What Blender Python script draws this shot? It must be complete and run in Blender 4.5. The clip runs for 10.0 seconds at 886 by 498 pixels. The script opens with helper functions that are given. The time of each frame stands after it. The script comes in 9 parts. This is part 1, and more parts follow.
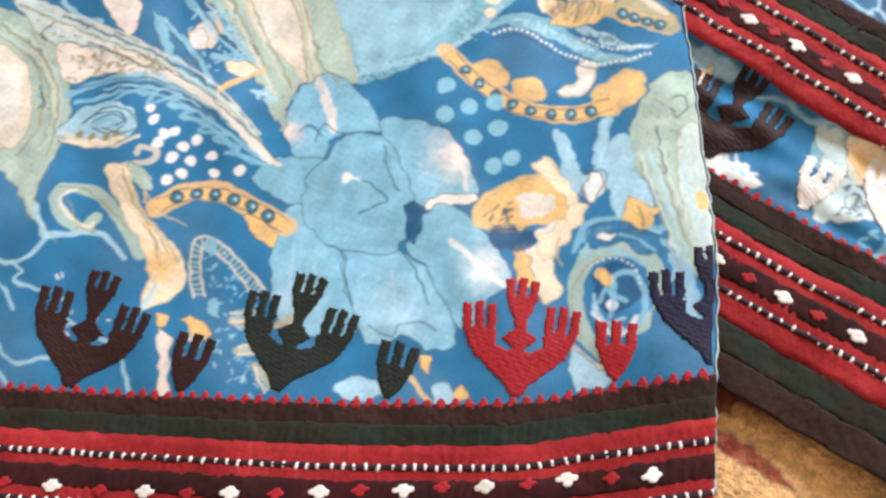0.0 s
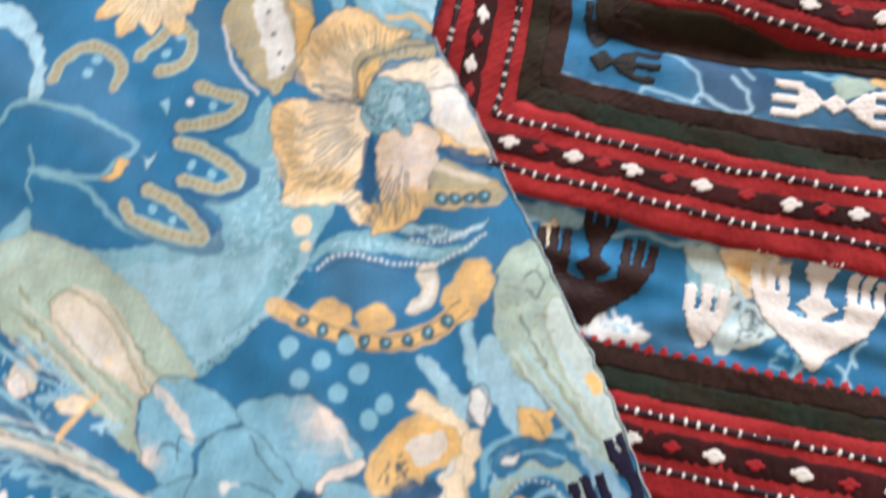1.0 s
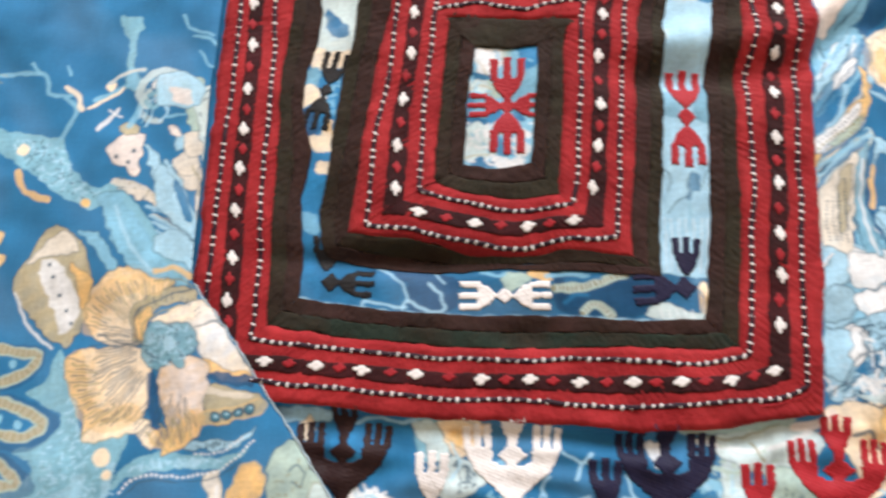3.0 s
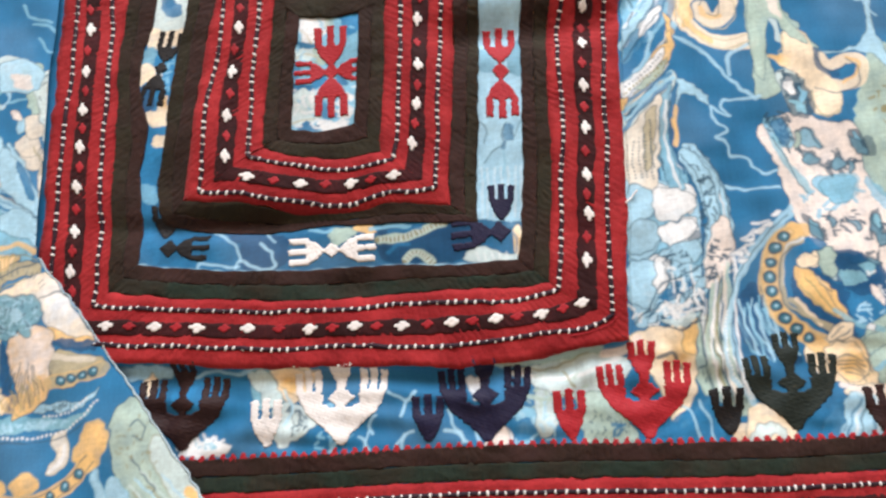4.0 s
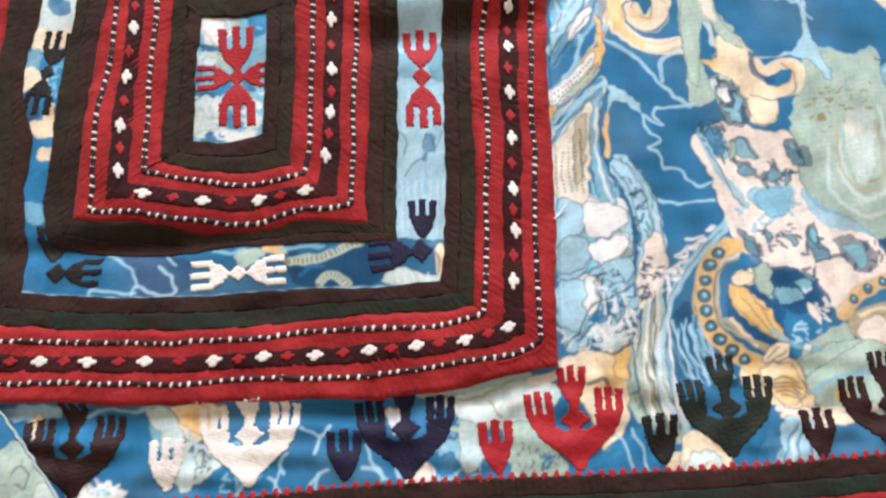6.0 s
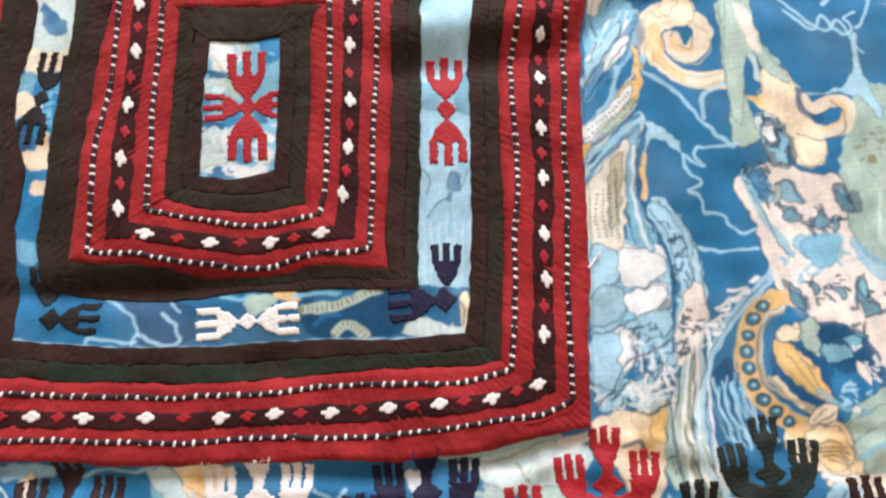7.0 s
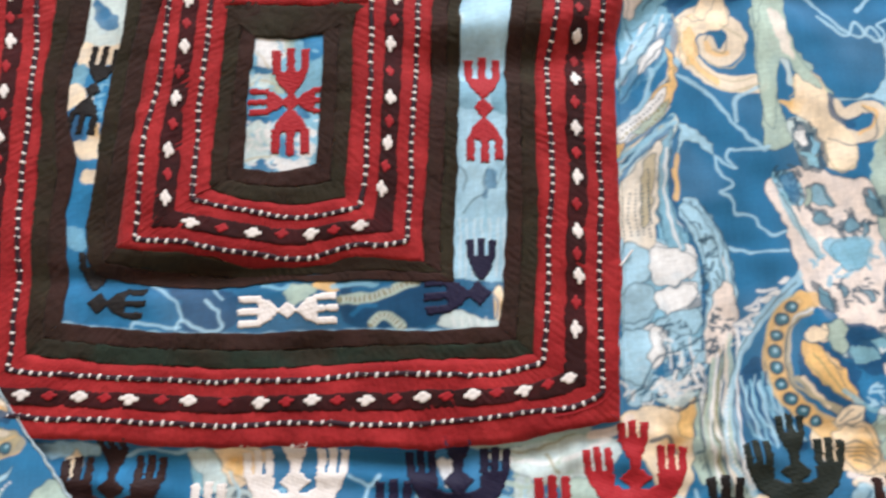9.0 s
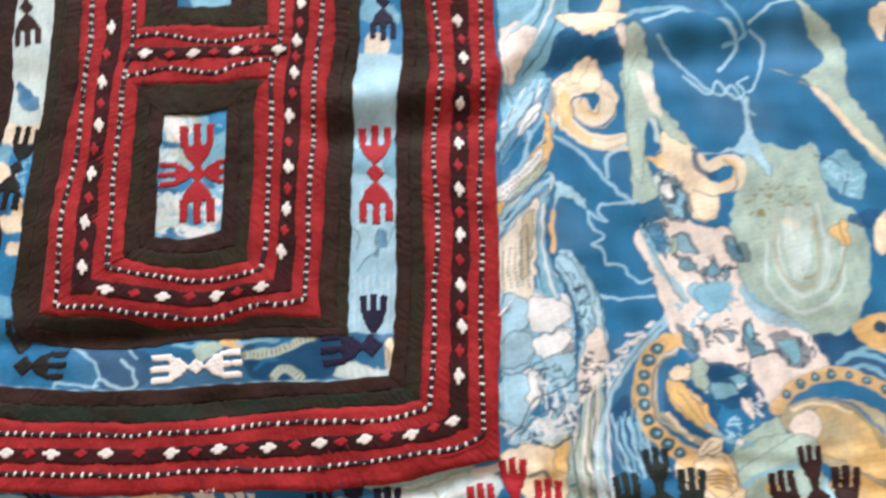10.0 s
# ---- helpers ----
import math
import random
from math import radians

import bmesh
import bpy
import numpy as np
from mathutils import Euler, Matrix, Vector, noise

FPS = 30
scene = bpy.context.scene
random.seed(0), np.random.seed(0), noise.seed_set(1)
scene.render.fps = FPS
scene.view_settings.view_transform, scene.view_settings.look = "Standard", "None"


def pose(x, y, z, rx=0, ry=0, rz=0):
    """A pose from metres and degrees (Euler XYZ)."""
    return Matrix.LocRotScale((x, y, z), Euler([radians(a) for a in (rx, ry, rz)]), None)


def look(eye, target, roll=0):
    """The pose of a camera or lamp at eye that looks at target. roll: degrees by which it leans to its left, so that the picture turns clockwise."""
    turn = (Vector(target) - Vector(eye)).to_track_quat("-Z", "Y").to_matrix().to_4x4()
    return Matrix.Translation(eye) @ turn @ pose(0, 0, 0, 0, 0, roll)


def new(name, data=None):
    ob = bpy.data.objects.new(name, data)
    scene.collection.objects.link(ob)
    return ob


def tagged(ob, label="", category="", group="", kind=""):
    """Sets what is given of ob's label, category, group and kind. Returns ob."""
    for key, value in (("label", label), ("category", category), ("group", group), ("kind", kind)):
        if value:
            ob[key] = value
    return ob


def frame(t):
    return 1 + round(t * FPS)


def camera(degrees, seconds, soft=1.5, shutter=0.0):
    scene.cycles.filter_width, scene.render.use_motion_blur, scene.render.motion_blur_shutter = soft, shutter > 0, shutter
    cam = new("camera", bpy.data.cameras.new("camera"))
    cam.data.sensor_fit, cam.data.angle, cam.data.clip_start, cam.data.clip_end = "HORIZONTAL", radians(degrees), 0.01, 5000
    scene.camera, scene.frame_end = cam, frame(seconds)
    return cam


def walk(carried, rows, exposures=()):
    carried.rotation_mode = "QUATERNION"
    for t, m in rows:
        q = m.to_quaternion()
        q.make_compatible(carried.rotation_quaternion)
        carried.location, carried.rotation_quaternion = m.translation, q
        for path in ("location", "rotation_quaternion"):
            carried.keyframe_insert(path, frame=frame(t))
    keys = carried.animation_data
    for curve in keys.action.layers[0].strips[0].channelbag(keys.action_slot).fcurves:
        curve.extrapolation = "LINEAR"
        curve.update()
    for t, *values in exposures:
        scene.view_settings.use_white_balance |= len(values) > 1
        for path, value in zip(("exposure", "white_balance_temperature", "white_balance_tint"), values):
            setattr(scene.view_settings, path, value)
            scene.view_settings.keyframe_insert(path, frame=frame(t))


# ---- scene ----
cam = camera(61.2, 10.0, soft=2.4, shutter=0.5)
PATH = [
    (0, (0.0330, -0.1890, 0.2650), (-0.3940, 0.1770, -1.6540), -16.50),
    (0.3, (0.037, -0.174, 0.255), (-0.369, 0.179, -1.671), -21.4),
    (0.5, (0.036, -0.124, 0.249), (-0.31, 0.054, -1.713), -42.9),
    (0.6, (0.046, -0.12, 0.243), (-0.357, 0.141, -1.698), -38.5),
    (0.8, (0.043, -0.107, 0.244), (-0.371, 0.215, -1.686), -37.5),
    (1, (0.0316, -0.0781, 0.2561), (-0.3123, 0.2062, -1.6422), -39.38),
    (1.2, (0.0353, -0.0713, 0.2542), (-0.3103, 0.3128, -1.6261), -33.12),
    (1.5, (0.0543, -0.0402, 0.2605), (-0.2755, 0.3623, -1.6188), -34.13),
    (2, (0.0668, -0.0347, 0.2766), (-0.1623, 0.3994, -1.6106), -25.38),
    (2.2, (0.0583, -0.0201, 0.2958), (-0.0850, 0.3776, -1.6079), -16.61),
    (3.3, (0.1242, -0.0457, 0.3330), (0.0491, 0.4618, -1.5483), -8.76),
    (3.5, (0.1487, -0.0539, 0.3361), (0.0563, 0.4296, -1.5507), -11.73),
    (4, (0.1702, -0.0543, 0.3414), (0.1033, 0.4101, -1.5513), -11.17),
    (4.5, (0.1798, -0.0545, 0.3234), (0.1556, 0.4178, -1.5684), -6.83),
    (5, (0.1865, -0.0453, 0.3279), (0.1704, 0.3995, -1.5706), -6.74),
    (5.2, (0.1810, -0.0408, 0.3301), (0.1883, 0.3940, -1.5709), -3.80),
    (6.3, (0.1877, -0.0288, 0.3118), (0.2391, 0.3878, -1.5924), 3.35),
    (6.5, (0.1811, -0.0145, 0.3060), (0.2354, 0.3746, -1.6040), 4.44),
    (7, (0.1750, -0.0050, 0.3030), (0.2432, 0.3869, -1.6060), 6.60),
    (7.5, (0.1613, -0.0163, 0.3132), (0.2294, 0.3821, -1.5944), 6.53),
    (8, (0.1404, -0.0195, 0.3073), (0.1859, 0.4020, -1.5961), 3.42),
    (8.5, (0.1416, -0.0165, 0.3118), (0.1683, 0.3814, -1.5970), 1.88),
    (9, (0.1662, -0.0091, 0.3100), (0.1953, 0.3889, -1.5988), 2.28),
    (9.5, (0.1884, -0.0020, 0.3155), (0.2175, 0.3878, -1.5949), 1.99),
    (10, (0.2147, 0.0064, 0.3443), (0.2477, 0.4078, -1.5637), 0.97),
]
walk(cam, [(t, look(eye, target, roll)) for t, eye, target, roll in PATH],
     [(0.0, 0.16), (0.5, 0.12), (1.0, -0.09), (2.0, -0.04), (4.5, -0.06), (7.5, -0.1), (9.0, -0.19), (10.0, -0.13)])

# ---- light: one large assumed window, unseen, behind the top of the dress, beige room ----
world = bpy.data.worlds.new("world")
scene.world = world
world.use_nodes = True
sky = world.node_tree.nodes.new("ShaderNodeTexSky")
sky.sky_type, sky.sun_disc = "NISHITA", False
sky.sun_elevation, sky.sun_rotation = radians(40), radians(200)
world.node_tree.links.new(sky.outputs[0], world.node_tree.nodes["Background"].inputs[0])
world.node_tree.nodes["Background"].inputs[1].default_value = 0.1

# area lamp standing in for an unseen window, placed from the fold shading
window_lamp = bpy.data.lights.new("window_light", "AREA")
window_lamp.shape, window_lamp.size, window_lamp.size_y = "RECTANGLE", 1.9, 1.45
window_lamp.energy, window_lamp.color = 128.0, (0.942, 0.964, 1.0)
window_light = new("window_light", window_lamp)
window_light.matrix_world = look((0.4, 2.26, 1.45), (0.1, -0.1, 0.1))

# ---- small tools; cloth is drawn in millimetres and stored in metres ----
MM = 0.001


def rgb(code):
    """Linear colour from a six-digit code."""
    out = []
    for i in (0, 2, 4):
        c = int(code[i:i + 2], 16) / 255
        out.append(c / 12.92 if c < 0.04045 else ((c + 0.055) / 1.055) ** 2.4)
    return np.array(out)


def smooth(a, b, x):
    t = np.clip((np.asarray(x, float) - a) / (b - a), 0, 1)
    return t * t * (3 - 2 * t)


def waves(x, y, size, seed, n=14):
    """Smooth wandering relief of about -1 to 1, with forms of the given size."""
    r = np.random.RandomState(seed)
    out = 0
    for _ in range(n):
        a, f, p = r.uniform(0, 2 * np.pi), 2 * np.pi / size * r.uniform(0.5, 1.4), r.uniform(0, 2 * np.pi)
        out = out + np.sin(f * (x * np.cos(a) + y * np.sin(a)) + p)
    return out / np.sqrt(n)


def mesh_from(name, verts, faces, material, smooth_faces=True):
    me = bpy.data.meshes.new(name)
    verts, faces = np.asarray(verts, float), np.asarray(faces, int)
    k = faces.shape[1]
    me.vertices.add(len(verts))
    me.vertices.foreach_set("co", verts.ravel())
    me.loops.add(len(faces) * k)
    me.loops.foreach_set("vertex_index", faces.ravel())
    me.polygons.add(len(faces))
    me.polygons.foreach_set("loop_start", np.arange(0, len(faces) * k, k))
    me.update(calc_edges=True)
    me.polygons.foreach_set("use_smooth", np.full(len(faces), smooth_faces))
    me.materials.append(material)
    return me


def part(name, me, parent, label="", kind=""):
    ob = new(name, me)
    ob.parent = parent
    return tagged(ob, label, "", "", kind)


def grid_faces(rows, cols):
    i = np.arange(rows * cols).reshape(rows, cols)
    return np.stack([i[:-1, :-1], i[:-1, 1:], i[1:, 1:], i[1:, :-1]], -1).reshape(-1, 4)


def spline(pts, closed=False, step=8):
    """A smooth curve through a few control points."""
    p = np.asarray(pts, float)
    if len(p) < 3:
        return p
    q = np.vstack([p[-1], p, p[0], p[1]]) if closed else np.vstack([2 * p[0] - p[1], p, 2 * p[-1] - p[-2]])
    t = np.linspace(0, 1, step, endpoint=False)[:, None]
    out = []
    for a, b, c, d in zip(q[:-3], q[1:-2], q[2:-1], q[3:]):
        out.append(0.5 * (2 * b + (c - a) * t + (2 * a - 5 * b + 4 * c - d) * t ** 2 + (3 * b - a - 3 * c + d) * t ** 3))
    out = np.vstack(out)
    return out if closed else np.vstack([out, p[-1]])


# ---- materials ----
def cloth_material(name, colour=None, second=None, rough=0.8, rib=0.0, rib_size=1.1, grain=0.16, weave=0.35, sheen=0.04):
    """Woven cloth: plain colour or the printed colour of the mesh, thread grain, faded blotches, fine relief."""
    m = bpy.data.materials.new(name)
    m.use_nodes = True
    n, l = m.node_tree.nodes, m.node_tree.links
    b = n["Principled BSDF"]
    b.inputs["Roughness"].default_value = rough
    b.inputs["Specular IOR Level"].default_value = 0.16
    b.inputs["Sheen Weight"].default_value = sheen
    b.inputs["Sheen Roughness"].default_value = 0.5
    co = n.new("ShaderNodeTexCoord")
    if colour is None:
        c = n.new("ShaderNodeVertexColor")
        c.layer_name = "print"
        base = c.outputs["Color"]
    else:
        c = n.new("ShaderNodeRGB")
        c.outputs[0].default_value = (*rgb(colour), 1)
        base = c.outputs[0]
        if second:
            worn = n.new("ShaderNodeTexNoise")
            worn.inputs["Scale"].default_value, worn.inputs["Detail"].default_value = 45, 5
            l.new(co.outputs["Object"], worn.inputs["Vector"])
            ramp = n.new("ShaderNodeMapRange")
            ramp.inputs["From Min"].default_value, ramp.inputs["From Max"].default_value = 0.42, 0.6
            l.new(worn.outputs["Fac"], ramp.inputs["Value"])
            mix = n.new("ShaderNodeMix")
            mix.data_type = "RGBA"
            mix.inputs[7].default_value = (*rgb(second), 1)
            l.new(ramp.outputs[0], mix.inputs[0])
            l.new(base, mix.inputs[6])
            base = mix.outputs[2]
    blot = n.new("ShaderNodeTexNoise")
    blot.inputs["Scale"].default_value, blot.inputs["Detail"].default_value = 70, 4
    fine = n.new("ShaderNodeTexNoise")
    fine.inputs["Scale"].default_value, fine.inputs["Detail"].default_value = 900, 3
    l.new(co.outputs["Object"], blot.inputs["Vector"])
    l.new(co.outputs["Object"], fine.inputs["Vector"])
    add = n.new("ShaderNodeMath")
    add.operation = "ADD"
    l.new(blot.outputs["Fac"], add.inputs[0])
    l.new(fine.outputs["Fac"], add.inputs[1])
    span = n.new("ShaderNodeMapRange")
    span.inputs["From Min"].default_value, span.inputs["From Max"].default_value = 0.6, 1.4
    span.inputs["To Min"].default_value, span.inputs["To Max"].default_value = 1 - grain, 1 + grain
    l.new(add.outputs[0], span.inputs["Value"])
    mul = n.new("ShaderNodeVectorMath")
    mul.operation = "SCALE"
    l.new(base, mul.inputs[0])
    l.new(span.outputs[0], mul.inputs["Scale"])
    l.new(mul.outputs[0], b.inputs["Base Color"])
    # threads across one another
    height = None
    for axis, size in (("X", 0.55), ("Y", 0.6)):
        w = n.new("ShaderNodeTexWave")
        w.bands_direction = axis
        w.inputs["Scale"].default_value = 0.314 / (size * MM)
        w.inputs["Distortion"].default_value = 1.5
        w.inputs["Detail Scale"].default_value = 30
        l.new(co.outputs["Object"], w.inputs["Vector"])
        if height is None:
            height = w.outputs["Fac"]
        else:
            s = n.new("ShaderNodeMath")
            s.operation = "ADD"
            l.new(height, s.inputs[0])
            l.new(w.outputs["Fac"], s.inputs[1])
            height = s.outputs[0]
    bump = n.new("ShaderNodeBump")
    bump.inputs["Strength"].default_value, bump.inputs["Distance"].default_value = weave, 0.00012
    l.new(height, bump.inputs["Height"])
    last = bump
    if rib:
        crease = n.new("ShaderNodeTexNoise")
        crease.inputs["Scale"].default_value, crease.inputs["Detail"].default_value = 1 / (rib_size * 4 * MM), 2
        l.new(co.outputs["Object"], crease.inputs["Vector"])
        bump2 = n.new("ShaderNodeBump")
        bump2.inputs["Strength"].default_value, bump2.inputs["Distance"].default_value = rib, 0.0012
        l.new(crease.outputs["Fac"], bump2.inputs["Height"])
        l.new(bump.outputs[0], bump2.inputs["Normal"])
        last = bump2
    l.new(last.outputs[0], b.inputs["Normal"])
    return m


def thread_material(name, colour, vary=0.15):
    """Embroidery thread: soft gloss, fine strands, each stitch a little different."""
    m = bpy.data.materials.new(name)
    m.use_nodes = True
    n, l = m.node_tree.nodes, m.node_tree.links
    b = n["Principled BSDF"]
    b.inputs["Roughness"].default_value = 0.65
    b.inputs["Specular IOR Level"].default_value = 0.25
    info = n.new("ShaderNodeObjectInfo")
    co = n.new("ShaderNodeTexCoord")
    strand = n.new("ShaderNodeTexNoise")
    strand.inputs["Scale"].default_value, strand.inputs["Detail"].default_value = 700, 3
    l.new(co.outputs["Object"], strand.inputs["Vector"])
    add = n.new("ShaderNodeMath")
    add.operation = "ADD"
    l.new(info.outputs["Random"], add.inputs[0])
    l.new(strand.outputs["Fac"], add.inputs[1])
    span = n.new("ShaderNodeMapRange")
    span.inputs["From Min"].default_value, span.inputs["From Max"].default_value = 0.2, 1.7
    span.inputs["To Min"].default_value, span.inputs["To Max"].default_value = 1 - vary, 1 + vary
    l.new(add.outputs[0], span.inputs["Value"])
    mul = n.new("ShaderNodeVectorMath")
    mul.operation = "SCALE"
    mul.inputs[0].default_value = rgb(colour)
    l.new(span.outputs[0], mul.inputs["Scale"])
    l.new(mul.outputs[0], b.inputs["Base Color"])
    bump = n.new("ShaderNodeBump")
    bump.inputs["Strength"].default_value, bump.inputs["Distance"].default_value = 0.5, 0.0003
    l.new(strand.outputs["Fac"], bump.inputs["Height"])
    l.new(bump.outputs[0], b.inputs["Normal"])
    return m


PRINTED = cloth_material("printed_cotton", None, rough=0.62, weave=0.3, grain=0.1)
RED = cloth_material("red_cotton", "8b1f24", "9e2a2e", rib=0.75, grain=0.24)
BROWN = cloth_material("brown_cotton", "34201d", "2c1d18", rib=0.75, grain=0.25)
OLIVE = cloth_material("olive_cotton", "2b261b", "2b1f18", rib=0.75, grain=0.25)
GREEN = cloth_material("green_cotton", "212c24", "29251d", rib=0.6)
DARK = cloth_material("dark_brown_cotton", "2d1214", "3c1418", rib=0.5)
T_WHITE = thread_material("white_thread", "dfdad9", 0.1)
T_RED = thread_material("red_thread", "9a1f29")
T_BROWN = thread_material("brown_thread", "2c1718")
T_GREEN = thread_material("green_thread", "1d2522")
T_NAVY = thread_material("navy_thread", "1a1735")
T_BLACK = thread_material("black_thread", "181517")
T_PLUM = thread_material("plum_thread", "2a1622")


# ---- room: unseen walls and ceiling added for bounced light, beige to limit fill ----
def box_mesh(name, lo, hi, material):
    lo, hi = np.array(lo), np.array(hi)
    v = [[(lo, hi)[i][0], (lo, hi)[j][1], (lo, hi)[k][2]] for i in (0, 1) for j in (0, 1) for k in (0, 1)]
    f = [(0, 1, 3, 2), (4, 6, 7, 5), (0, 4, 5, 1), (2, 3, 7, 6), (0, 2, 6, 4), (1, 5, 7, 3)]
    return mesh_from(name, v, f, material, False)


def plaster(name, colour):
    m = bpy.data.materials.new(name)
    m.use_nodes = True
    n, l = m.node_tree.nodes, m.node_tree.links
    b = n["Principled BSDF"]
    b.inputs["Roughness"].default_value = 0.9
    noise_tex = n.new("ShaderNodeTexNoise")
    noise_tex.inputs["Scale"].default_value, noise_tex.inputs["Detail"].default_value = 6, 6
    mix = n.new("ShaderNodeMix")
    mix.data_type = "RGBA"
    mix.inputs[6].default_value = (*rgb(colour) * 0.93, 1)
    mix.inputs[7].default_value = (*rgb(colour), 1)
    l.new(noise_tex.outputs["Fac"], mix.inputs[0])
    l.new(mix.outputs[2], b.inputs["Base Color"])
    bump = n.new("ShaderNodeBump")
    bump.inputs["Strength"].default_value, bump.inputs["Distance"].default_value = 0.2, 0.002
    l.new(noise_tex.outputs["Fac"], bump.inputs["Height"])
    l.new(bump.outputs[0], b.inputs["Normal"])
    return m


WALL = plaster("wall_paint", "c9c2b6")
FLOOR_Z = -0.016
for wall_name, lo, hi in (("wall_west", (-1.9, -2.4, FLOOR_Z), (-1.8, 2.3, 2.5)), ("wall_east", (2.0, -2.4, FLOOR_Z), (2.1, 2.3, 2.5)),
                          ("wall_south", (-1.8, -2.4, FLOOR_Z), (2.0, -2.3, 2.5))):
    tagged(new(wall_name, box_mesh(wall_name, lo, hi, WALL)), "plain beige wall, unseen, added to close the room", "wall", "", "structure")
wall_north = tagged(new("wall_north"), "beige wall with an assumed wide window, unseen, added to close the room", "wall", "", "structure")
for lo, hi in (((-1.8, 2.3, FLOOR_Z), (-0.6, 2.4, 2.5)), ((1.4, 2.3, FLOOR_Z), (2.0, 2.4, 2.5)),
               ((-0.6, 2.3, FLOOR_Z), (1.4, 2.4, 0.7)), ((-0.6, 2.3, 2.2), (1.4, 2.4, 2.5))):
    part("panel", box_mesh("panel", lo, hi, WALL), wall_north)
tagged(new("ceiling", box_mesh("ceiling", (-1.9, -2.4, 2.5), (2.1, 2.4, 2.6), WALL)), "plain beige ceiling, unseen, added to close the room", "ceiling", "", "structure")
tagged(new("floor", box_mesh("floor", (-1.9, -2.4, FLOOR_Z - 0.1), (2.1, 2.4, FLOOR_Z - 0.004), WALL)), "plain floor slab under the carpet", "floor", "", "structure")

# ---- the seams of the panel, in mm: each frame's left, lower and right line, from the panel's foot upwards ----
LEFT = {}
LEFT["out"] = [(-36.3, -13.6), (-35.6, 12.8), (-34.9, 34.6), (-33.8, 51.2), (-33.1, 79.4), (-32.9, 109.3), (-32.7, 141.0), (-31.9, 174.2)]
LEFT["st1"] = [(-27.2, -6.9), (-27.9, 23.2), (-27.2, 36.7), (-27.2, 50.8), (-26.7, 79.1), (-25.9, 109.3), (-24.9, 140.9), (-24.6, 173.6)]
LEFT["st2"] = [(-6.3, 10.7), (-5.1, 21.6), (-4.8, 35.3), (-5.2, 49.6), (-5.9, 66.2), (-6.9, 87.2), (-6.3, 108.4), (-6.6, 140.5), (-7.9, 174.3)]
LEFT["in"] = [(0.6, 16.4), (-0.5, 49.5), (-0.6, 78.0), (-1.1, 108.5), (-2.1, 140.3), (0.9, 172.9)]
LEFT["win"] = [(14.6, 29.3), (14.1, 52.6), (12.8, 64.1), (11.7, 76.1), (13.4, 88.9), (15.7, 99.4), (11.8, 111.8), (9.8, 124.6), (10.1, 137.7), (12.2, 150.8), (15.3, 163.6), (15.9, 177.0), (15.3, 195.8), (17.7, 219.5)]
LEFT["win2"] = [(24.2, 49.6), (21.0, 63.8), (21.7, 75.6), (23.6, 87.0), (24.6, 98.9), (25.0, 111.1), (26.8, 123.5), (27.9, 136.7), (30.7, 148.9), (33.0, 161.3), (33.0, 175.1), (35.6, 187.4), (36.8, 218.0)]
LEFT["r3"] = [(34.5, 59.7), (34.8, 65.1), (38.2, 85.4), (40.4, 109.2), (42.4, 121.5), (43.4, 134.2), (45.0, 146.7), (48.0, 159.7), (51.0, 172.1), (50.7, 184.8), (51.2, 216.0)]
LEFT["st3"] = [(42.6, 62.9), (43.9, 71.0), (44.8, 85.9), (45.4, 96.4), (46.1, 108.5), (48.7, 121.1), (50.9, 133.8), (51.9, 146.3), (52.8, 159.5), (53.8, 172.1), (56.1, 191.2), (55.9, 216.0)]
LEFT["st4"] = [(67.3, 77.9), (67.5, 90.7), (67.9, 100.7), (68.1, 116.9), (69.3, 133.1), (70.2, 145.9), (71.6, 158.6), (72.3, 171.5), (76.6, 196.0), (76.8, 214.8)]
LEFT["r4"] = [(73.7, 82.8), (73.9, 95.3), (74.6, 107.7), (75.5, 120.2), (76.2, 132.9), (77.0, 145.7), (78.4, 158.2), (79.7, 170.8), (81.4, 198.5), (81.8, 214.1)]
LEFT["cw"] = [(87.0, 93.0), (87.8, 107.3), (89.7, 131.9), (92.2, 152.4)]
FOOT = {}
FOOT["cw"] = [(87.0, 93.0), (103.0, 90.2), (117.9, 93.6)]
FOOT["r4"] = [(73.7, 82.8), (80.2, 79.6), (94.0, 77.1), (105.3, 75.2), (116.4, 76.2), (130.7, 77.7)]
FOOT["st4"] = [(67.3, 77.9), (78.1, 75.4), (87.1, 73.8), (98.5, 70.8), (109.7, 69.4), (121.1, 70.9), (132.7, 71.7), (136.3, 73.1)]
FOOT["st3"] = [(42.6, 62.9), (53.8, 61.4), (65.4, 60.1), (76.1, 57.5), (87.3, 55.5), (98.2, 54.2), (107.0, 52.7), (115.9, 53.1), (125.2, 55.2), (136.7, 57.5), (148.1, 56.8), (156.1, 58.1)]
FOOT["r3"] = [(34.5, 59.7), (53.8, 57.2), (69.3, 55.2), (79.9, 52.6), (91.1, 49.7), (102.3, 49.7), (113.5, 49.8), (122.6, 50.9), (134.2, 52.5), (147.9, 51.6), (162.8, 49.6)]
FOOT["win2"] = [(24.2, 49.6), (28.1, 47.7), (39.6, 45.7), (63.6, 41.8), (81.8, 41.8), (97.6, 43.1), (108.8, 43.7), (129.2, 42.9), (142.9, 42.9), (161.0, 41.6), (175.2, 40.5)]
FOOT["win"] = [(14.6, 29.3), (31.4, 26.6), (53.8, 24.1), (76.0, 22.8), (97.5, 22.3), (119.6, 22.7), (142.2, 22.0), (164.7, 21.1), (192.2, 21.7)]
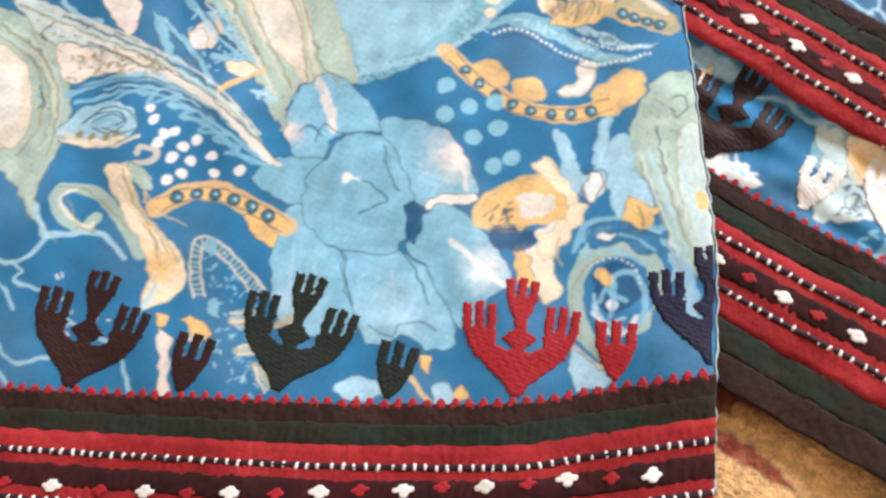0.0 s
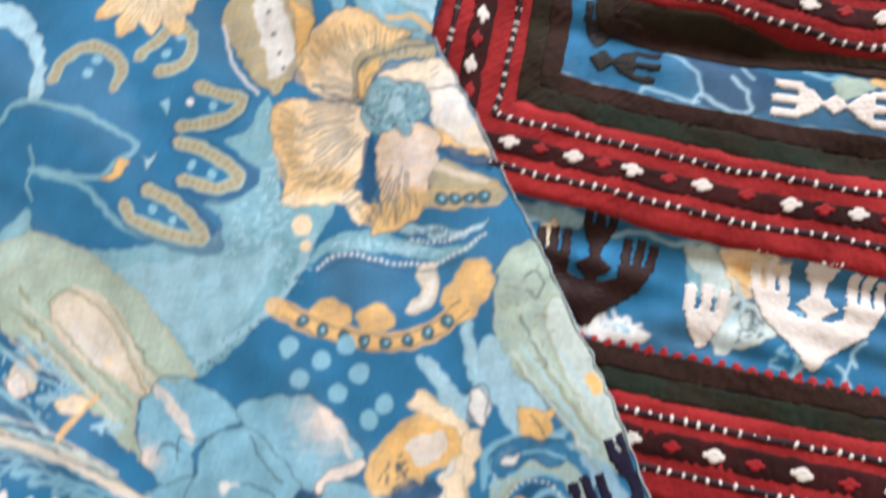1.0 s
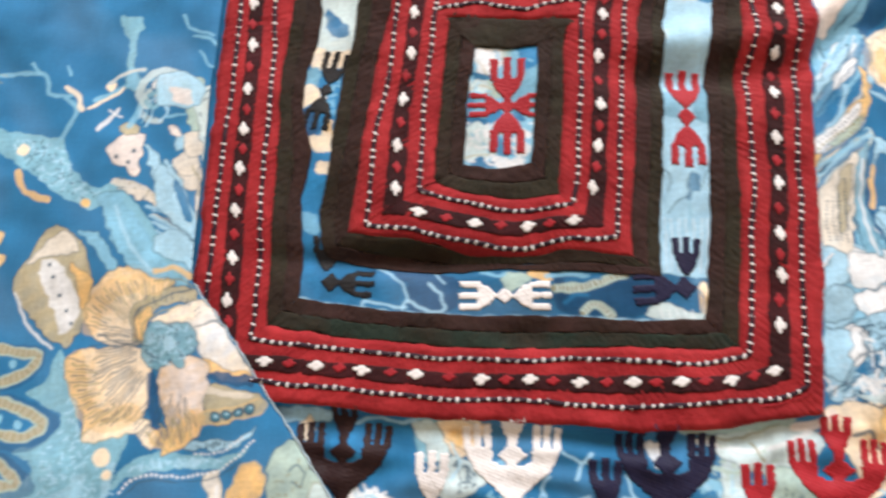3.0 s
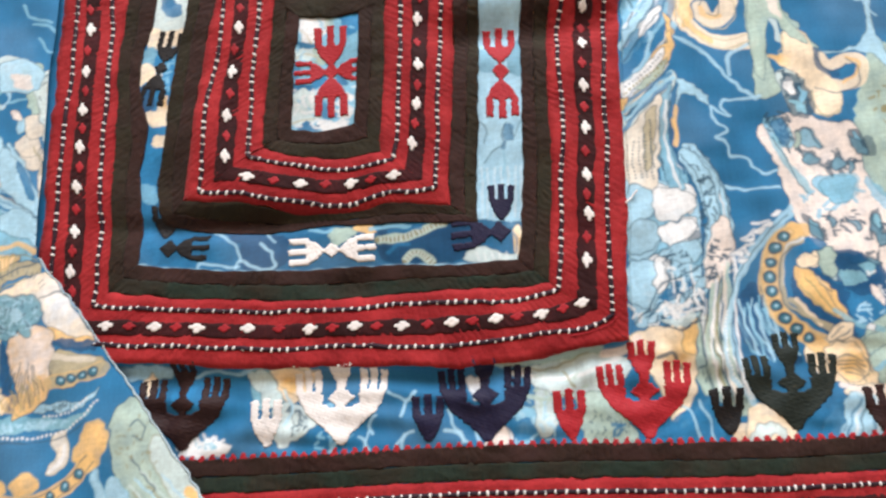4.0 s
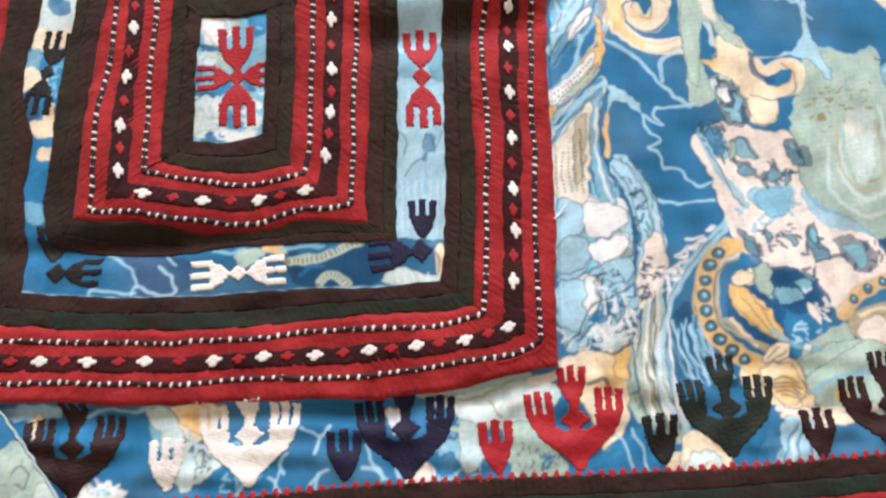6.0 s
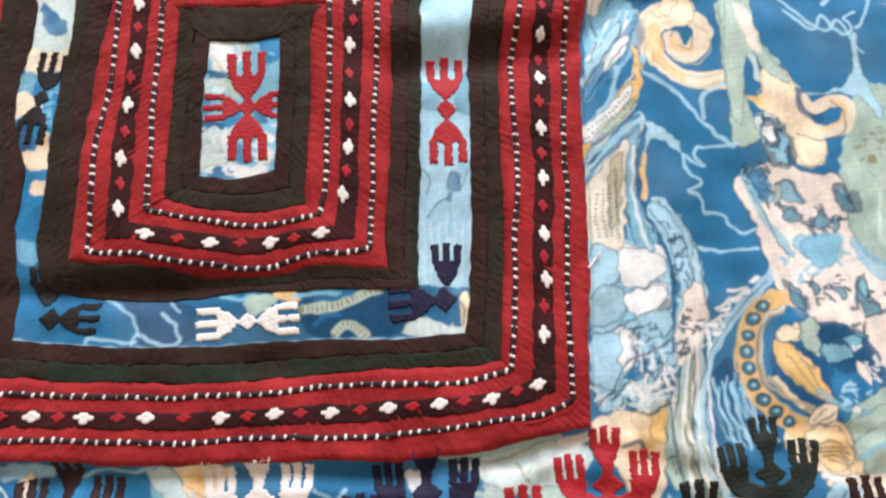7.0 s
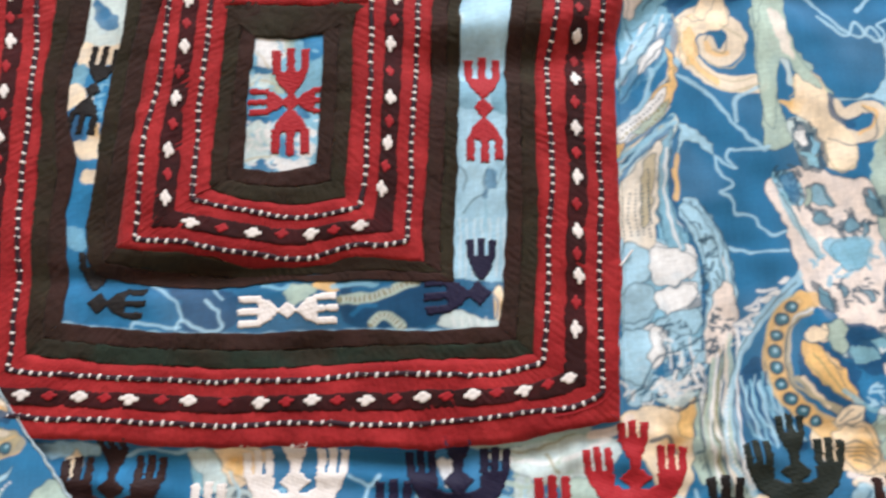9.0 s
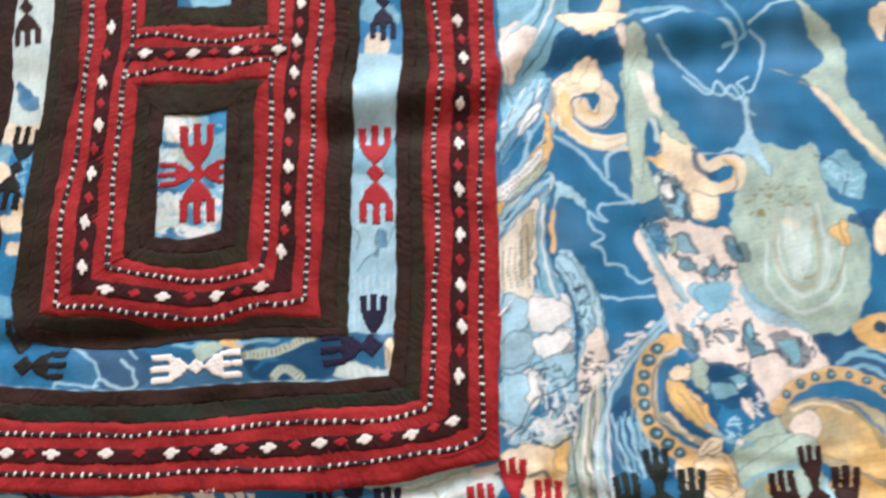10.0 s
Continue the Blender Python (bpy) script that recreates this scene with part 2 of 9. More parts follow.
FOOT["in"] = [(0.6, 16.4), (39.1, 11.4), (54.3, 10.7), (76.1, 8.6), (97.8, 7.7), (114.9, 8.1), (132.8, 8.6), (152.9, 9.6), (175.3, 8.9), (195.4, 8.6), (206.2, 9.7)]
FOOT["st2"] = [(-6.3, 10.7), (24.1, 7.1), (54.4, 4.9), (76.0, 3.2), (97.8, 2.9), (119.5, 2.8), (132.7, 3.9), (152.6, 4.1), (168.3, 3.1), (186.1, 2.5), (199.5, 3.9), (209.8, 6.0)]
FOOT["st1"] = [(-27.2, -6.9), (25.1, -9.5), (55.0, -12.2), (76.3, -13.9), (97.7, -14.2), (119.3, -14.4), (141.0, -15.8), (162.8, -16.1), (185.0, -14.8), (207.2, -12.7), (220.7, -11.3), (233.7, -6.4)]
FOOT["out"] = [(-36.3, -13.6), (25.5, -17.9), (55.0, -21.0), (76.0, -22.6), (97.6, -22.6), (118.8, -23.6), (140.5, -24.3), (162.3, -26.4), (173.4, -25.6), (195.5, -24.5), (218.0, -20.7), (239.6, -17.5)]
RIGHT = {}
RIGHT["cw"] = [(117.9, 93.6), (119.0, 105.5), (119.8, 118.0), (121.3, 142.6), (121.4, 153.7)]
RIGHT["r4"] = [(130.7, 77.7), (131.5, 92.6), (132.4, 105.0), (133.5, 122.7), (134.2, 143.3), (135.0, 156.5), (136.7, 169.2), (140.9, 192.5), (141.5, 211.8)]
RIGHT["st4"] = [(136.3, 73.1), (138.4, 83.8), (139.3, 92.4), (139.9, 104.8), (140.7, 117.1), (141.6, 129.8), (142.1, 143.2), (142.7, 156.2), (142.9, 169.5), (147.2, 186.5), (149.1, 211.4)]
RIGHT["st3"] = [(156.1, 58.1), (156.7, 67.6), (157.8, 79.7), (159.1, 104.0), (159.9, 116.6), (161.1, 129.7), (162.3, 143.0), (163.1, 156.3), (163.7, 169.2), (167.1, 191.7), (169.0, 209.8)]
RIGHT["r3"] = [(162.8, 49.6), (162.2, 55.6), (162.7, 67.4), (165.2, 91.5), (167.0, 116.6), (168.9, 142.9), (169.9, 169.1), (172.9, 179.1), (174.9, 209.2)]
RIGHT["win2"] = [(175.2, 40.5), (175.7, 55.2), (178.1, 91.0), (179.9, 115.5), (181.5, 142.0), (182.5, 169.0), (186.0, 178.0), (187.7, 208.2)]
RIGHT["win"] = [(192.2, 21.7), (195.6, 37.7), (198.2, 65.7), (199.3, 89.6), (200.8, 115.0), (201.8, 141.0), (205.4, 168.1), (207.1, 176.3), (208.0, 206.8)]
RIGHT["in"] = [(206.2, 9.7), (206.6, 18.6), (209.2, 41.4), (211.7, 64.9), (212.2, 89.0), (213.1, 113.8), (215.4, 140.0), (219.4, 167.6), (220.2, 175.2), (220.2, 206.7)]
RIGHT["st2"] = [(209.8, 6.0), (211.6, 18.3), (213.3, 29.7), (214.0, 41.2), (216.5, 64.6), (218.4, 81.1), (219.3, 101.4), (218.6, 113.6), (219.4, 126.5), (221.4, 144.7), (225.6, 165.2), (225.2, 187.4), (224.4, 206.5)]
RIGHT["st1"] = [(233.7, -6.4), (233.4, 1.5), (233.9, 17.0), (234.8, 30.6), (235.4, 44.4), (238.2, 68.1), (239.0, 88.0), (239.8, 107.4), (242.0, 125.9), (243.8, 144.0), (246.4, 167.4), (246.6, 173.7), (247.5, 203.6)]
RIGHT["out"] = [(239.6, -17.5), (240.0, -5.5), (241.8, 16.6), (244.3, 39.1), (245.9, 62.9), (247.5, 87.7), (248.2, 112.4), (250.7, 137.8), (255.0, 167.1), (253.3, 173.5), (253.5, 203.8)]


def across_at(line, y):
    """Where an upright seam runs at the height y."""
    p = np.array(line)
    return np.interp(y, p[:, 0 + 1], p[:, 0])


def height_at(line, x):
    """Where a lower seam runs at the place x."""
    p = np.array(line)
    return np.interp(x, p[:, 0], p[:, 1])


# ---- relief of the two layers of cloth, in mm ----
def dress_z(x, y):
    x, y = np.asarray(x, float), np.asarray(y, float)
    z = 1.0 * waves(x, y, 95, 3) + 0.7 * waves(x, y, 36, 4) + 0.16 * waves(x, y, 14, 5)
    # the panel is sewn on and stands a little proud of the skirt
    z = z + 2.4 * smooth(-2.4, -0.4, y - height_at(FOOT["out"], x)) * smooth(-2.6, -0.6, across_at(RIGHT["out"], y) - x)
    # the strip below it is gathered into small folds
    under = y - height_at(FOOT["out"], x)
    z = z - 2.6 * np.exp(-((under + 6) / 4.5) ** 2) * (under < 0) * (1 - smooth(225, 245, x))
    strip = smooth(-64, -56, y) * (1 - smooth(-28, -18, y))
    z = z + strip * (0.9 * waves(x, 1.8 * y, 26, 6) + 0.5 * waves(x, 0.6 * y, 12, 7))
    inner = smooth(28, 46, x) * (1 - smooth(150, 172, x)) * smooth(44, 60, y)
    z = z + 3.2 * inner * (1 - 0.6 * smooth(90, 150, x))
    z = z - 6.2 * np.exp(-((y - 47) / 5.5) ** 2 - ((x - 60) / 48) ** 2)
    z = z - 3.0 * np.exp(-((y - 13) / 6) ** 2 - ((x - 112) / 13) ** 2)
    z = z - 3.0 * np.exp(-((x - 152) / 7) ** 2 - ((y - 150) / 22) ** 2)
    z = z - 2.5 * np.exp(-((x - 27) / 7) ** 2 - ((y - 60) / 30) ** 2)
    fold = y - 148 - 0.05 * (x - 190) - 22 * smooth(240, 275, x)
    depth = smooth(140, 185, x) * (1 - 0.4 * smooth(245, 280, x))
    z = z - 5.2 * np.exp(-((fold + 10) / 9) ** 2) * depth
    z = z + 4.6 * np.exp(-((fold - 9) / 9) ** 2) * depth
    right = smooth(252, 275, x)
    z = z + right * (1.3 * waves(x, 0.35 * y, 44, 12) + 0.6 * waves(x, 0.6 * y, 20, 13))
    z = z - 2.2 * np.exp(-((x - 300 - 0.2 * y) / 10) ** 2 - ((y - 0) / 28) ** 2)
    z = z + 2.4 * np.exp(-((x - 287 - 0.05 * y) / 9) ** 2) * (1 - smooth(60, 130, y)) * smooth(-60, -20, y)
    return z


EDGE_Y = np.array([-310, -200, -162, -117, -103, -79, -63, -31.5, -3, 8, 36, 46, 60, 174, 320])
EDGE_X = np.array([142, 111, 95, 71.5, 65, 51, 39.5, 17.5, -4, -11, -33.5, -34.5, -34.2, -33.2, -32])


def sleeve_edge(y):
    """Where the upper layer ends."""
    return np.interp(y, EDGE_Y, EDGE_X)


def sleeve_z(x, y):
    x, y = np.asarray(x, float), np.asarray(y, float)
    d = sleeve_edge(y) - x
    z = 3.4 + 3.4 * (1 - smooth(8, 70, d)) + 1.6 * waves(x, y, 120, 9) + 0.75 * waves(x, y, 42, 10) + 0.14 * waves(x, y, 13, 11)
    return z - 1.2 * np.exp(-np.maximum(d, 0) / 2.5)


def lift(zf, x, y, off):
    return np.stack([np.asarray(x) * MM, np.asarray(y) * MM, (zf(x, y) + off) * MM], -1)


def band(a, b, zf, material, off, name, parent, across=12, step=0.95, label="", wobble=0.25, seed=1):
    """A strip of cloth sewn on between two edge lines a and b, raised by off, with turned-down edges."""
    a, b = spline(a), spline(b)

    def even(p, n):
        s = np.concatenate([[0], np.cumsum(np.hypot(*np.diff(p, axis=0).T))])
        u = np.linspace(0, s[-1], n)
        return np.stack([np.interp(u, s, p[:, 0]), np.interp(u, s, p[:, 1])], -1), s[-1]
    n = max(4, int(even(a, 2)[1] / step))
    a, b = even(a, n)[0], even(b, n)[0]
    v = np.concatenate([[0], np.linspace(0, 1, across), [1]])
    p = a[None] + (b - a)[None] * v[:, None, None]
    x, y = p[..., 0], p[..., 1]
    x = x + wobble * waves(x, y, 9, seed + 20)
    y = y + wobble * waves(x, y, 9, seed + 21)
    off = off + 0.5
    rise = np.concatenate([[-0.6], off * (1 - 0.25 * np.abs(np.linspace(-1, 1, across)) ** 4), [-0.6]])[:, None]
    u = np.linspace(0, n * step, n)[None] + 0.9 * waves(x, y, 16, seed + 2)
    ribs = np.sin(2 * np.pi * u / 3.3) * (0.6 + 0.5 * waves(x, y, 25, seed + 3))
    pucker = 0.1 * waves(x, y, 5, seed) + 0.16 * waves(x, y, 14, seed + 1) + 0.2 * ribs
    z = rise + pucker * (rise > 0)
    return part(name, mesh_from(name, lift(zf, x, y, z).reshape(-1, 3), grid_faces(len(v), n), material), parent, label)


def blob(length, width, height, name, material, around=8, rings=3):
    """One raised stitch: a low rounded bar."""
    v, f = [], []
    for i in range(rings):
        c = math.cos(i / rings * math.pi / 2)
        h = height * math.sin(i / rings * math.pi / 2)
        for k in range(around):
            a = 2 * math.pi * k / around
            v.append((length / 2 * c * abs(math.cos(a)) ** 0.7 * (1 if math.cos(a) > 0 else -1) * MM, width / 2 * c * math.sin(a) * MM, h * MM))
    for i in range(rings - 1):
        for k in range(around):
            f.append((i * around + k, i * around + (k + 1) % around, (i + 1) * around + (k + 1) % around, (i + 1) * around + k))
    top = (rings - 1) * around
    for k in range(0, around - 2, 2):
        f.append((top, top + k + 1, top + k + 2, top + (k + 3) % around))
    return np.array(v), np.array(f)


def spot_matrix(zf, x, y, turn, off):
    """A place on the cloth, lying along its slope."""
    z = float(zf(x, y))
    gx, gy = float(zf(x + 1, y) - zf(x - 1, y)) / 2, float(zf(x, y + 1) - zf(x, y - 1)) / 2
    nrm = Vector((-gx, -gy, 1)).normalized()
    tx = Vector((math.cos(turn), math.sin(turn), 0))
    tx = (tx - nrm * tx.dot(nrm)).normalized()
    ty = nrm.cross(tx)
    m = Matrix((tx, ty, nrm)).transposed().to_4x4()
    m.translation = Vector((x * MM, y * MM, (z + off) * MM))
    return m


DASH = {}
for k in range(4):
    v, f = blob(2.0 + 0.26 * k, 1.35 + 0.16 * (k % 2), 0.75, "stitch", T_WHITE)
    DASH[k] = (v, f, mesh_from("stitch", v, f, T_WHITE))


def diamond_mesh(material, seed, length=7.0, width=5.0):
    """A small four-lobed lozenge of thick stitches round a tiny gap."""
    r = random.Random(seed)
    nx, ny = 25, 19
    gx, gy = np.meshgrid(np.linspace(-1.12, 1.12, nx), np.linspace(-1.15, 1.15, ny))
    top = np.zeros(gx.shape)
    for cx, cy, rx, ry in ((-0.45, 0.0, 0.6, 0.46), (0.45, 0.0, 0.6, 0.46), (0.0, 0.44, 0.5, 0.52), (0.0, -0.44, 0.5, 0.52)):
        cx, cy, rx, ry = cx + r.uniform(-0.09, 0.09), cy + r.uniform(-0.09, 0.09), rx * r.uniform(0.9, 1.15), ry * r.uniform(0.9, 1.15)
        q = 1 - ((gx - cx) / rx) ** 2 - ((gy - cy) / ry) ** 2
        top = np.maximum(top, np.clip(q, 0, 1))
    inside = top > 0.02
    z = np.where(inside, 0.2 + 0.45 * np.sqrt(top), 0.0)
    v = np.stack([gx * length / 2 + 0.3 * gy, gy * width / 2 + 0.06 * gx * length / 2, z], -1).reshape(-1, 3) * MM
    f = grid_faces(ny, nx)
    f = f[inside.ravel()[f].sum(1) >= 3]
    used = np.zeros(len(v), bool)
    used[f.ravel()] = True
    return mesh_from("lozenge", v[used], (np.cumsum(used) - 1)[f], material)


LOZ_WHITE = [diamond_mesh(T_WHITE, s) for s in range(5)]
LOZ_RED = [diamond_mesh(T_RED, s + 9, 5.8, 4.2) for s in range(5)]
COUNT = {dress_z: 0, sleeve_z: 0}


def stitch_line(line, zf, parent, off, pitch=4.05, seed=0, lean=18, single=True):
    """A row of white running stitches over a dark couched thread."""
    p = spline(line)
    s = np.concatenate([[0], np.cumsum(np.hypot(*np.diff(p, axis=0).T))])
    r = random.Random(seed)
    normal = np.gradient(p, axis=0)
    normal = np.stack([-normal[:, 1], normal[:, 0]], -1) / np.hypot(*normal.T)[:, None]
    band(p - normal * 1.05, p + normal * 1.05, zf, T_PLUM, off + 0.1, "couched_thread", parent, across=3, step=2.2, wobble=0.15, seed=seed)
    u, vs, fs, base = 2.0, [], [], 0
    while u < s[-1] - 0.8:
        x, y = np.interp(u, s, p[:, 0]), np.interp(u, s, p[:, 1])
        i = min(np.searchsorted(s, u), len(p) - 1)
        turn = math.atan2(normal[i, 1], normal[i, 0]) - radians(lean + r.uniform(-16, 16))
        k = r.randrange(4)
        m = spot_matrix(zf, float(x), float(y) + r.uniform(-0.25, 0.25), turn, off)
        if single and COUNT[zf] < 300:
            COUNT[zf] += 1
            o = part("stitch", DASH[k][2], parent)
            o.matrix_local = m
        else:
            v, f, _ = DASH[k]
            vs.append(v @ np.array(m.to_3x3()).T + np.array(m.translation))
            fs.append(f + base)
            base += len(v)
        u += pitch * r.uniform(0.82, 1.2)
    if vs:
        part("stitch_row", mesh_from("stitch_row", np.vstack(vs), np.vstack(fs), T_WHITE), parent, "row of white running stitches", "stuff")


def lozenge_line(places, zf, parent, off, seed=0):
    """White lozenges at the given places, red ones half way between."""
    r = random.Random(seed)
    for i, (x, y) in enumerate(places):
        q = places[i + 1] if i + 1 < len(places) else None
        w = q or places[i - 1]
        turn = math.atan2(w[1] - y, w[0] - x)
        o = part("white_lozenge", r.choice(LOZ_WHITE), parent)
        o.matrix_local = spot_matrix(zf, x, y, turn + r.uniform(-0.12, 0.12), off)
        if q:
            o = part("red_lozenge", r.choice(LOZ_RED), parent)
            o.matrix_local = spot_matrix(zf, (x + q[0]) / 2 + r.uniform(-0.8, 0.8), (y + q[1]) / 2, turn, off - 0.15)


def patch_shape(polys, material, name, zf, centre, turn, size, parent, off=0.55, label="", seed=0):
    """A satin-stitched motif: outlines filled with small stitches, raised and ragged at the rim, draped over the cloth."""
    step = 0.5 / size
    allp = np.vstack([np.asarray(q, float) for q in polys])
    lo, hi = allp.min(0) - 3 * step, allp.max(0) + 3 * step
    gx, gy = np.meshgrid(np.arange(lo[0], hi[0], step), np.arange(lo[1], hi[1], step))
    jx = gx + 0.013 * waves(gx * size + 31 * seed, gy * size, 2.4, 40 + seed) * 14 / size
    jy = gy + 0.013 * waves(gx * size, gy * size + 17 * seed, 2.4, 60 + seed) * 14 / size
    inside = np.zeros(gx.shape, bool)
    for q in polys:
        hit = np.zeros(gx.shape, bool)
        for (ax, ay), (bx, by) in zip(q, q[1:] + q[:1]):
            if ay != by:
                hit ^= ((ay > jy) != (by > jy)) & (jx < (bx - ax) * (jy - ay) / (by - ay) + ax)
        inside |= hit
    if zf is sleeve_z:
        c, s = math.cos(turn), math.sin(turn)
        wy = centre[1] + size * (s * gx + c * gy)
        inside &= centre[0] + size * (c * gx - s * gy) < sleeve_edge(wy) - 1.5
    rim = inside.copy()
    for a, b in ((0, 1), (0, -1), (1, 1), (1, -1)):
        rim &= np.roll(inside, b, a)
    rows_of = np.sin(2 * np.pi * (gx * size * 0.35 + gy * size) / 1.5)
    c, s = math.cos(turn), math.sin(turn)
    x = centre[0] + size * (c * gx - s * gy)
    y = centre[1] + size * (s * gx + c * gy)
    z = np.where(rim, off + 0.1 * rows_of + 0.08 * waves(x, y, 2.2, 80 + seed), 0.05)
    f = grid_faces(*gx.shape)
    f = f[inside.ravel()[f].all(1)]
    used = np.zeros(gx.size, bool)
    used[f.ravel()] = True
    index = np.cumsum(used) - 1
    v = lift(zf, x, y, z).reshape(-1, 3)[used]
    return part(name, mesh_from(name, v, index[f], material), parent, label)


def fork(at=(0, 0), turn=0.0, k=1.0, h=1.32, tine=0.13, body=0.55):
    """Three tines on a pointed body, about one unit wide; (0, 0) is its point."""
    c, s = math.cos(turn), math.sin(turn)
    out = []
    for q in ([(-0.5, body + 0.12), (0.5, body + 0.12), (0.34, body * 0.5), (0.08, 0.0), (-0.08, 0.0), (-0.34, body * 0.5)],
              [(-0.5, body), (-0.5 + 2 * tine, body), (-0.5 + 2 * tine, h - 0.05), (-0.52, h - 0.05)], [(-tine, body), (tine, body), (tine, h), (-tine, h)],
              [(0.5 - 2 * tine, body), (0.5, body), (0.53, h - 0.06), (0.53 - 2 * tine, h - 0.06)]):
        out.append([(at[0] + k * (c * x - s * y), at[1] + k * (s * x + c * y)) for x, y in q])
    return out


def lozenge(at, w, h):
    x, y = at
    return [[(x - w, y), (x, y - h), (x + w, y), (x, y + h)]]


def triple():
    """The large motif: three forks on one pointed base with a lozenge between them."""
    return ([[(-1.44, 1.62), (-0.56, 1.66), (-0.6, 1.34), (-0.3, 1.2), (0.0, 1.24), (0.3, 1.2), (0.6, 1.34), (0.56, 1.66), (1.44, 1.62), (1.2, 1.05), (0.32, 0.3), (0.13, 0.0), (-0.13, 0.0), (-0.32, 0.3), (-1.2, 1.05)]]
            + fork((-1.0, 0.95), 0.07, 0.9, 1.66, 0.155, 0.78) + fork((1.0, 0.95), -0.07, 0.9, 1.66, 0.155, 0.78) + fork((0, 1.88), 0, 0.88, 1.45, 0.155, 0.74)
            + lozenge((0, 1.5), 0.5, 0.42) + [[(-0.15, 1.7), (0.15, 1.7), (0.24, 2.3), (-0.24, 2.3)], [(-0.16, 1.0), (0.16, 1.0), (0.16, 1.4), (-0.16, 1.4)]])


HEM_MOTIFS = [("triple", T_BROWN, 37, -57, 13.5, "dark brown"), ("fork", T_WHITE, 75, -57, 14.5, "white"), ("triple", T_WHITE, 109, -57.5, 13.8, "white"),
              ("fork", T_NAVY, 148, -58.5, 14.5, "navy blue"), ("triple", T_NAVY, 174, -59.5, 13.8, "navy blue"), ("fork", T_RED, 211, -60, 15, "red"),
              ("triple", T_RED, 245, -61, 13.8, "red"), ("fork", T_BLACK, 280, -61.5, 14.5, "black"), ("triple", T_GREEN, 309, -60.5, 13.8, "dark green"),
              ("fork", T_BROWN, 346, -64, 14.5, "dark brown"), ("triple", T_BROWN, 378, -64, 13.8, "dark brown")]
WINDOW_MOTIFS = [("pair", T_WHITE, 106, 31.5, 91, 13.2, "white"), ("corner", T_NAVY, 186, 36, 93, 15, "navy blue"), ("fork", T_NAVY, 186.5, 41, -2, 12.5, "navy blue"),
                 ("corner", T_BLACK, 27, 37, -93, 13, "black"), ("fork", T_BLACK, 25, 42, 3, 12, "black"),
                 ("pair", T_RED, 190.8, 117.5, -1, 16, "red"), ("pair", T_BLACK, 20.3, 131, -13, 13.5, "black"), ("cross", T_RED, 107.1, 121.8, 0, 16.5, "red"),
                 ("pair", T_NAVY, 199, 207, -3, 13.2, "navy blue"), ("pair", T_BROWN, 22, 214, 4, 13.2, "brown")]
SLEEVE_MOTIFS = [("triple", T_BROWN, -112, -255, 14, "dark brown"), ("fork", T_BROWN, -76, -234, 15, "dark brown"), ("triple", T_GREEN, -46, -214, 14, "dark green"),
                 ("fork", T_GREEN, -12, -195, 14, "dark green"), ("triple", T_RED, 25, -170, 13.5, "red"), ("fork", T_RED, 50, -147, 14, "red"), ("triple", T_NAVY, 74, -126, 13.5, "navy blue")]

# ---- the dress: panel of nested sewn frames, hem ----
dress = tagged(new("dress"), "blue floral printed dress with red embroidered panel on the carpet", "dress")
TOP = 250.0


def up(line):
    """An upright seam, carried on past the top of the panel."""
    p, q = line[-3], line[-1]
    k = (TOP - q[1]) / (q[1] - p[1])
    return line + [(q[0] + k * (q[0] - p[0]), TOP)] if q[1] < TOP - 5 else line


def sewn_by_eye(line):
    """No line is quite straight: it wanders as the cloth was pulled."""
    p = spline(line)
    s = np.concatenate([[0], np.cumsum(np.hypot(*np.diff(p, axis=0).T))])
    u = np.linspace(0, s[-1], max(6, int(s[-1] / 9)))
    x, y = np.interp(u, s, p[:, 0]), np.interp(u, s, p[:, 1])
    return [(float(a), float(b)) for a, b in zip(x + 0.3 * waves(x, y, 19, 62), y + 0.3 * waves(x, y, 19, 64))]


def rows(key):
    return sewn_by_eye(up(LEFT[key])), sewn_by_eye(FOOT[key]), sewn_by_eye(up(RIGHT[key]))


def frame_band(a, b, material, off, name, label, seed):
    """The left, bottom and right strip of one frame."""
    return [band(p, q, dress_z, material, off, name, dress, label=label, seed=seed + i) for i, (p, q) in enumerate(zip(rows(a), rows(b)))]


def between(a, b, t):
    """A line part of the way between two lines with as many points."""
    a, b = [np.stack([np.interp(np.linspace(0, 1, 30), np.linspace(0, 1, len(g)), np.array(g)[:, i]) for i in (0, 1)], -1) for g in (a, b)]
    return [tuple(p) for p in a + (b - a) * t]


outer_red = frame_band("out", "in", RED, 0.5, "red_band", "red cotton band", 100)
inner_red = frame_band("r3", "r4", RED, 0.5, "red_band", "red cotton band", 110)
dark_bands = []
for key_a, key_b, lo, hi, seed in (("st1", "st2", 0.27, 0.66, 120), ("st3", "st4", 0.31, 0.71, 130)):
    for i, (p, q) in enumerate(zip(rows(key_a), rows(key_b))):
        dark_bands.append(band(between(p, q, lo), between(p, q, hi), dress_z, DARK, 1.05, "dark_band", dress, label="dark brown cotton band", seed=seed + i))
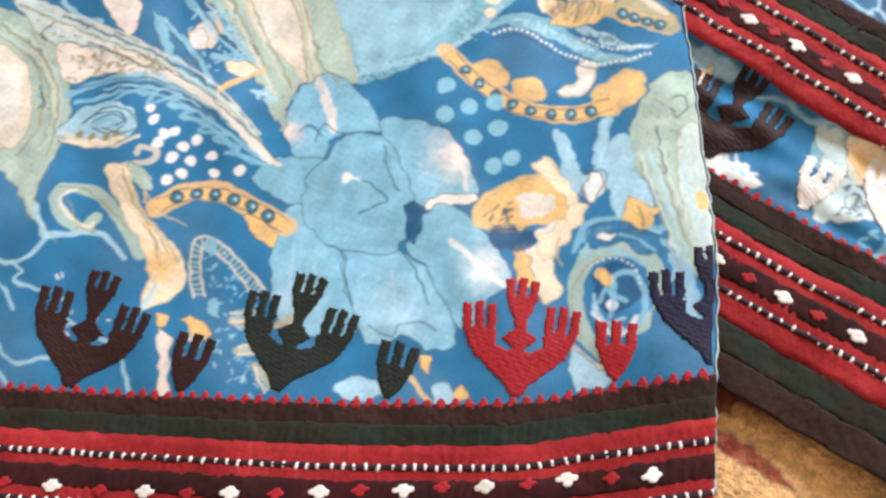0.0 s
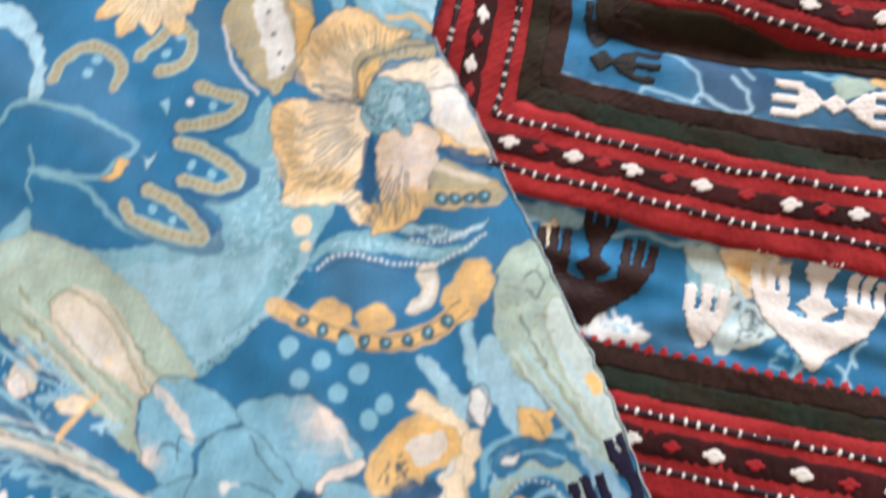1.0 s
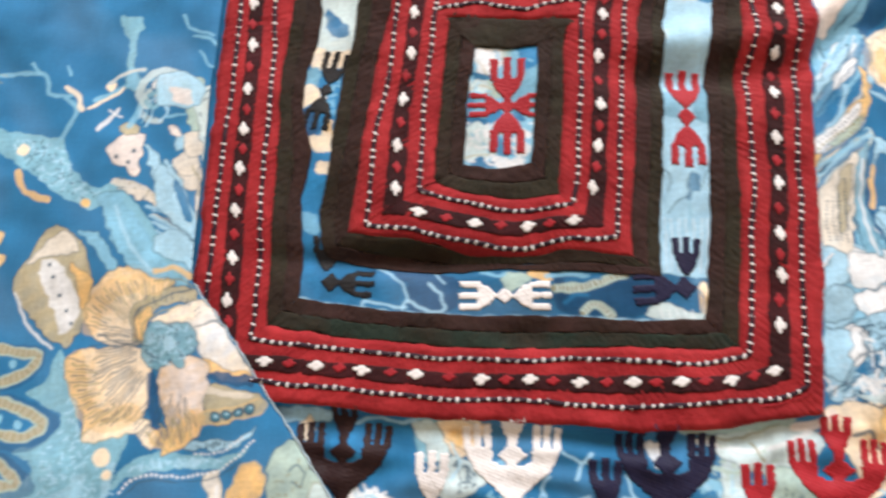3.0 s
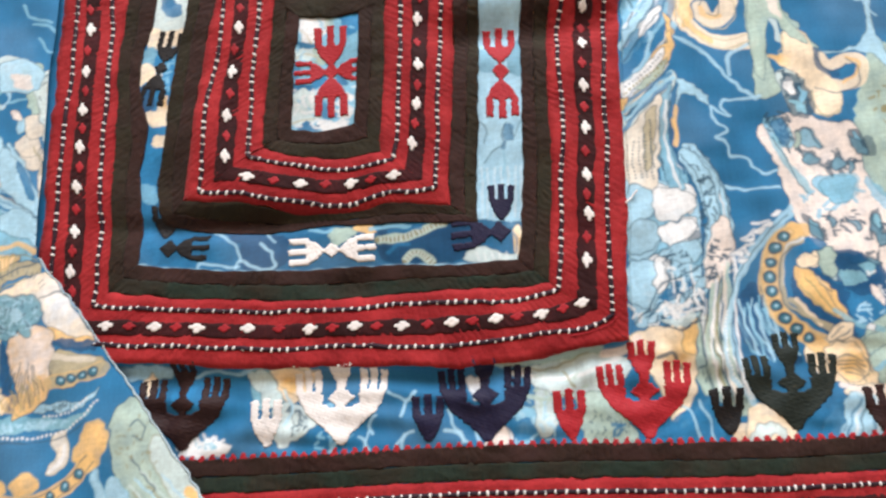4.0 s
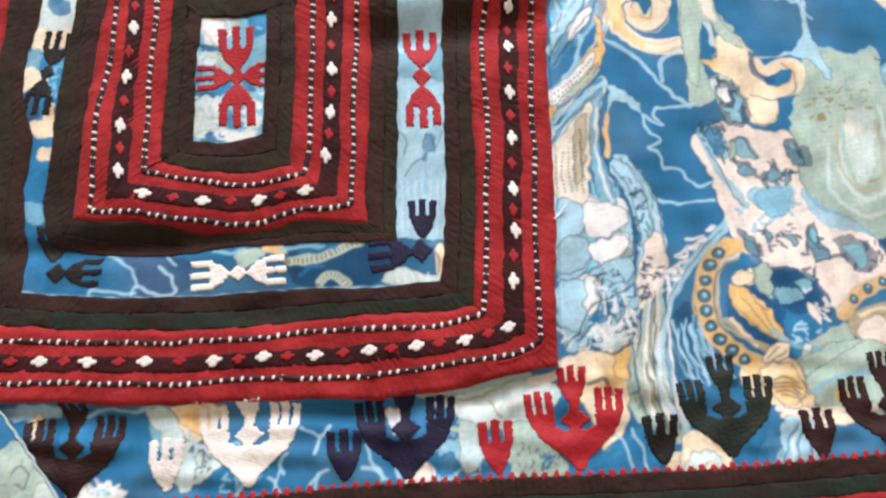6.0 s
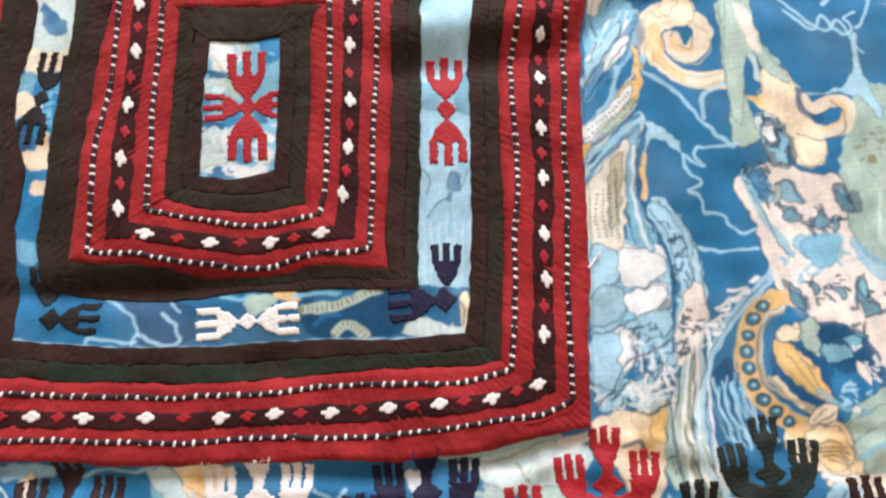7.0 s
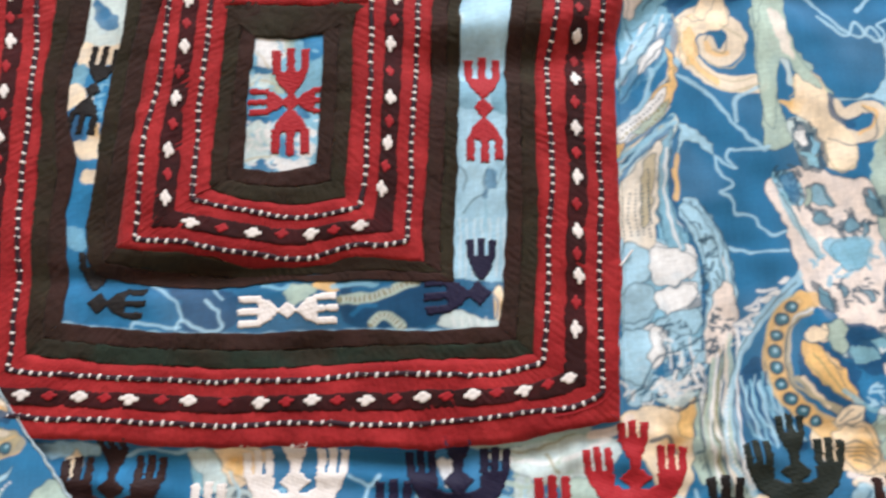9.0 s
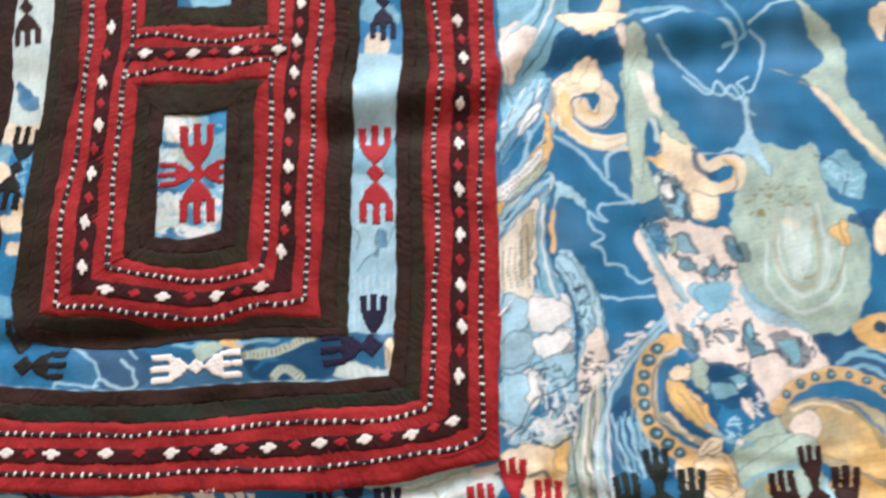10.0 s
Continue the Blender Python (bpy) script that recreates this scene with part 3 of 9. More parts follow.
# brown and olive bands beside the red frames
for a, b, outer_mat, inner_mat, t, seed in (("in", "win", GREEN, BROWN, 0.5, 140), ("win2", "r3", BROWN, OLIVE, 0.45, 150), ("r4", "cw", OLIVE, BROWN, 0.5, 160)):
    for i, (p, q) in enumerate(zip(rows(a), rows(b))):
        mats = (outer_mat, inner_mat) if i == 1 else (OLIVE, BROWN)
        band(p, between(p, q, t), dress_z, mats[0], 0.4, "olive_band", dress, label="dark olive cotton band", seed=seed + i)
        band(between(p, q, t), q, dress_z, mats[1], 0.42, "brown_band", dress, label="dark brown cotton band", seed=seed + 4 + i)
# the red bar that closes the lower cell, and the brown ends of the two cells
BAR_LOW = [(76.5, 166.0), (81.5, 166.9), (94.7, 167.4), (116.8, 166.1), (130.2, 167.2), (142.4, 167.7)]
BAR_HIGH = [(78.1, 197.6), (94.5, 197.9), (122.4, 195.4), (142.8, 196.2)]
bar_red = band(BAR_LOW, BAR_HIGH, dress_z, RED, 0.75, "red_band", dress, label="red cotton band", seed=170)
bar_dark = band([(71.2, 180.4), (94.7, 179.2), (122.2, 179.2), (150.5, 180.7)], [(73.8, 187.4), (94.5, 186.5), (122.1, 185.5), (150.8, 186.4)], dress_z, DARK, 1.3, "dark_band", dress, label="dark brown cotton band", seed=171)
band([(92, 151.5), (108, 151), (122, 153)], BAR_LOW, dress_z, OLIVE, 0.5, "olive_band", dress, seed=172)
band(BAR_HIGH, [(96, 208), (110, 207), (127, 208)], dress_z, OLIVE, 0.5, "olive_band", dress, seed=173)
# white stitch rows
for key, seed in (("st4", 200), ("st3", 210), ("st2", 220), ("st1", 230)):
    a, b, c = rows(key)
    left_red, foot_red, right_red = inner_red if key in ("st4", "st3") else outer_red
    stitch_line(b, dress_z, foot_red, 1.15, seed=seed)
    stitch_line(a, dress_z, left_red, 1.15, seed=seed + 1, single=key in ("st4", "st3"))
    stitch_line(c, dress_z, right_red, 1.15, seed=seed + 2, single=key in ("st4", "st3"))
stitch_line([(72.5, 172.2), (84.2, 173.5), (94.7, 175.4), (114.2, 171.2), (127.7, 175.2), (143.8, 178.1)], dress_z, bar_red, 1.35, seed=240)
stitch_line([(76.9, 193.0), (91.7, 193.4), (106.3, 188.6), (116.9, 187.7), (130.4, 190.0), (145.4, 190.8)], dress_z, bar_red, 1.35, seed=241)


def along(line, pitch, start, stop=None):
    """Places at an even pitch along a line."""
    p = spline(line)
    s = np.concatenate([[0], np.cumsum(np.hypot(*np.diff(p, axis=0).T))])
    u = np.arange(start, (stop or s[-1]), pitch)
    return [(float(np.interp(k, s, p[:, 0])), float(np.interp(k, s, p[:, 1]))) for k in u]


lozenge_line([(1.5, 0.8), (24.1, -0.8), (44.2, -2.4), (67.5, -3.8), (95.5, -5.5), (116.4, -5.3), (137.9, -5.9), (160.7, -5.6), (180.7, -5.2), (201.1, -4.3), (220.0, 0.1)], dress_z, dark_bands[1], 1.65, 1)
lozenge_line([(-15.7, 9.4), (-18.0, 27.3), (-17.5, 47.3), (-17.9, 69.6), (-17.6, 90.1), (-17.1, 109.3), (-17.2, 130.8), (-17.2, 155.1), (-18.5, 178), (-19.5, 200)], dress_z, dark_bands[0], 1.65, 2)
lozenge_line([(223.8, 19.5), (226.7, 41.6), (227.6, 60.3), (228.9, 84.1), (229.9, 106.1), (231.4, 129.3), (233.6, 149.2), (236.8, 173.1), (235.4, 193.4)], dress_z, dark_bands[2], 1.65, 3)
lozenge_line([(67.0, 68.4), (92.2, 63.4), (115.9, 62.6), (136.6, 65.1)], dress_z, dark_bands[4], 1.65, 4)
lozenge_line([(56.2, 79.1), (56.0, 100.6), (58.1, 124.2), (61.4, 147.8), (62.1, 169.8), (65.3, 199.1)], dress_z, dark_bands[3], 1.65, 5)
lozenge_line([(145.6, 81.5), (148.9, 101.4), (150.4, 121.4), (150.7, 148.7), (153.6, 171.0), (155.5, 187.2), (158.4, 207.4)], dress_z, dark_bands[5], 1.65, 6)
lozenge_line([(82.4, 183.4), (106.2, 181.3), (126.2, 182.5), (146.6, 183.0)], dress_z, bar_dark, 1.9, 7)

# hem of the dress
HEM_X = [-10, 40, 90, 140, 200, 260, 320, 380, 450]


def hem_row(d):
    return [(x, -61 - d - 0.012 * (x - 130) - 1.0 * math.sin(x / 37.0)) for x in HEM_X]


band(hem_row(0), hem_row(7.5), dress_z, BROWN, 0.5, "brown_band", dress, label="dark brown cotton band", seed=300)
band(hem_row(7.5), hem_row(14.5), dress_z, GREEN, 0.5, "green_band", dress, label="dark green cotton band", seed=301)
hem_red = band(hem_row(14.5), hem_row(46), dress_z, RED, 0.55, "red_band", dress, label="red cotton band", seed=302)
hem_dark = band(hem_row(24), hem_row(32.5), dress_z, DARK, 1.05, "dark_band", dress, seed=303)
band(hem_row(46), hem_row(56), dress_z, GREEN, 0.5, "green_band", dress, seed=304)
band(hem_row(56), hem_row(67), dress_z, BROWN, 0.5, "brown_band", dress, seed=305)
stitch_line(hem_row(20), dress_z, hem_red, 1.15, seed=310, lean=10)
stitch_line(hem_row(36.5), dress_z, hem_red, 1.15, seed=311, lean=10)
lozenge_line(along(hem_row(28.5), 26, 16.5), dress_z, hem_dark, 1.65, 8)


def zigzag(line, zf, parent, pitch=4.6, size=3.4, seed=0, turn=0.0):
    """Red pointed edging: a row of small sewn triangles."""
    r = random.Random(seed)
    p = along(line, pitch, 1)
    for x, y in p:
        k = r.uniform(0.85, 1.2)
        patch_shape([[(-0.72, -0.6), (0.72, -0.6), (0.62, -0.05), (0.24, 0.6 * k), (-0.24, 0.6 * k), (-0.62, -0.05)]], T_RED, "edging_point", zf, (x, y), turn, size, parent, 0.7, seed=r.randrange(9))


zigzag(hem_row(-0.2), dress_z, dress, seed=1)


def motif(kind, material, x, y, turn, size, zf, parent, label="", seed=0):
    shapes = {"fork": fork(h=1.5, tine=0.145, body=0.78), "triple": triple(), "corner": fork((0, 0.3)) + lozenge((0, 0.05), 0.4, 0.4),
              "pair": fork((0, 0.28), 0) + fork((0, -0.28), math.pi) + lozenge((0, 0), 0.3, 0.36),
              "cross": fork((0, 0.2), 0) + fork((0, -0.2), math.pi) + fork((0.15, 0), -math.pi / 2, 0.75) + fork((-0.15, 0), math.pi / 2, 0.75) + lozenge((0, 0), 0.3, 0.3)}
    return patch_shape(shapes[kind], material, "fork_motif", zf, (x, y), turn, size, parent, 0.6, label, seed)


# motifs along the hem
for kind, mat, x, y, size, colour in HEM_MOTIFS:
    motif(kind, mat, x, y, 0, size, dress_z, dress, colour + " satin-stitched fork motif", int(x) % 17)
# motifs in the cut windows
for kind, mat, x, y, turn, size, colour in WINDOW_MOTIFS:
    motif(kind, mat, x, y, radians(turn), size, dress_z, dress, colour + " satin-stitched fork motif", int(x) % 13)

# ---- the printed cloth: colours drawn into a fine mesh with curves, in mm ----
BLUE, DEEP, SKY, PALE, AQUA, SAGE = rgb("246a97"), rgb("194f7a"), rgb("7fb5d0"), rgb("a2cae0"), rgb("7eb1c5"), rgb("a8beb5")
CREAM, OCHRE, PINK, WHITE, TAN, INK = rgb("eedcc2"), rgb("e2ba7c"), rgb("e6dad4"), rgb("dfe1e4"), rgb("b3a98c"), rgb("2c4c62")
LINEN, OLIV, MIST = rgb("d8d0c4"), rgb("8f8a68"), rgb("c3d4d6")


class Sheet:
    """A sheet of cloth as a fine grid with a colour at each point."""

    def __init__(self, x0, x1, y0, y1, step, ground):
        self.xs, self.ys, self.step = np.arange(x0, x1, step), np.arange(y0, y1, step), step
        self.x, self.y = np.meshgrid(self.xs, self.ys)
        # the dye wanders a little at its borders
        self.px = self.x + 0.35 * waves(self.x, self.y, 7, 70)
        self.py = self.y + 0.35 * waves(self.x, self.y, 7, 71)
        self.c = np.empty(self.x.shape + (3,))
        tone = 0.06 * waves(self.x, self.y, 60, 72) + 0.05 * waves(self.x, self.y, 17, 73)
        self.c[:] = ground * (1 + tone[..., None])

    def _area(self, p, pad):
        lo, hi = p.min(0) - pad, p.max(0) + pad
        i0, i1 = np.searchsorted(self.ys, (lo[1], hi[1]))
        j0, j1 = np.searchsorted(self.xs, (lo[0], hi[0]))
        return (slice(i0, i1), slice(j0, j1)) if i1 > i0 and j1 > j0 else None

    def _blend(self, a, cover, colour, mottle=0.0, seed=0):
        colour = np.asarray(colour)
        if colour.ndim == 1:
            colour = colour * (1 + mottle * waves(self.x[a], self.y[a], 5, 75 + seed)[..., None])
        self.c[a] += (colour - self.c[a]) * cover[..., None]

    def _inside(self, p, x, y):
        hit = np.zeros(x.shape, bool)
        for (ax, ay), (bx, by) in zip(p, np.roll(p, -1, 0)):
            if ay != by:
                hit ^= ((ay > y) != (by > y)) & (x < (bx - ax) * (y - ay) / (by - ay) + ax)
        return hit

    def _near(self, p, x, y):
        d = np.full(x.shape, 1e9)
        for a, b in zip(p[:-1], p[1:]):
            v = b - a
            t = np.clip(((x - a[0]) * v[0] + (y - a[1]) * v[1]) / max(v @ v, 1e-9), 0, 1)
            d = np.minimum(d, np.hypot(x - a[0] - t * v[0], y - a[1] - t * v[1]))
        return d

    def fill(self, pts, colour, mottle=0.05, alpha=1.0, toward=None, glow=None, edge=None, edge_width=0.45, curve=True):
        """A printed area. toward/glow: a second colour that gathers round a point; edge: the colour of its outline."""
        p = spline(pts, True, 9) if curve else np.asarray(pts, float)
        if curve:
            p = p + 0.5 * np.stack([waves(p[:, 0], p[:, 1], 6, 81), waves(p[:, 0], p[:, 1], 6, 82)], -1)
        a = self._area(p, 2)
        if a is None:
            return self
        x, y = self.px[a], self.py[a]
        inside = self._inside(p, x, y)
        # the dye is thinner inside and gathers unevenly towards the rim
        rim = np.where(inside, self._near(np.vstack([p, p[:1]]), x, y), 0.0)
        wash = 0.07 * np.exp(-rim / 1.2) + 0.06 * waves(x, y, 11, 78) - 0.05 * waves(x, y, 3.2, 79)
        cover = inside * alpha * np.clip(0.93 + 0.07 * waves(x, y, 8, 77), 0, 1)
        wash_colour = 1 - wash[..., None]
        if glow is not None:
            gx, gy, gr = toward
            t = np.exp(-(np.hypot(x - gx, y - gy) / gr) ** 2)[..., None]
            t = np.clip(t + 0.12 * waves(x, y, 6, 76)[..., None] * (t > 0.05), 0, 1)
            colour = np.asarray(colour) * (1 - t) + np.asarray(glow) * t
        self._blend(a, cover, np.asarray(colour) * wash_colour, mottle)
        if edge is not None:
            self.line(np.vstack([p, p[:1]]), edge, edge_width, raw=True, alpha=0.7)
        return self

    def line(self, pts, colour, width=0.8, raw=False, alpha=0.8):
        p = np.asarray(pts, float) if raw else spline(pts)
        a = self._area(p, width + 2)
        if a is None:
            return self
        d = self._near(p, self.px[a], self.py[a])
        self._blend(a, alpha * (1 - smooth(width * 0.5 - 0.25, width * 0.5 + 0.35, d)), colour, 0.03)
        return self

    def dots(self, places, r, colour, squash=1.0):
        for cx, cy in places:
            p = np.array([(cx, cy)], float)
            a = self._area(p, r * 1.6)
            if a is None:
                continue
            d = np.hypot(self.px[a] - cx, (self.py[a] - cy) / squash)
            self._blend(a, 1 - smooth(r - 0.4, r + 0.3, d), colour, 0.02)
        return self

    def rays(self, centre, r0, r1, a0, a1, n, colour, width=0.45, bend=0.0, seed=0):
        """Fine veins that run out from a centre."""
        r = random.Random(seed)
        for i in range(n):
            a = radians(a0 + (a1 - a0) * (i + r.uniform(0.2, 0.8)) / n)
            s, e = r0 + (r1 - r0) * r.uniform(0.0, 0.3), r1 * r.uniform(0.86, 1.0)
            pts = [(centre[0] + q * math.cos(a + bend * (q - r0) / r1), centre[1] + q * math.sin(a + bend * (q - r0) / r1)) for q in np.linspace(s, e, 4)]
            self.line(pts, colour, width, alpha=0.7)
        return self

    def strands(self, a, b, n, colours, width, seed=0):
        """Fine strokes drawn side by side from one guide curve to another."""
        r = random.Random(seed)
        a, b = spline(a), spline(b)
        k = max(len(a), len(b))
        a, b = [np.stack([np.interp(np.linspace(0, 1, k), np.linspace(0, 1, len(g)), g[:, i]) for i in (0, 1)], -1) for g in (a, b)]
        for i in range(n):
            t = (i + r.uniform(0.1, 0.9)) / n
            i0, i1 = int(k * r.uniform(0, 0.25)), int(k * r.uniform(0.72, 1.0))
            p = (a * (1 - t) + b * t)[i0:i1]
            p = p + 0.35 * np.stack([waves(p[:, 0], p[:, 1], 8, 83 + seed), waves(p[:, 0], p[:, 1], 8, 84 + seed)], -1)
            self.line(p, colours[i % len(colours)], width * r.uniform(0.7, 1.4), alpha=0.75, raw=True)
        return self

    def petals(self, centre, r0, r1, n, outer, inner, vein, seed=0):
        """A daisy: pointed petals round a centre, veined, paler inside."""
        r = random.Random(seed)
        for i in range(n):
            a = 2 * math.pi * (i + r.uniform(-0.15, 0.15)) / n
            e, w = r1 * r.uniform(0.82, 1.08), 0.62 * 2 * math.pi * r1 / n
            d, s = np.array([math.cos(a), math.sin(a)]), np.array([-math.sin(a), math.cos(a)])
            c = np.array(centre)
            pts = [c + d * r0 * 0.6, c + d * r1 * 0.45 + s * w * 0.42, c + d * e * 0.85 + s * w * 0.5, c + d * e, c + d * e * 0.82 - s * w * 0.5, c + d * r1 * 0.45 - s * w * 0.42]
            self.fill(pts, outer, toward=(*(c + d * r1 * 0.35), r1 * 0.45), glow=inner, edge=vein, edge_width=0.4)
            for k in (-0.22, 0.0, 0.22):
                self.line([c + d * r1 * 0.4 + s * w * k * 0.7, c + d * e * 0.8 + s * w * k * 1.1], vein, 0.45, alpha=0.55, raw=True)
        return self

    def chain(self, pts, width, colour, bead, n, bead_r, rim=None):
        """A curved band with a row of round beads in it."""
        self.line(pts, colour, width)
        p = spline(pts)
        s = np.concatenate([[0], np.cumsum(np.hypot(*np.diff(p, axis=0).T))])
        u = np.linspace(0, s[-1], n + 2)[1:-1]
        q = np.stack([np.interp(u, s, p[:, 0]), np.interp(u, s, p[:, 1])], -1)
        self.dots(q, bead_r, bead)
        self.dots(q, bead_r * 0.68, rgb("3f7488"))
        self.dots(q + 0.35, bead_r * 0.3, PALE)
        if rim is not None:
            nrm = np.gradient(p, axis=0)
            nrm = np.stack([-nrm[:, 1], nrm[:, 0]], -1) / np.hypot(*nrm.T)[:, None]
            for side in (-0.5, 0.5):
                self.line(p + nrm * width * side, rim, 0.5, raw=True, alpha=0.7)
        return self

    def ladder(self, pts, width, colour, rung, n, ground=None):
        """A curved band of two fine rails with many short rungs between them."""
        p = spline(pts)
        if ground is not None:
            self.line(p, ground, width, raw=True, alpha=0.85)
        nrm = np.gradient(p, axis=0)
        nrm = np.stack([-nrm[:, 1], nrm[:, 0]], -1) / np.hypot(*nrm.T)[:, None]
        s = np.concatenate([[0], np.cumsum(np.hypot(*np.diff(p, axis=0).T))])
        for u in (np.arange(n) + 0.5) / n * s[-1]:
            c = np.array([np.interp(u, s, p[:, 0]), np.interp(u, s, p[:, 1])])
            d = np.array([np.interp(u, s, nrm[:, 0]), np.interp(u, s, nrm[:, 1])]) * width * 0.42
            self.line([c - d, c + d], rung, 0.75, raw=True, alpha=0.8)
        for side in (-0.5, 0.5):
            self.line(p + nrm * width * side, colour, 0.8, raw=True, alpha=0.85)
        return self

    def stipple(self, pts, r, colour, pitch=2.0):
        """A row of fine dots along a curve."""
        p = spline(pts)
        s = np.concatenate([[0], np.cumsum(np.hypot(*np.diff(p, axis=0).T))])
        u = np.arange(pitch / 2, s[-1], pitch)
        return self.dots(np.stack([np.interp(u, s, p[:, 0]), np.interp(u, s, p[:, 1])], -1), r, colour)

    def specks(self, pts, n, r, colour, seed=0, curve=True):
        """Small loose marks scattered inside an area."""
        p = spline(pts, True, 5) if curve else np.asarray(pts, float)
        rr = np.random.RandomState(seed)
        lo, hi = p.min(0), p.max(0)
        q = lo + (hi - lo) * rr.rand(n * 4, 2)
        q = q[self._inside(p, q[:, 0], q[:, 1])][:n]
        for i, (cx, cy) in enumerate(q):
            a, ln = rr.uniform(0, 3.14), r * rr.uniform(0.7, 1.6)
            self.line([(cx - ln * np.cos(a), cy - ln * np.sin(a)), (cx + ln * np.cos(a), cy + ln * np.sin(a))], colour, r * rr.uniform(0.7, 1.3), alpha=0.8, raw=True)
        return self

    def mesh(self, name, zf, keep):
        """The sheet as a mesh, draped over the relief; keep(x, y) says which points belong to it."""
        ok = keep(self.x, self.y)
        # the print bleeds a little, and slubs in the weave take the dye unevenly
        c = self.c
        c[1:-1, 1:-1] = 0.5 * c[1:-1, 1:-1] + 0.125 * (c[:-2, 1:-1] + c[2:, 1:-1] + c[1:-1, :-2] + c[1:-1, 2:])
        r = np.random.RandomState(5)
        slub = np.repeat(r.normal(0, 1, (c.shape[0] // 12 + 1, c.shape[1])), 12, 0)[:c.shape[0]] * 0.022
        slub = slub + np.repeat(r.normal(0, 1, (c.shape[0], c.shape[1] // 12 + 1)), 12, 1)[:, :c.shape[1]] * 0.016
        c *= (1 + slub + 0.05 * waves(self.x, self.y, 24, 90))[..., None]
        c += 0.03 * np.clip(waves(self.x, self.y, 46, 91), 0, 1)[..., None]
        f = grid_faces(*self.x.shape)
        f = f[ok.ravel()[f].all(1)]
        used = np.zeros(self.x.size, bool)
        used[f.ravel()] = True
        index = np.cumsum(used) - 1
        v = lift(zf, self.x, self.y, 0.0).reshape(-1, 3)[used]
        me = mesh_from(name, v, index[f], PRINTED)
        layer = me.color_attributes.new("print", "FLOAT_COLOR", "POINT")
        rgba = np.concatenate([np.clip(self.c.reshape(-1, 3)[used], 0, 1), np.ones((len(v), 1))], 1)
        layer.data.foreach_set("color", rgba.ravel().astype(np.float32))
        return me


lower = Sheet(-48, 465, -132, 250, 0.5, BLUE)
upper = Sheet(-275, 112, -310, 250, 0.5, BLUE * 1.12)

# ---- the print, curve by curve ----
# sleeve: ground first, flowers over it
upper.fill([(-184, -64), (-175, -54), (-170, -62), (-157, -66), (-140, -64), (-123, -59), (-116, -54), (-100, -53), (-95, -46), (-104, -39), (-92, -35), (-87, -25), (-94, -20), (-104, -15), (-96, -9), (-91, 5), (-82, -14), (-75, -34), (-56, -31), (-60, -46), (-64, -63), (-75, -81), (-87, -98), (-94, -99), (-117, -86), (-152, -73), (-165, -76), (-181, -72)], AQUA)
upper.specks([(-91, 4), (-82, -14), (-75, -34), (-60, -46), (-64, -63), (-92, -56), (-100, -53), (-95, -46), (-85, -25)], 150, 0.55, AQUA*0.72, seed=1)
upper.specks([(-91, 4), (-82, -14), (-75, -34), (-60, -46), (-64, -63), (-92, -56), (-100, -53), (-95, -46), (-85, -25)], 90, 0.7, PALE, seed=2)
upper.fill([(-133, -72), (-107, -61), (-86, -57), (-73, -48), (-74, -61), (-80, -78), (-93, -93), (-107, -84)], PALE, alpha=0.5)
upper.line([(-95, -98), (-84, -87), (-72, -75), (-65, -61), (-61, -44)], PALE, width=3, alpha=0.6)
upper.specks([(-96, -97), (-84, -85), (-73, -73), (-65, -57), (-62, -60), (-70, -76), (-82, -93), (-92, -100)], 40, 0.5, INK, seed=4)
upper.fill([(-216, 26), (-205, 27), (-192, 16), (-184, 3), (-181, -6), (-183, -13), (-187, -12), (-188, -0), (-197, 11), (-208, 16), (-213, 16)], PALE, edge=INK, edge_width=0.3)
upper.line([(-183, -11), (-192, -15), (-196, -21), (-198, -26)], AQUA, width=2.2)
upper.line([(-185, -12), (-164, -13), (-151, -17), (-138, -22), (-144, -31), (-149, -37), (-161, -38), (-178, -38)], AQUA, width=2.2)
upper.line([(-181, -30), (-177, -38), (-178, -45), (-174, -50)], AQUA, width=1.2)
upper.line([(-178, -39), (-155, -41), (-145, -47), (-132, -54), (-117, -56)], AQUA, width=2.4)
upper.fill([(-149, -37), (-144, -34), (-142, -28), (-139, -29), (-139, -34), (-143, -37)], OCHRE, edge=INK, edge_width=0.3)
upper.line([(-120, 5), (-110, 4), (-100, 2), (-106, -8), (-123, -12)], DEEP, width=6, alpha=0.6)
upper.line([(-123, -18), (-107, -20), (-91, -27), (-100, -36), (-116, -33)], DEEP, width=7, alpha=0.6)
upper.line([(-129, -38), (-112, -42), (-96, -54), (-115, -55), (-131, -51)], DEEP, width=7, alpha=0.6)
upper.ladder([(-179, -2), (-177, 7), (-169, 14), (-160, 13), (-153, 7), (-154, -1)], 4.2, SAGE, OLIV, 18, TAN)
upper.ladder([(-148, 13), (-141, 23), (-136, 29), (-128, 23), (-129, 13), (-138, 8)], 4.2, SAGE, OLIV, 18, TAN)
upper.ladder([(-120, 5), (-109, 3), (-101, 2), (-106, -6), (-123, -12)], 4.2, SAGE, OLIV, 18, TAN)
upper.ladder([(-123, -18), (-109, -20), (-95, -27), (-101, -33), (-116, -32)], 4.2, SAGE, OLIV, 18, TAN)
upper.ladder([(-129, -38), (-115, -42), (-101, -52), (-116, -53), (-131, -50), (-136, -45)], 4.2, SAGE, OLIV, 18, TAN)
upper.dots([(-164, 9), (-166, 3), (-133, 24), (-137, 16), (-112, -2), (-114, -26), (-105, -28), (-124, -45), (-115, -48)], 1.9, SKY)
upper.dots([(-122, -2)], 1.7, WHITE)
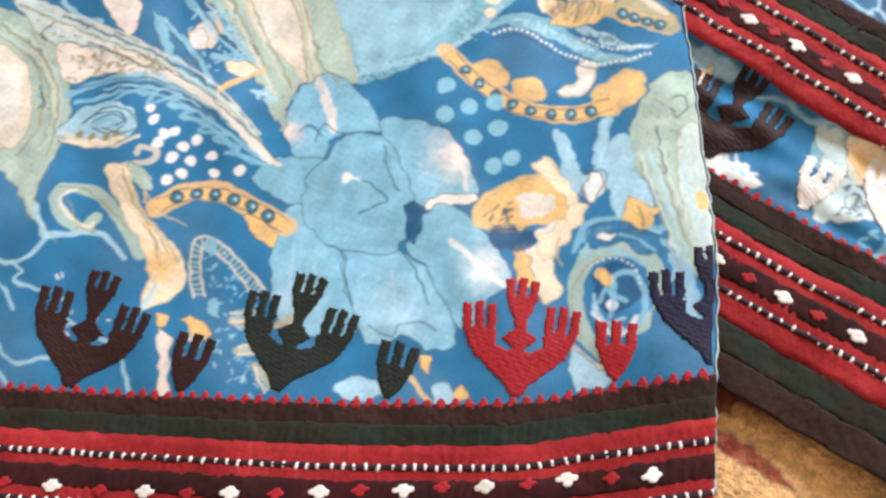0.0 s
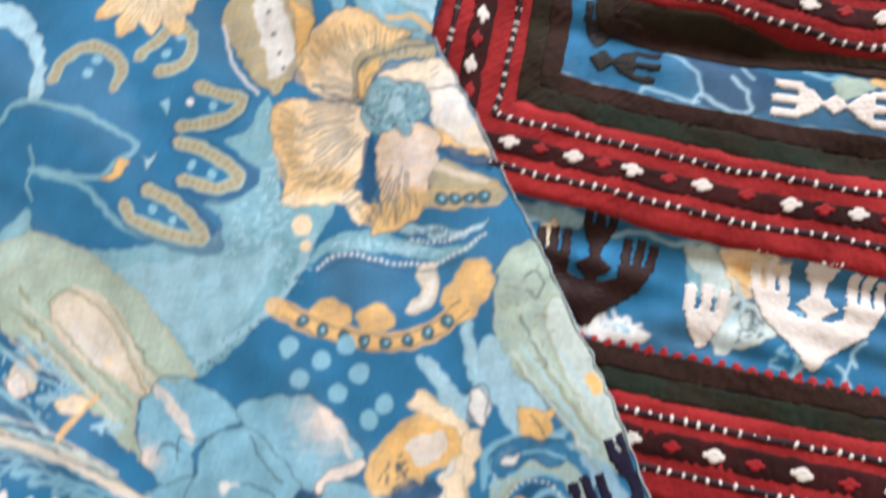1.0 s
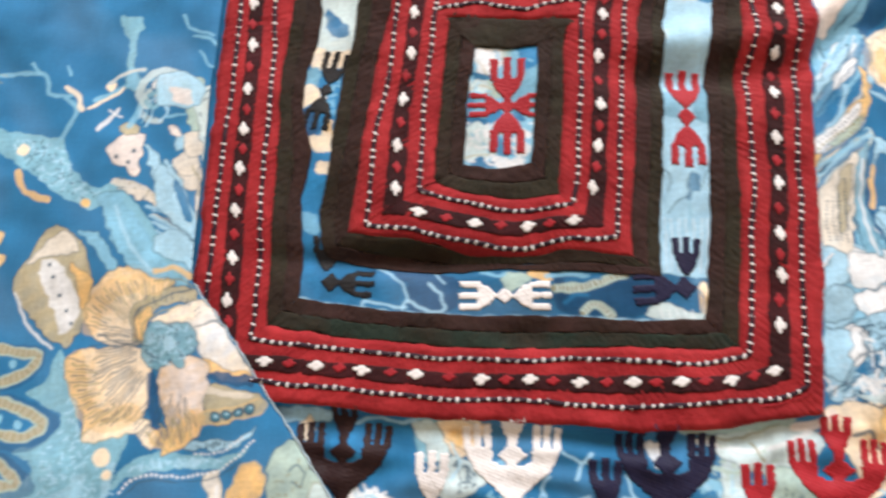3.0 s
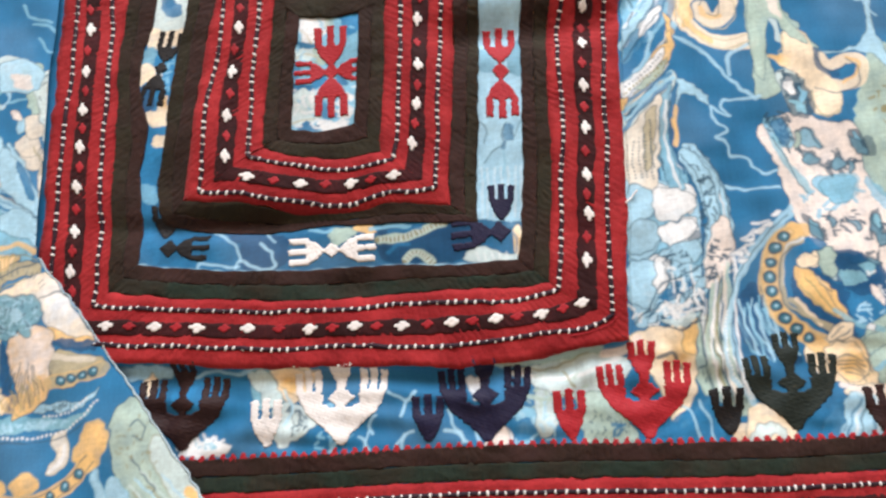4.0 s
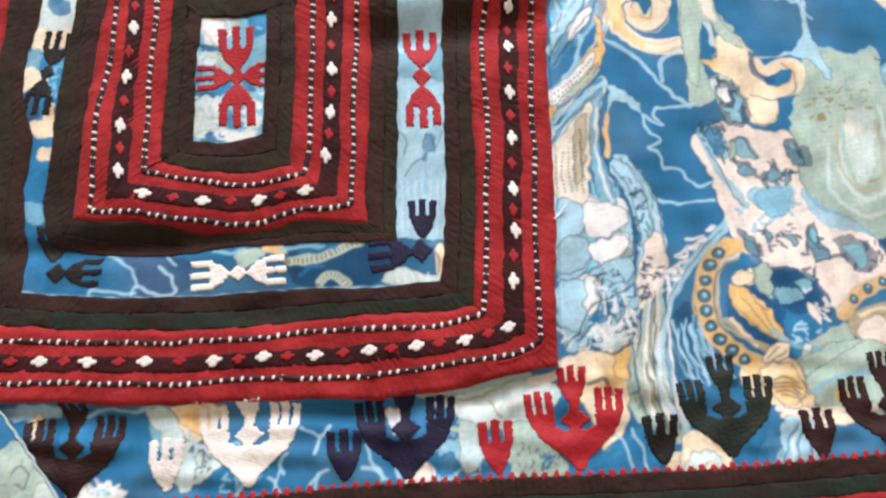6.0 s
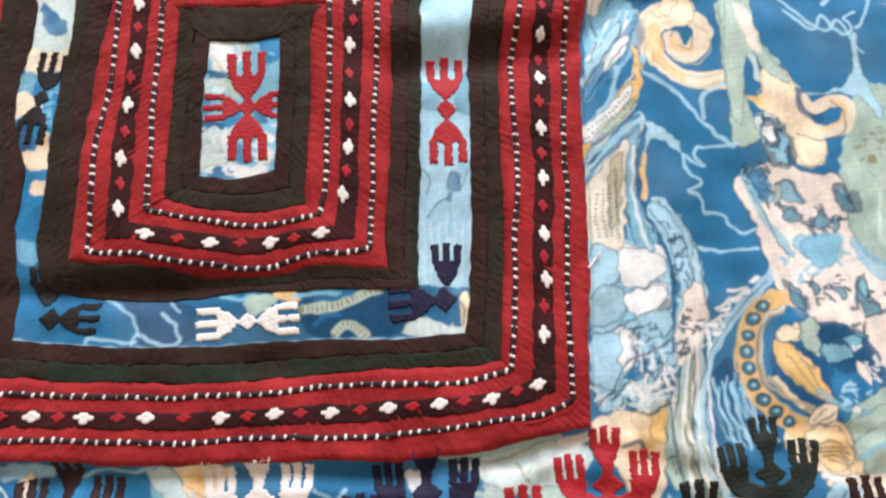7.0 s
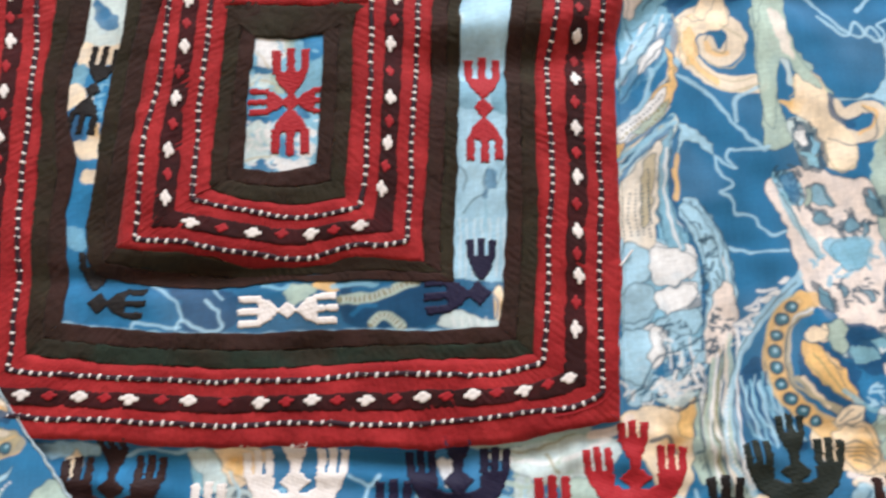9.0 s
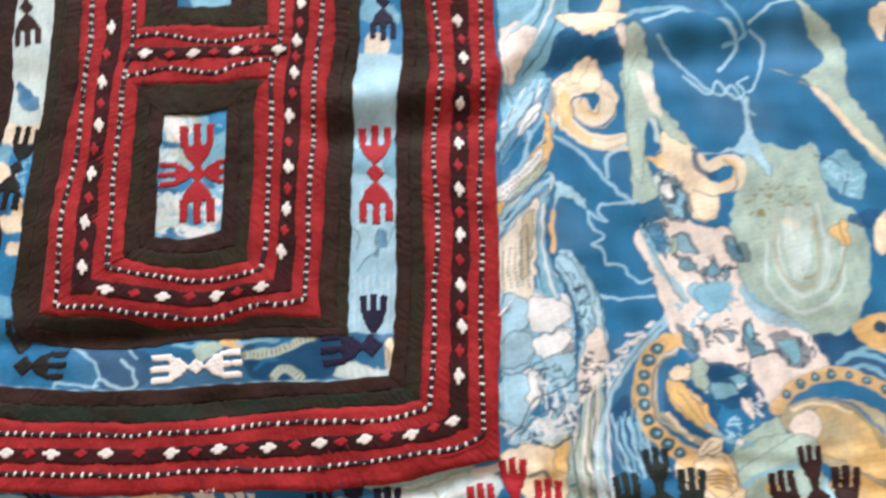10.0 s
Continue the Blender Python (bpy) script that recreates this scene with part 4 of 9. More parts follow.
upper.fill([(-134, -4), (-130, -1), (-129, -9)], SKY, curve=False, edge=INK, edge_width=0.3)
upper.fill([(-135, -25), (-132, -27), (-129, -23), (-131, -31)], PALE, curve=False, edge=INK, edge_width=0.3)
upper.dots([(-66, -41)], 4.0, CREAM)
upper.dots([(-63, -48)], 2.2, CREAM)
# cream spotted leaf beside the ochre flower
upper.fill([(-113, 44), (-105, 59), (-97, 61), (-86, 52), (-80, 39), (-79, 28), (-87, 7), (-94, 8), (-104, 15), (-118, 33)], TAN, edge=INK)
upper.fill([(-112, 43), (-103, 56), (-96, 59), (-88, 51), (-94, 48), (-103, 47)], LINEN, edge=INK, edge_width=0.3)
upper.fill([(-106, 43), (-99, 46), (-91, 37), (-85, 27), (-86, 16), (-92, 11), (-96, 20), (-104, 34)], WHITE, edge=TAN)
upper.fill([(-92, 44), (-86, 41), (-79, 35), (-82, 23), (-85, 25), (-87, 34)], OCHRE, edge=INK, edge_width=0.3)
upper.dots([(-101, 43), (-99, 37), (-95, 29), (-91, 22), (-88, 16)], 0.9, INK)
upper.line([(-116, 30), (-108, 15), (-95, 5)], WHITE, width=1.3)
# second ochre flower
upper.petals((-150, 46), 6, 27, 13, OCHRE, CREAM, OLIV, 3)
upper.fill([(-161, 46), (-157, 51), (-150, 52), (-142, 49), (-140, 44), (-145, 41), (-154, 41)], AQUA*0.95, edge=INK)
upper.specks([(-157, 46), (-150, 51), (-143, 47), (-149, 42)], 24, 0.5, INK, seed=2)
upper.fill([(-154, 77), (-144, 77), (-138, 71), (-138, 64), (-144, 61), (-152, 63)], CREAM, edge=INK)
upper.fill([(-154, 73), (-144, 75), (-140, 70), (-145, 66), (-152, 66)], OCHRE, edge=INK, edge_width=0.3)
# aqua web above
upper.fill([(-162, 121), (-146, 114), (-127, 108), (-106, 106), (-102, 97), (-94, 86), (-84, 80), (-74, 84), (-68, 79), (-73, 72), (-84, 70), (-97, 74), (-119, 88), (-138, 100), (-161, 111)], AQUA)
upper.specks([(-129, 104), (-106, 102), (-97, 87), (-83, 78), (-95, 75), (-116, 88)], 60, 0.8, PALE, seed=5)
upper.specks([(-124, 104), (-106, 102), (-97, 87), (-83, 78), (-95, 75), (-116, 88)], 70, 0.45, INK, seed=6)
upper.line([(-106, 106), (-100, 120), (-106, 126), (-104, 128), (-114, 128), (-120, 139), (-150, 137)], SKY, width=2)
upper.line([(-120, 139), (-125, 144)], SKY, width=1.5)
upper.fill([(-172, 149), (-147, 144), (-143, 136), (-149, 126), (-158, 125), (-164, 133)], CREAM, toward=(-158, 144, 40), glow=OCHRE, edge=INK, edge_width=0.3)
upper.rays((-159, 141), 8, 22, -70, 0, 6, OLIV)
upper.line([(-123, 88), (-120, 80), (-113, 76), (-107, 74)], OCHRE, width=3.2)
upper.dots([(-142, 105), (-123, 99)], 3, CREAM)
upper.dots([(-143, 99), (-89, 73)], 2.4, OCHRE)
upper.fill([(-81, 75), (-70, 74), (-59, 61), (-46, 45), (-35, 35), (-43, 34), (-56, 40), (-70, 51), (-78, 64)], SKY, edge=INK, edge_width=0.3)
upper.fill([(-90, 59), (-80, 58), (-71, 47), (-64, 35), (-72, 40), (-81, 51)], SKY, edge=INK, edge_width=0.3)
upper.line([(-73, 73), (-61, 59), (-48, 43)], INK, width=0.6)
upper.line([(-70, 74), (-55, 58), (-41, 38)], INK, width=0.6)
upper.fill([(-74, 80), (-57, 77), (-44, 69), (-36, 58), (-46, 64), (-56, 71)], LINEN, edge=INK, edge_width=0.3)
upper.specks([(-74, 80), (-57, 77), (-44, 69), (-36, 58), (-46, 64), (-56, 71)], 40, 0.5, INK, seed=8)
upper.line([(-54, 66), (-46, 62), (-37, 60)], PALE, width=1.2)
upper.line([(-52, 59), (-42, 54), (-36, 48)], PALE, width=1.2)
upper.line([(-55, 63), (-43, 57), (-36, 51)], PALE, width=1.2)
upper.fill([(-77, 105), (-72, 108), (-64, 106), (-64, 94), (-65, 85), (-71, 89), (-78, 93), (-82, 99)], PINK, edge=INK)
upper.dots([(-70, 92), (-68, 98), (-76, 95)], 1, INK)
upper.fill([(-77, 112), (-71, 113), (-66, 108), (-71, 106), (-76, 108)], TAN, edge=INK, edge_width=0.3)
upper.line([(-88, 110), (-79, 120)], WHITE, width=2)
upper.line([(-84, 120), (-77, 116)], WHITE, width=1.2)
upper.line([(-92, 126), (-80, 131), (-73, 134), (-58, 134)], SKY, width=2.5)
upper.line([(-95, 121), (-87, 126), (-78, 131)], CREAM, width=1.8)
upper.fill([(-76, 145), (-71, 137), (-67, 131), (-77, 131)], SKY, edge=INK, edge_width=0.3)
upper.fill([(-62, 126), (-56, 132), (-43, 131), (-36, 128), (-33, 111), (-36, 104), (-42, 116), (-50, 123)], LINEN, edge=INK)
upper.fill([(-61, 124), (-53, 130), (-47, 129), (-47, 123), (-54, 120)], PINK, edge=INK, edge_width=0.3)
upper.line([(-64, 129), (-68, 121), (-65, 115), (-57, 113)], MIST, width=2.6)
upper.line([(-67, 125), (-70, 116), (-72, 111)], SKY, width=3)
upper.line([(-58, 113), (-54, 117), (-56, 123)], PALE, width=1.5)
upper.line([(-54, 115), (-42, 116)], SKY, width=1.5)
upper.fill([(-48, 105), (-42, 104), (-42, 99), (-47, 98)], PALE, edge=INK, edge_width=0.3)
upper.fill([(-59, 96), (-52, 91), (-44, 76), (-38, 64), (-42, 67), (-50, 71), (-56, 83)], SKY, edge=INK, edge_width=0.3)
upper.fill([(-52, 90), (-46, 84), (-42, 74), (-47, 77)], DEEP)
upper.line([(-49, 90), (-42, 92), (-38, 104)], PALE, width=1.6)
upper.fill([(-45, 86), (-39, 90), (-35, 88), (-36, 79), (-42, 80)], LINEN, edge=INK)
upper.dots([(-85, 133)], 2.6, CREAM)
upper.line([(-108, 144), (-106, 139)], SKY, width=1.2)
upper.line([(-107, 132), (-101, 128), (-98, 120)], CREAM, width=2.2)
# sky leaves and ochre horn under the flower
upper.fill([(-61, -54), (-57, -46), (-50, -41), (-40, -38), (-26, -39), (-15, -40), (-3, -36), (-7, -40), (-15, -45), (-28, -45), (-43, -46), (-54, -50)], AQUA)
upper.specks([(-54, -46), (-44, -42), (-26, -41), (-13, -41), (-28, -44), (-43, -45)], 60, 0.7, PALE, seed=9)
upper.fill([(-31, -36), (-23, -33), (-10, -33), (-0, -27), (-7, -35), (-20, -37)], PALE, edge=INK, edge_width=0.3)
upper.specks([(-27, -36), (-18, -34), (-10, -34), (-18, -36)], 20, 0.45, INK, seed=10)
upper.line([(-69, -71), (-57, -74), (-41, -76), (-25, -75), (-12, -69), (-4, -59)], OCHRE, width=7)
upper.fill([(-11, -59), (-9, -50), (-4, -42), (3, -43), (5, -52), (0, -62), (-6, -64)], OCHRE, edge=TAN)
upper.fill([(-56, -71), (-52, -65), (-43, -66), (-41, -72), (-47, -74)], OCHRE, edge=TAN)
upper.fill([(-40, -69), (-35, -64), (-28, -64), (-26, -70), (-33, -73)], OCHRE, edge=TAN)
upper.chain([(-65, -72), (-50, -76), (-34, -77), (-21, -74), (-10, -67), (-3, -58)], 4.5, OCHRE, INK, 8, 2.3, INK)
upper.fill([(-22, -50), (-16, -46), (-13, -54), (-14, -60), (-21, -65), (-22, -60), (-18, -57)], LINEN, edge=TAN)
upper.line([(-21, -63), (-16, -58), (-15, -52)], WHITE, width=1.5)
upper.dots([(-60, -84), (-48, -86), (-41, -79), (-54, -94), (-40, -96), (-34, -88), (-27, -102), (-23, -96)], 3.4, SKY)
# ochre flower
upper.fill([(-47, 56), (-39, 57), (-36, 46), (-35, 35), (-42, 35)], SKY, edge=INK, edge_width=0.3)
upper.fill([(-81, 17), (-79, 30), (-71, 39), (-63, 43), (-52, 42), (-42, 35), (-49, 29), (-57, 23), (-59, 14), (-56, 7), (-67, 7), (-75, 9)], OCHRE, toward=(-62, 14, 25), glow=CREAM, edge=INK)
upper.fill([(-88, -3), (-84, 4), (-71, 6), (-56, 6), (-50, 3), (-49, -9), (-50, -21), (-56, -30), (-67, -33), (-76, -33), (-77, -24), (-84, -15)], OCHRE, toward=(-54, -3, 32), glow=CREAM, edge=INK)
upper.fill([(-76, -33), (-70, -27), (-57, -25), (-47, -25), (-48, -30), (-60, -32), (-70, -35)], CREAM, edge=OLIV)
upper.fill([(-60, 22), (-53, 28), (-43, 33), (-35, 33), (-30, 27), (-39, 26), (-49, 22), (-52, 15), (-54, 8), (-58, 10)], TAN, edge=INK)
upper.fill([(-58, 12), (-57, 20), (-50, 24), (-52, 16), (-52, 8)], OCHRE, edge=INK, edge_width=0.3)
upper.fill([(-50, 17), (-39, 24), (-27, 27), (-16, 12), (-3, -6), (-9, -8), (-20, -4), (-27, 4), (-32, 14)], CREAM, toward=(-20, 11, 14), glow=WHITE, edge=INK, edge_width=0.3)
upper.fill([(-26, 2), (-15, -3), (-4, -5), (-9, -9), (-20, -6)], OCHRE, edge=INK, edge_width=0.3)
upper.line([(-30, 15), (-25, 17), (-20, 18)], INK, width=0.6)
upper.fill([(-49, -8), (-47, -6), (-43, -24), (-36, -35), (-40, -38), (-47, -27)], DEEP)
upper.fill([(-44, -2), (-37, 3), (-26, 1), (-22, -4), (-23, -18), (-25, -31), (-34, -37), (-41, -39), (-39, -30), (-44, -18), (-46, -7)], OCHRE, toward=(-31, -10, 18), glow=PINK, edge=INK)
upper.fill([(-52, -31), (-48, -27), (-43, -32), (-46, -37)], CREAM, edge=INK, edge_width=0.3)
upper.rays((-41, 6), 14, 37, 156, 231, 26, INK, bend=0.2, width=0.5, seed=1)
upper.rays((-46, 6), 15, 34, 85, 150, 16, OLIV, bend=-0.2, width=0.5, seed=2)
upper.rays((-37, 6), 20, 42, 243, 286, 16, INK, bend=-0.25, width=0.5, seed=3)
upper.rays((-42, 12), 14, 19, 31, 121, 9, INK, width=0.5, seed=4)
upper.fill([(-54, 6), (-53, 13), (-48, 17), (-40, 17), (-32, 16), (-29, 10), (-29, 4), (-35, 2), (-33, -2), (-37, -3), (-41, 1), (-43, -3), (-49, -3), (-53, 1)], AQUA*0.85, edge=INK)
upper.specks([(-52, 6), (-48, 15), (-33, 15), (-30, 5), (-38, -0), (-48, -1)], 50, 0.8, PALE, seed=12)
upper.specks([(-52, 6), (-48, 15), (-33, 15), (-30, 5), (-38, -0), (-48, -1)], 50, 0.45, INK, seed=13)
upper.dots([(-41, 8)], 3, PALE)
upper.fill([(-22, -4), (-14, -5), (-3, -6), (-1, -10), (-9, -10), (-20, -8)], DEEP)
upper.fill([(-22, -10), (-15, -10), (-2, -13), (2, -16), (-1, -21), (-12, -26), (-21, -26), (-23, -21)], TAN, edge=INK)
upper.line([(-22, -12), (-12, -14), (-4, -14)], LINEN, width=2.5)
upper.chain([(-23, -24), (-16, -23), (-7, -21), (1, -18)], 6, TAN, INK, 4, 2.5, OCHRE)
# sage stalk above the big flower
upper.fill([(-166, -101), (-147, -108), (-128, -117), (-112, -127), (-104, -133), (-110, -121), (-107, -106), (-98, -104), (-92, -100), (-101, -91), (-114, -82), (-124, -76), (-134, -70), (-151, -64), (-172, -63), (-186, -74), (-184, -92)], SAGE, edge=TAN)
upper.fill([(-178, -83), (-166, -73), (-150, -70), (-133, -72), (-117, -79), (-102, -91), (-93, -101), (-92, -107), (-104, -107), (-110, -110), (-111, -120), (-109, -130), (-115, -127), (-127, -120), (-147, -108), (-163, -103), (-172, -99)], SAGE, edge=TAN)
upper.fill([(-153, -93), (-154, -85), (-148, -81), (-138, -81), (-128, -88), (-119, -98), (-108, -108), (-111, -111), (-122, -107), (-134, -105), (-145, -102)], LINEN, edge=TAN)
upper.fill([(-146, -96), (-141, -90), (-131, -94), (-121, -103), (-130, -105), (-139, -103)], WHITE, alpha=0.6)
upper.line([(-154, -90), (-156, -86), (-151, -81), (-142, -82), (-130, -88), (-118, -100), (-109, -110)], OLIV, width=0.8)
upper.line([(-147, -79), (-135, -81), (-124, -89), (-113, -101), (-101, -109)], LINEN, width=2)
upper.line([(-170, -83), (-164, -87)], OLIV, width=0.9)
upper.line([(-160, -94), (-154, -100), (-152, -101)], INK, width=0.8)
upper.line([(-117, -95), (-113, -97)], INK, width=0.9)
upper.specks([(-173, -88), (-160, -77), (-152, -93), (-156, -102)], 12, 0.5, OLIV, seed=14)
upper.dots([(-126, -102)], 2.5, CREAM)
# big pale blue flower
upper.fill([(-105, -105), (-96, -102), (-82, -105), (-71, -111), (-78, -117), (-85, -125), (-84, -133), (-89, -138), (-98, -137), (-105, -131), (-109, -116)], SKY, toward=(-102, -132, 5), glow=PINK, edge=INK)
upper.fill([(-106, -110), (-104, -106), (-95, -112), (-87, -120), (-88, -124), (-95, -117)], PINK, alpha=0.8)
upper.fill([(-102, -156), (-101, -146), (-92, -138), (-82, -134), (-83, -146), (-79, -153), (-89, -156)], SKY, edge=INK)
upper.fill([(-74, -108), (-61, -101), (-48, -99), (-35, -106), (-26, -113), (-27, -119), (-33, -125), (-40, -130), (-51, -127), (-63, -120)], SKY, toward=(-41, -105, 9), glow=PINK, edge=INK)
upper.fill([(-41, -131), (-38, -122), (-27, -115), (-25, -118), (-32, -124)], PINK, edge=INK)
upper.fill([(-79, -153), (-84, -158), (-82, -169), (-74, -182), (-63, -192), (-49, -192), (-35, -183), (-41, -173), (-55, -160), (-64, -160)], SKY*1.06, toward=(-63, -188, 10), glow=PALE, edge=INK)
upper.fill([(-56, -160), (-44, -150), (-30, -148), (-13, -155), (-4, -162), (-4, -169), (-12, -173), (-20, -173), (-22, -178), (-28, -182), (-37, -178)], SKY, toward=(-26, -169, 14), glow=PALE, edge=INK)
upper.fill([(-39, -133), (-34, -124), (-22, -124), (-9, -128), (2, -136), (-1, -148), (-0, -160), (-9, -158), (-28, -148), (-37, -146)], SKY, toward=(-8, -137, 7), glow=WHITE, edge=INK)
upper.fill([(-83, -134), (-83, -124), (-78, -117), (-67, -114), (-56, -121), (-44, -130), (-40, -140), (-41, -150), (-54, -158), (-68, -160), (-79, -155), (-85, -142)], SKY*0.97, edge=INK)
upper.fill([(-47, -132), (-41, -129), (-37, -136), (-36, -143), (-42, -139)], DEEP)
upper.line([(-24, -135), (-10, -137), (1, -139)], WHITE, width=2.2)
upper.line([(-90, -130), (-92, -122), (-85, -122), (-78, -117)], INK, width=0.6)
upper.line([(-67, -117), (-59, -125), (-52, -129)], INK, width=0.6)
upper.line([(-72, -135), (-63, -132), (-54, -134), (-57, -139), (-60, -144)], INK, width=0.6)
upper.line([(-72, -135), (-67, -133)], WHITE, width=1.4)
upper.dots([(-72, -135)], 2.0, WHITE)
upper.line([(-55, -160), (-49, -168), (-41, -174)], INK, width=0.6)
upper.line([(-37, -148), (-28, -152), (-18, -159)], INK, width=0.6)
upper.line([(-32, -177), (-23, -176), (-23, -171), (-17, -166), (-11, -165)], INK, width=0.5)
# right paisley, cup, scroll
upper.fill([(7, -57), (6, -43), (12, -34), (20, -32), (33, -49), (43, -65), (55, -85), (58, -100), (52, -99), (43, -95), (31, -83), (19, -77), (10, -68)], SAGE, edge=INK)
upper.fill([(24, -54), (28, -49), (40, -61), (52, -80), (56, -94), (52, -94), (40, -82), (29, -66)], MIST, alpha=0.9, edge=OLIV)
upper.fill([(41, -94), (51, -97), (63, -111), (68, -126), (57, -115), (48, -104)], PALE, alpha=0.7)
upper.line([(16, -45), (18, -42), (22, -46), (21, -51), (17, -49)], INK, width=0.7)
upper.line([(17, -59), (23, -67), (28, -72), (26, -74)], INK, width=0.8)
upper.specks([(9, -54), (15, -39), (27, -48), (27, -69), (18, -70)], 26, 0.5, OLIV, seed=15)
upper.dots([(43, -74), (45, -76)], 2.2, OCHRE)
upper.fill([(5, -69), (10, -67), (18, -76), (30, -85), (29, -94), (23, -97), (13, -88), (9, -93), (5, -83)], PALE, edge=SKY)
upper.fill([(21, -86), (27, -88), (33, -86), (31, -94), (27, -98), (23, -95)], OCHRE, edge=INK, edge_width=0.3)
upper.line([(-14, -79), (-7, -85), (1, -91), (1, -94)], PALE, width=2.6)
upper.line([(0, -64), (3, -74), (4, -81)], PALE, width=2.6)
upper.fill([(-23, -123), (-24, -114), (-18, -103), (-11, -96), (-7, -91), (1, -95), (5, -102), (-1, -112), (-7, -121), (-17, -125)], OCHRE, edge=TAN)
upper.specks([(-19, -123), (-15, -117), (-7, -115), (-4, -117), (-13, -123)], 26, 0.8, INK, seed=16)
upper.specks([(-20, -115), (-17, -107), (-10, -100), (-10, -108)], 22, 0.8, TAN, seed=17)
upper.fill([(-13, -109), (-9, -105), (-2, -106), (-0, -111), (-6, -112)], WHITE, alpha=0.85)
upper.fill([(-13, -91), (-6, -90), (4, -95), (10, -103), (11, -114), (11, -122), (19, -131), (15, -136), (5, -131), (-1, -123), (1, -113), (1, -104)], CREAM, toward=(5, -114, 9), glow=WHITE, edge=TAN)
upper.fill([(-4, -126), (-0, -123), (9, -132), (6, -136)], OCHRE, edge=INK, edge_width=0.3)
upper.line([(7, -94), (5, -88), (9, -86), (12, -90), (10, -94)], WHITE, width=2.2)
upper.line([(7, -95), (3, -87), (9, -83), (13, -90)], INK, width=0.6)
upper.line([(15, -115), (14, -104), (22, -97), (34, -94), (39, -89)], SKY, width=2.2)
upper.line([(19, -115), (20, -106), (28, -100), (43, -95)], SKY, width=1.6)
upper.dots([(20, -104), (22, -102)], 1.8, WHITE)
upper.line([(47, -112), (40, -104), (30, -105), (22, -112), (21, -122), (28, -134), (37, -140), (46, -141)], SAGE, width=5.5)
upper.line([(47, -112), (50, -119), (48, -128)], SAGE, width=3.5)
upper.line([(30, -144), (39, -146), (49, -145)], LINEN, width=2.5)
upper.fill([(25, -119), (28, -112), (36, -109), (42, -113), (43, -120), (38, -127), (31, -127)], DEEP)
upper.line([(36, -133), (43, -133), (47, -124), (44, -116), (37, -111), (32, -115), (35, -121), (39, -121)], SKY, width=2.2)
upper.line([(31, -128), (36, -132), (43, -130)], PALE, width=1.5)
upper.dots([(28, -117), (30, -118)], 2.6, OCHRE)
upper.dots([(36, -125)], 2, WHITE)
upper.fill([(48, -116), (57, -115), (71, -125), (72, -129), (57, -136)], BLUE)
upper.fill([(32, -145), (41, -146), (50, -145), (47, -152), (40, -156)], PALE, edge=INK, edge_width=0.3)
# left paisley and feather
upper.fill([(-258, -158), (-243, -151), (-226, -148), (-205, -155), (-188, -168), (-179, -184), (-175, -198), (-168, -208), (-156, -214), (-150, -215), (-162, -214), (-181, -208), (-198, -206), (-214, -207)], SAGE, edge=OLIV)
upper.fill([(-242, -174), (-232, -164), (-219, -165), (-202, -177), (-195, -189), (-199, -199), (-213, -204)], LINEN, edge=OLIV)
upper.fill([(-228, -175), (-220, -170), (-206, -179), (-204, -190), (-214, -193)], WHITE, alpha=0.5)
upper.line([(-235, -161), (-218, -161), (-201, -172), (-192, -185), (-193, -198)], OLIV, width=0.8)
upper.line([(-202, -171), (-197, -174), (-196, -176)], INK, width=0.9)
upper.specks([(-234, -154), (-220, -151), (-200, -161), (-184, -180), (-193, -177), (-217, -159)], 20, 0.6, OLIV, seed=18)
upper.line([(-167, -209), (-160, -213), (-154, -215), (-139, -204), (-124, -206)], PALE, width=2.2)
upper.line([(-154, -215), (-155, -226), (-161, -232), (-172, -234)], PALE, width=1.8)
upper.line([(-160, -231), (-153, -231), (-154, -235), (-148, -235), (-140, -231)], PALE, width=1.3)
upper.fill([(-246, -141), (-226, -138), (-205, -135), (-181, -133), (-156, -130), (-127, -134), (-104, -143), (-98, -146), (-115, -142), (-136, -140), (-156, -141), (-185, -144), (-207, -151), (-225, -150)], MIST, edge=OLIV)
upper.fill([(-212, -151), (-194, -144), (-178, -137), (-157, -133), (-146, -135), (-164, -143), (-184, -151), (-195, -162)], PINK, edge=OLIV)
upper.specks([(-202, -150), (-177, -138), (-158, -135), (-169, -144), (-192, -154)], 50, 0.8, OLIV, seed=19)
upper.specks([(-229, -144), (-204, -136), (-164, -132), (-132, -134), (-158, -140), (-198, -146), (-220, -148)], 60, 0.45, INK, seed=20)
upper.line([(-191, -166), (-184, -156), (-171, -145), (-156, -138), (-144, -138), (-128, -139), (-115, -142)], SKY, width=3)
upper.line([(-186, -167), (-176, -158), (-169, -149), (-161, -150), (-155, -142), (-146, -143)], SKY, width=1.6)
upper.line([(-150, -148), (-139, -144), (-124, -145), (-103, -146)], SKY, width=1.8)
upper.line([(-140, -149), (-128, -147), (-109, -150), (-102, -148)], SKY, width=1.5)
upper.line([(-151, -137), (-128, -139), (-110, -144), (-100, -146)], PINK, width=1.7)
upper.fill([(-184, -182), (-183, -171), (-176, -161), (-164, -157), (-154, -161), (-153, -168), (-162, -177), (-175, -182)], PALE, edge=INK)
upper.line([(-177, -172), (-173, -165), (-165, -161), (-159, -163), (-162, -170), (-171, -172)], INK, width=0.7)
upper.line([(-172, -171), (-169, -166), (-163, -165), (-165, -169)], AQUA, width=2)
upper.fill([(-183, -183), (-173, -178), (-163, -173), (-154, -167), (-159, -174), (-171, -181)], CREAM, edge=INK, edge_width=0.3)
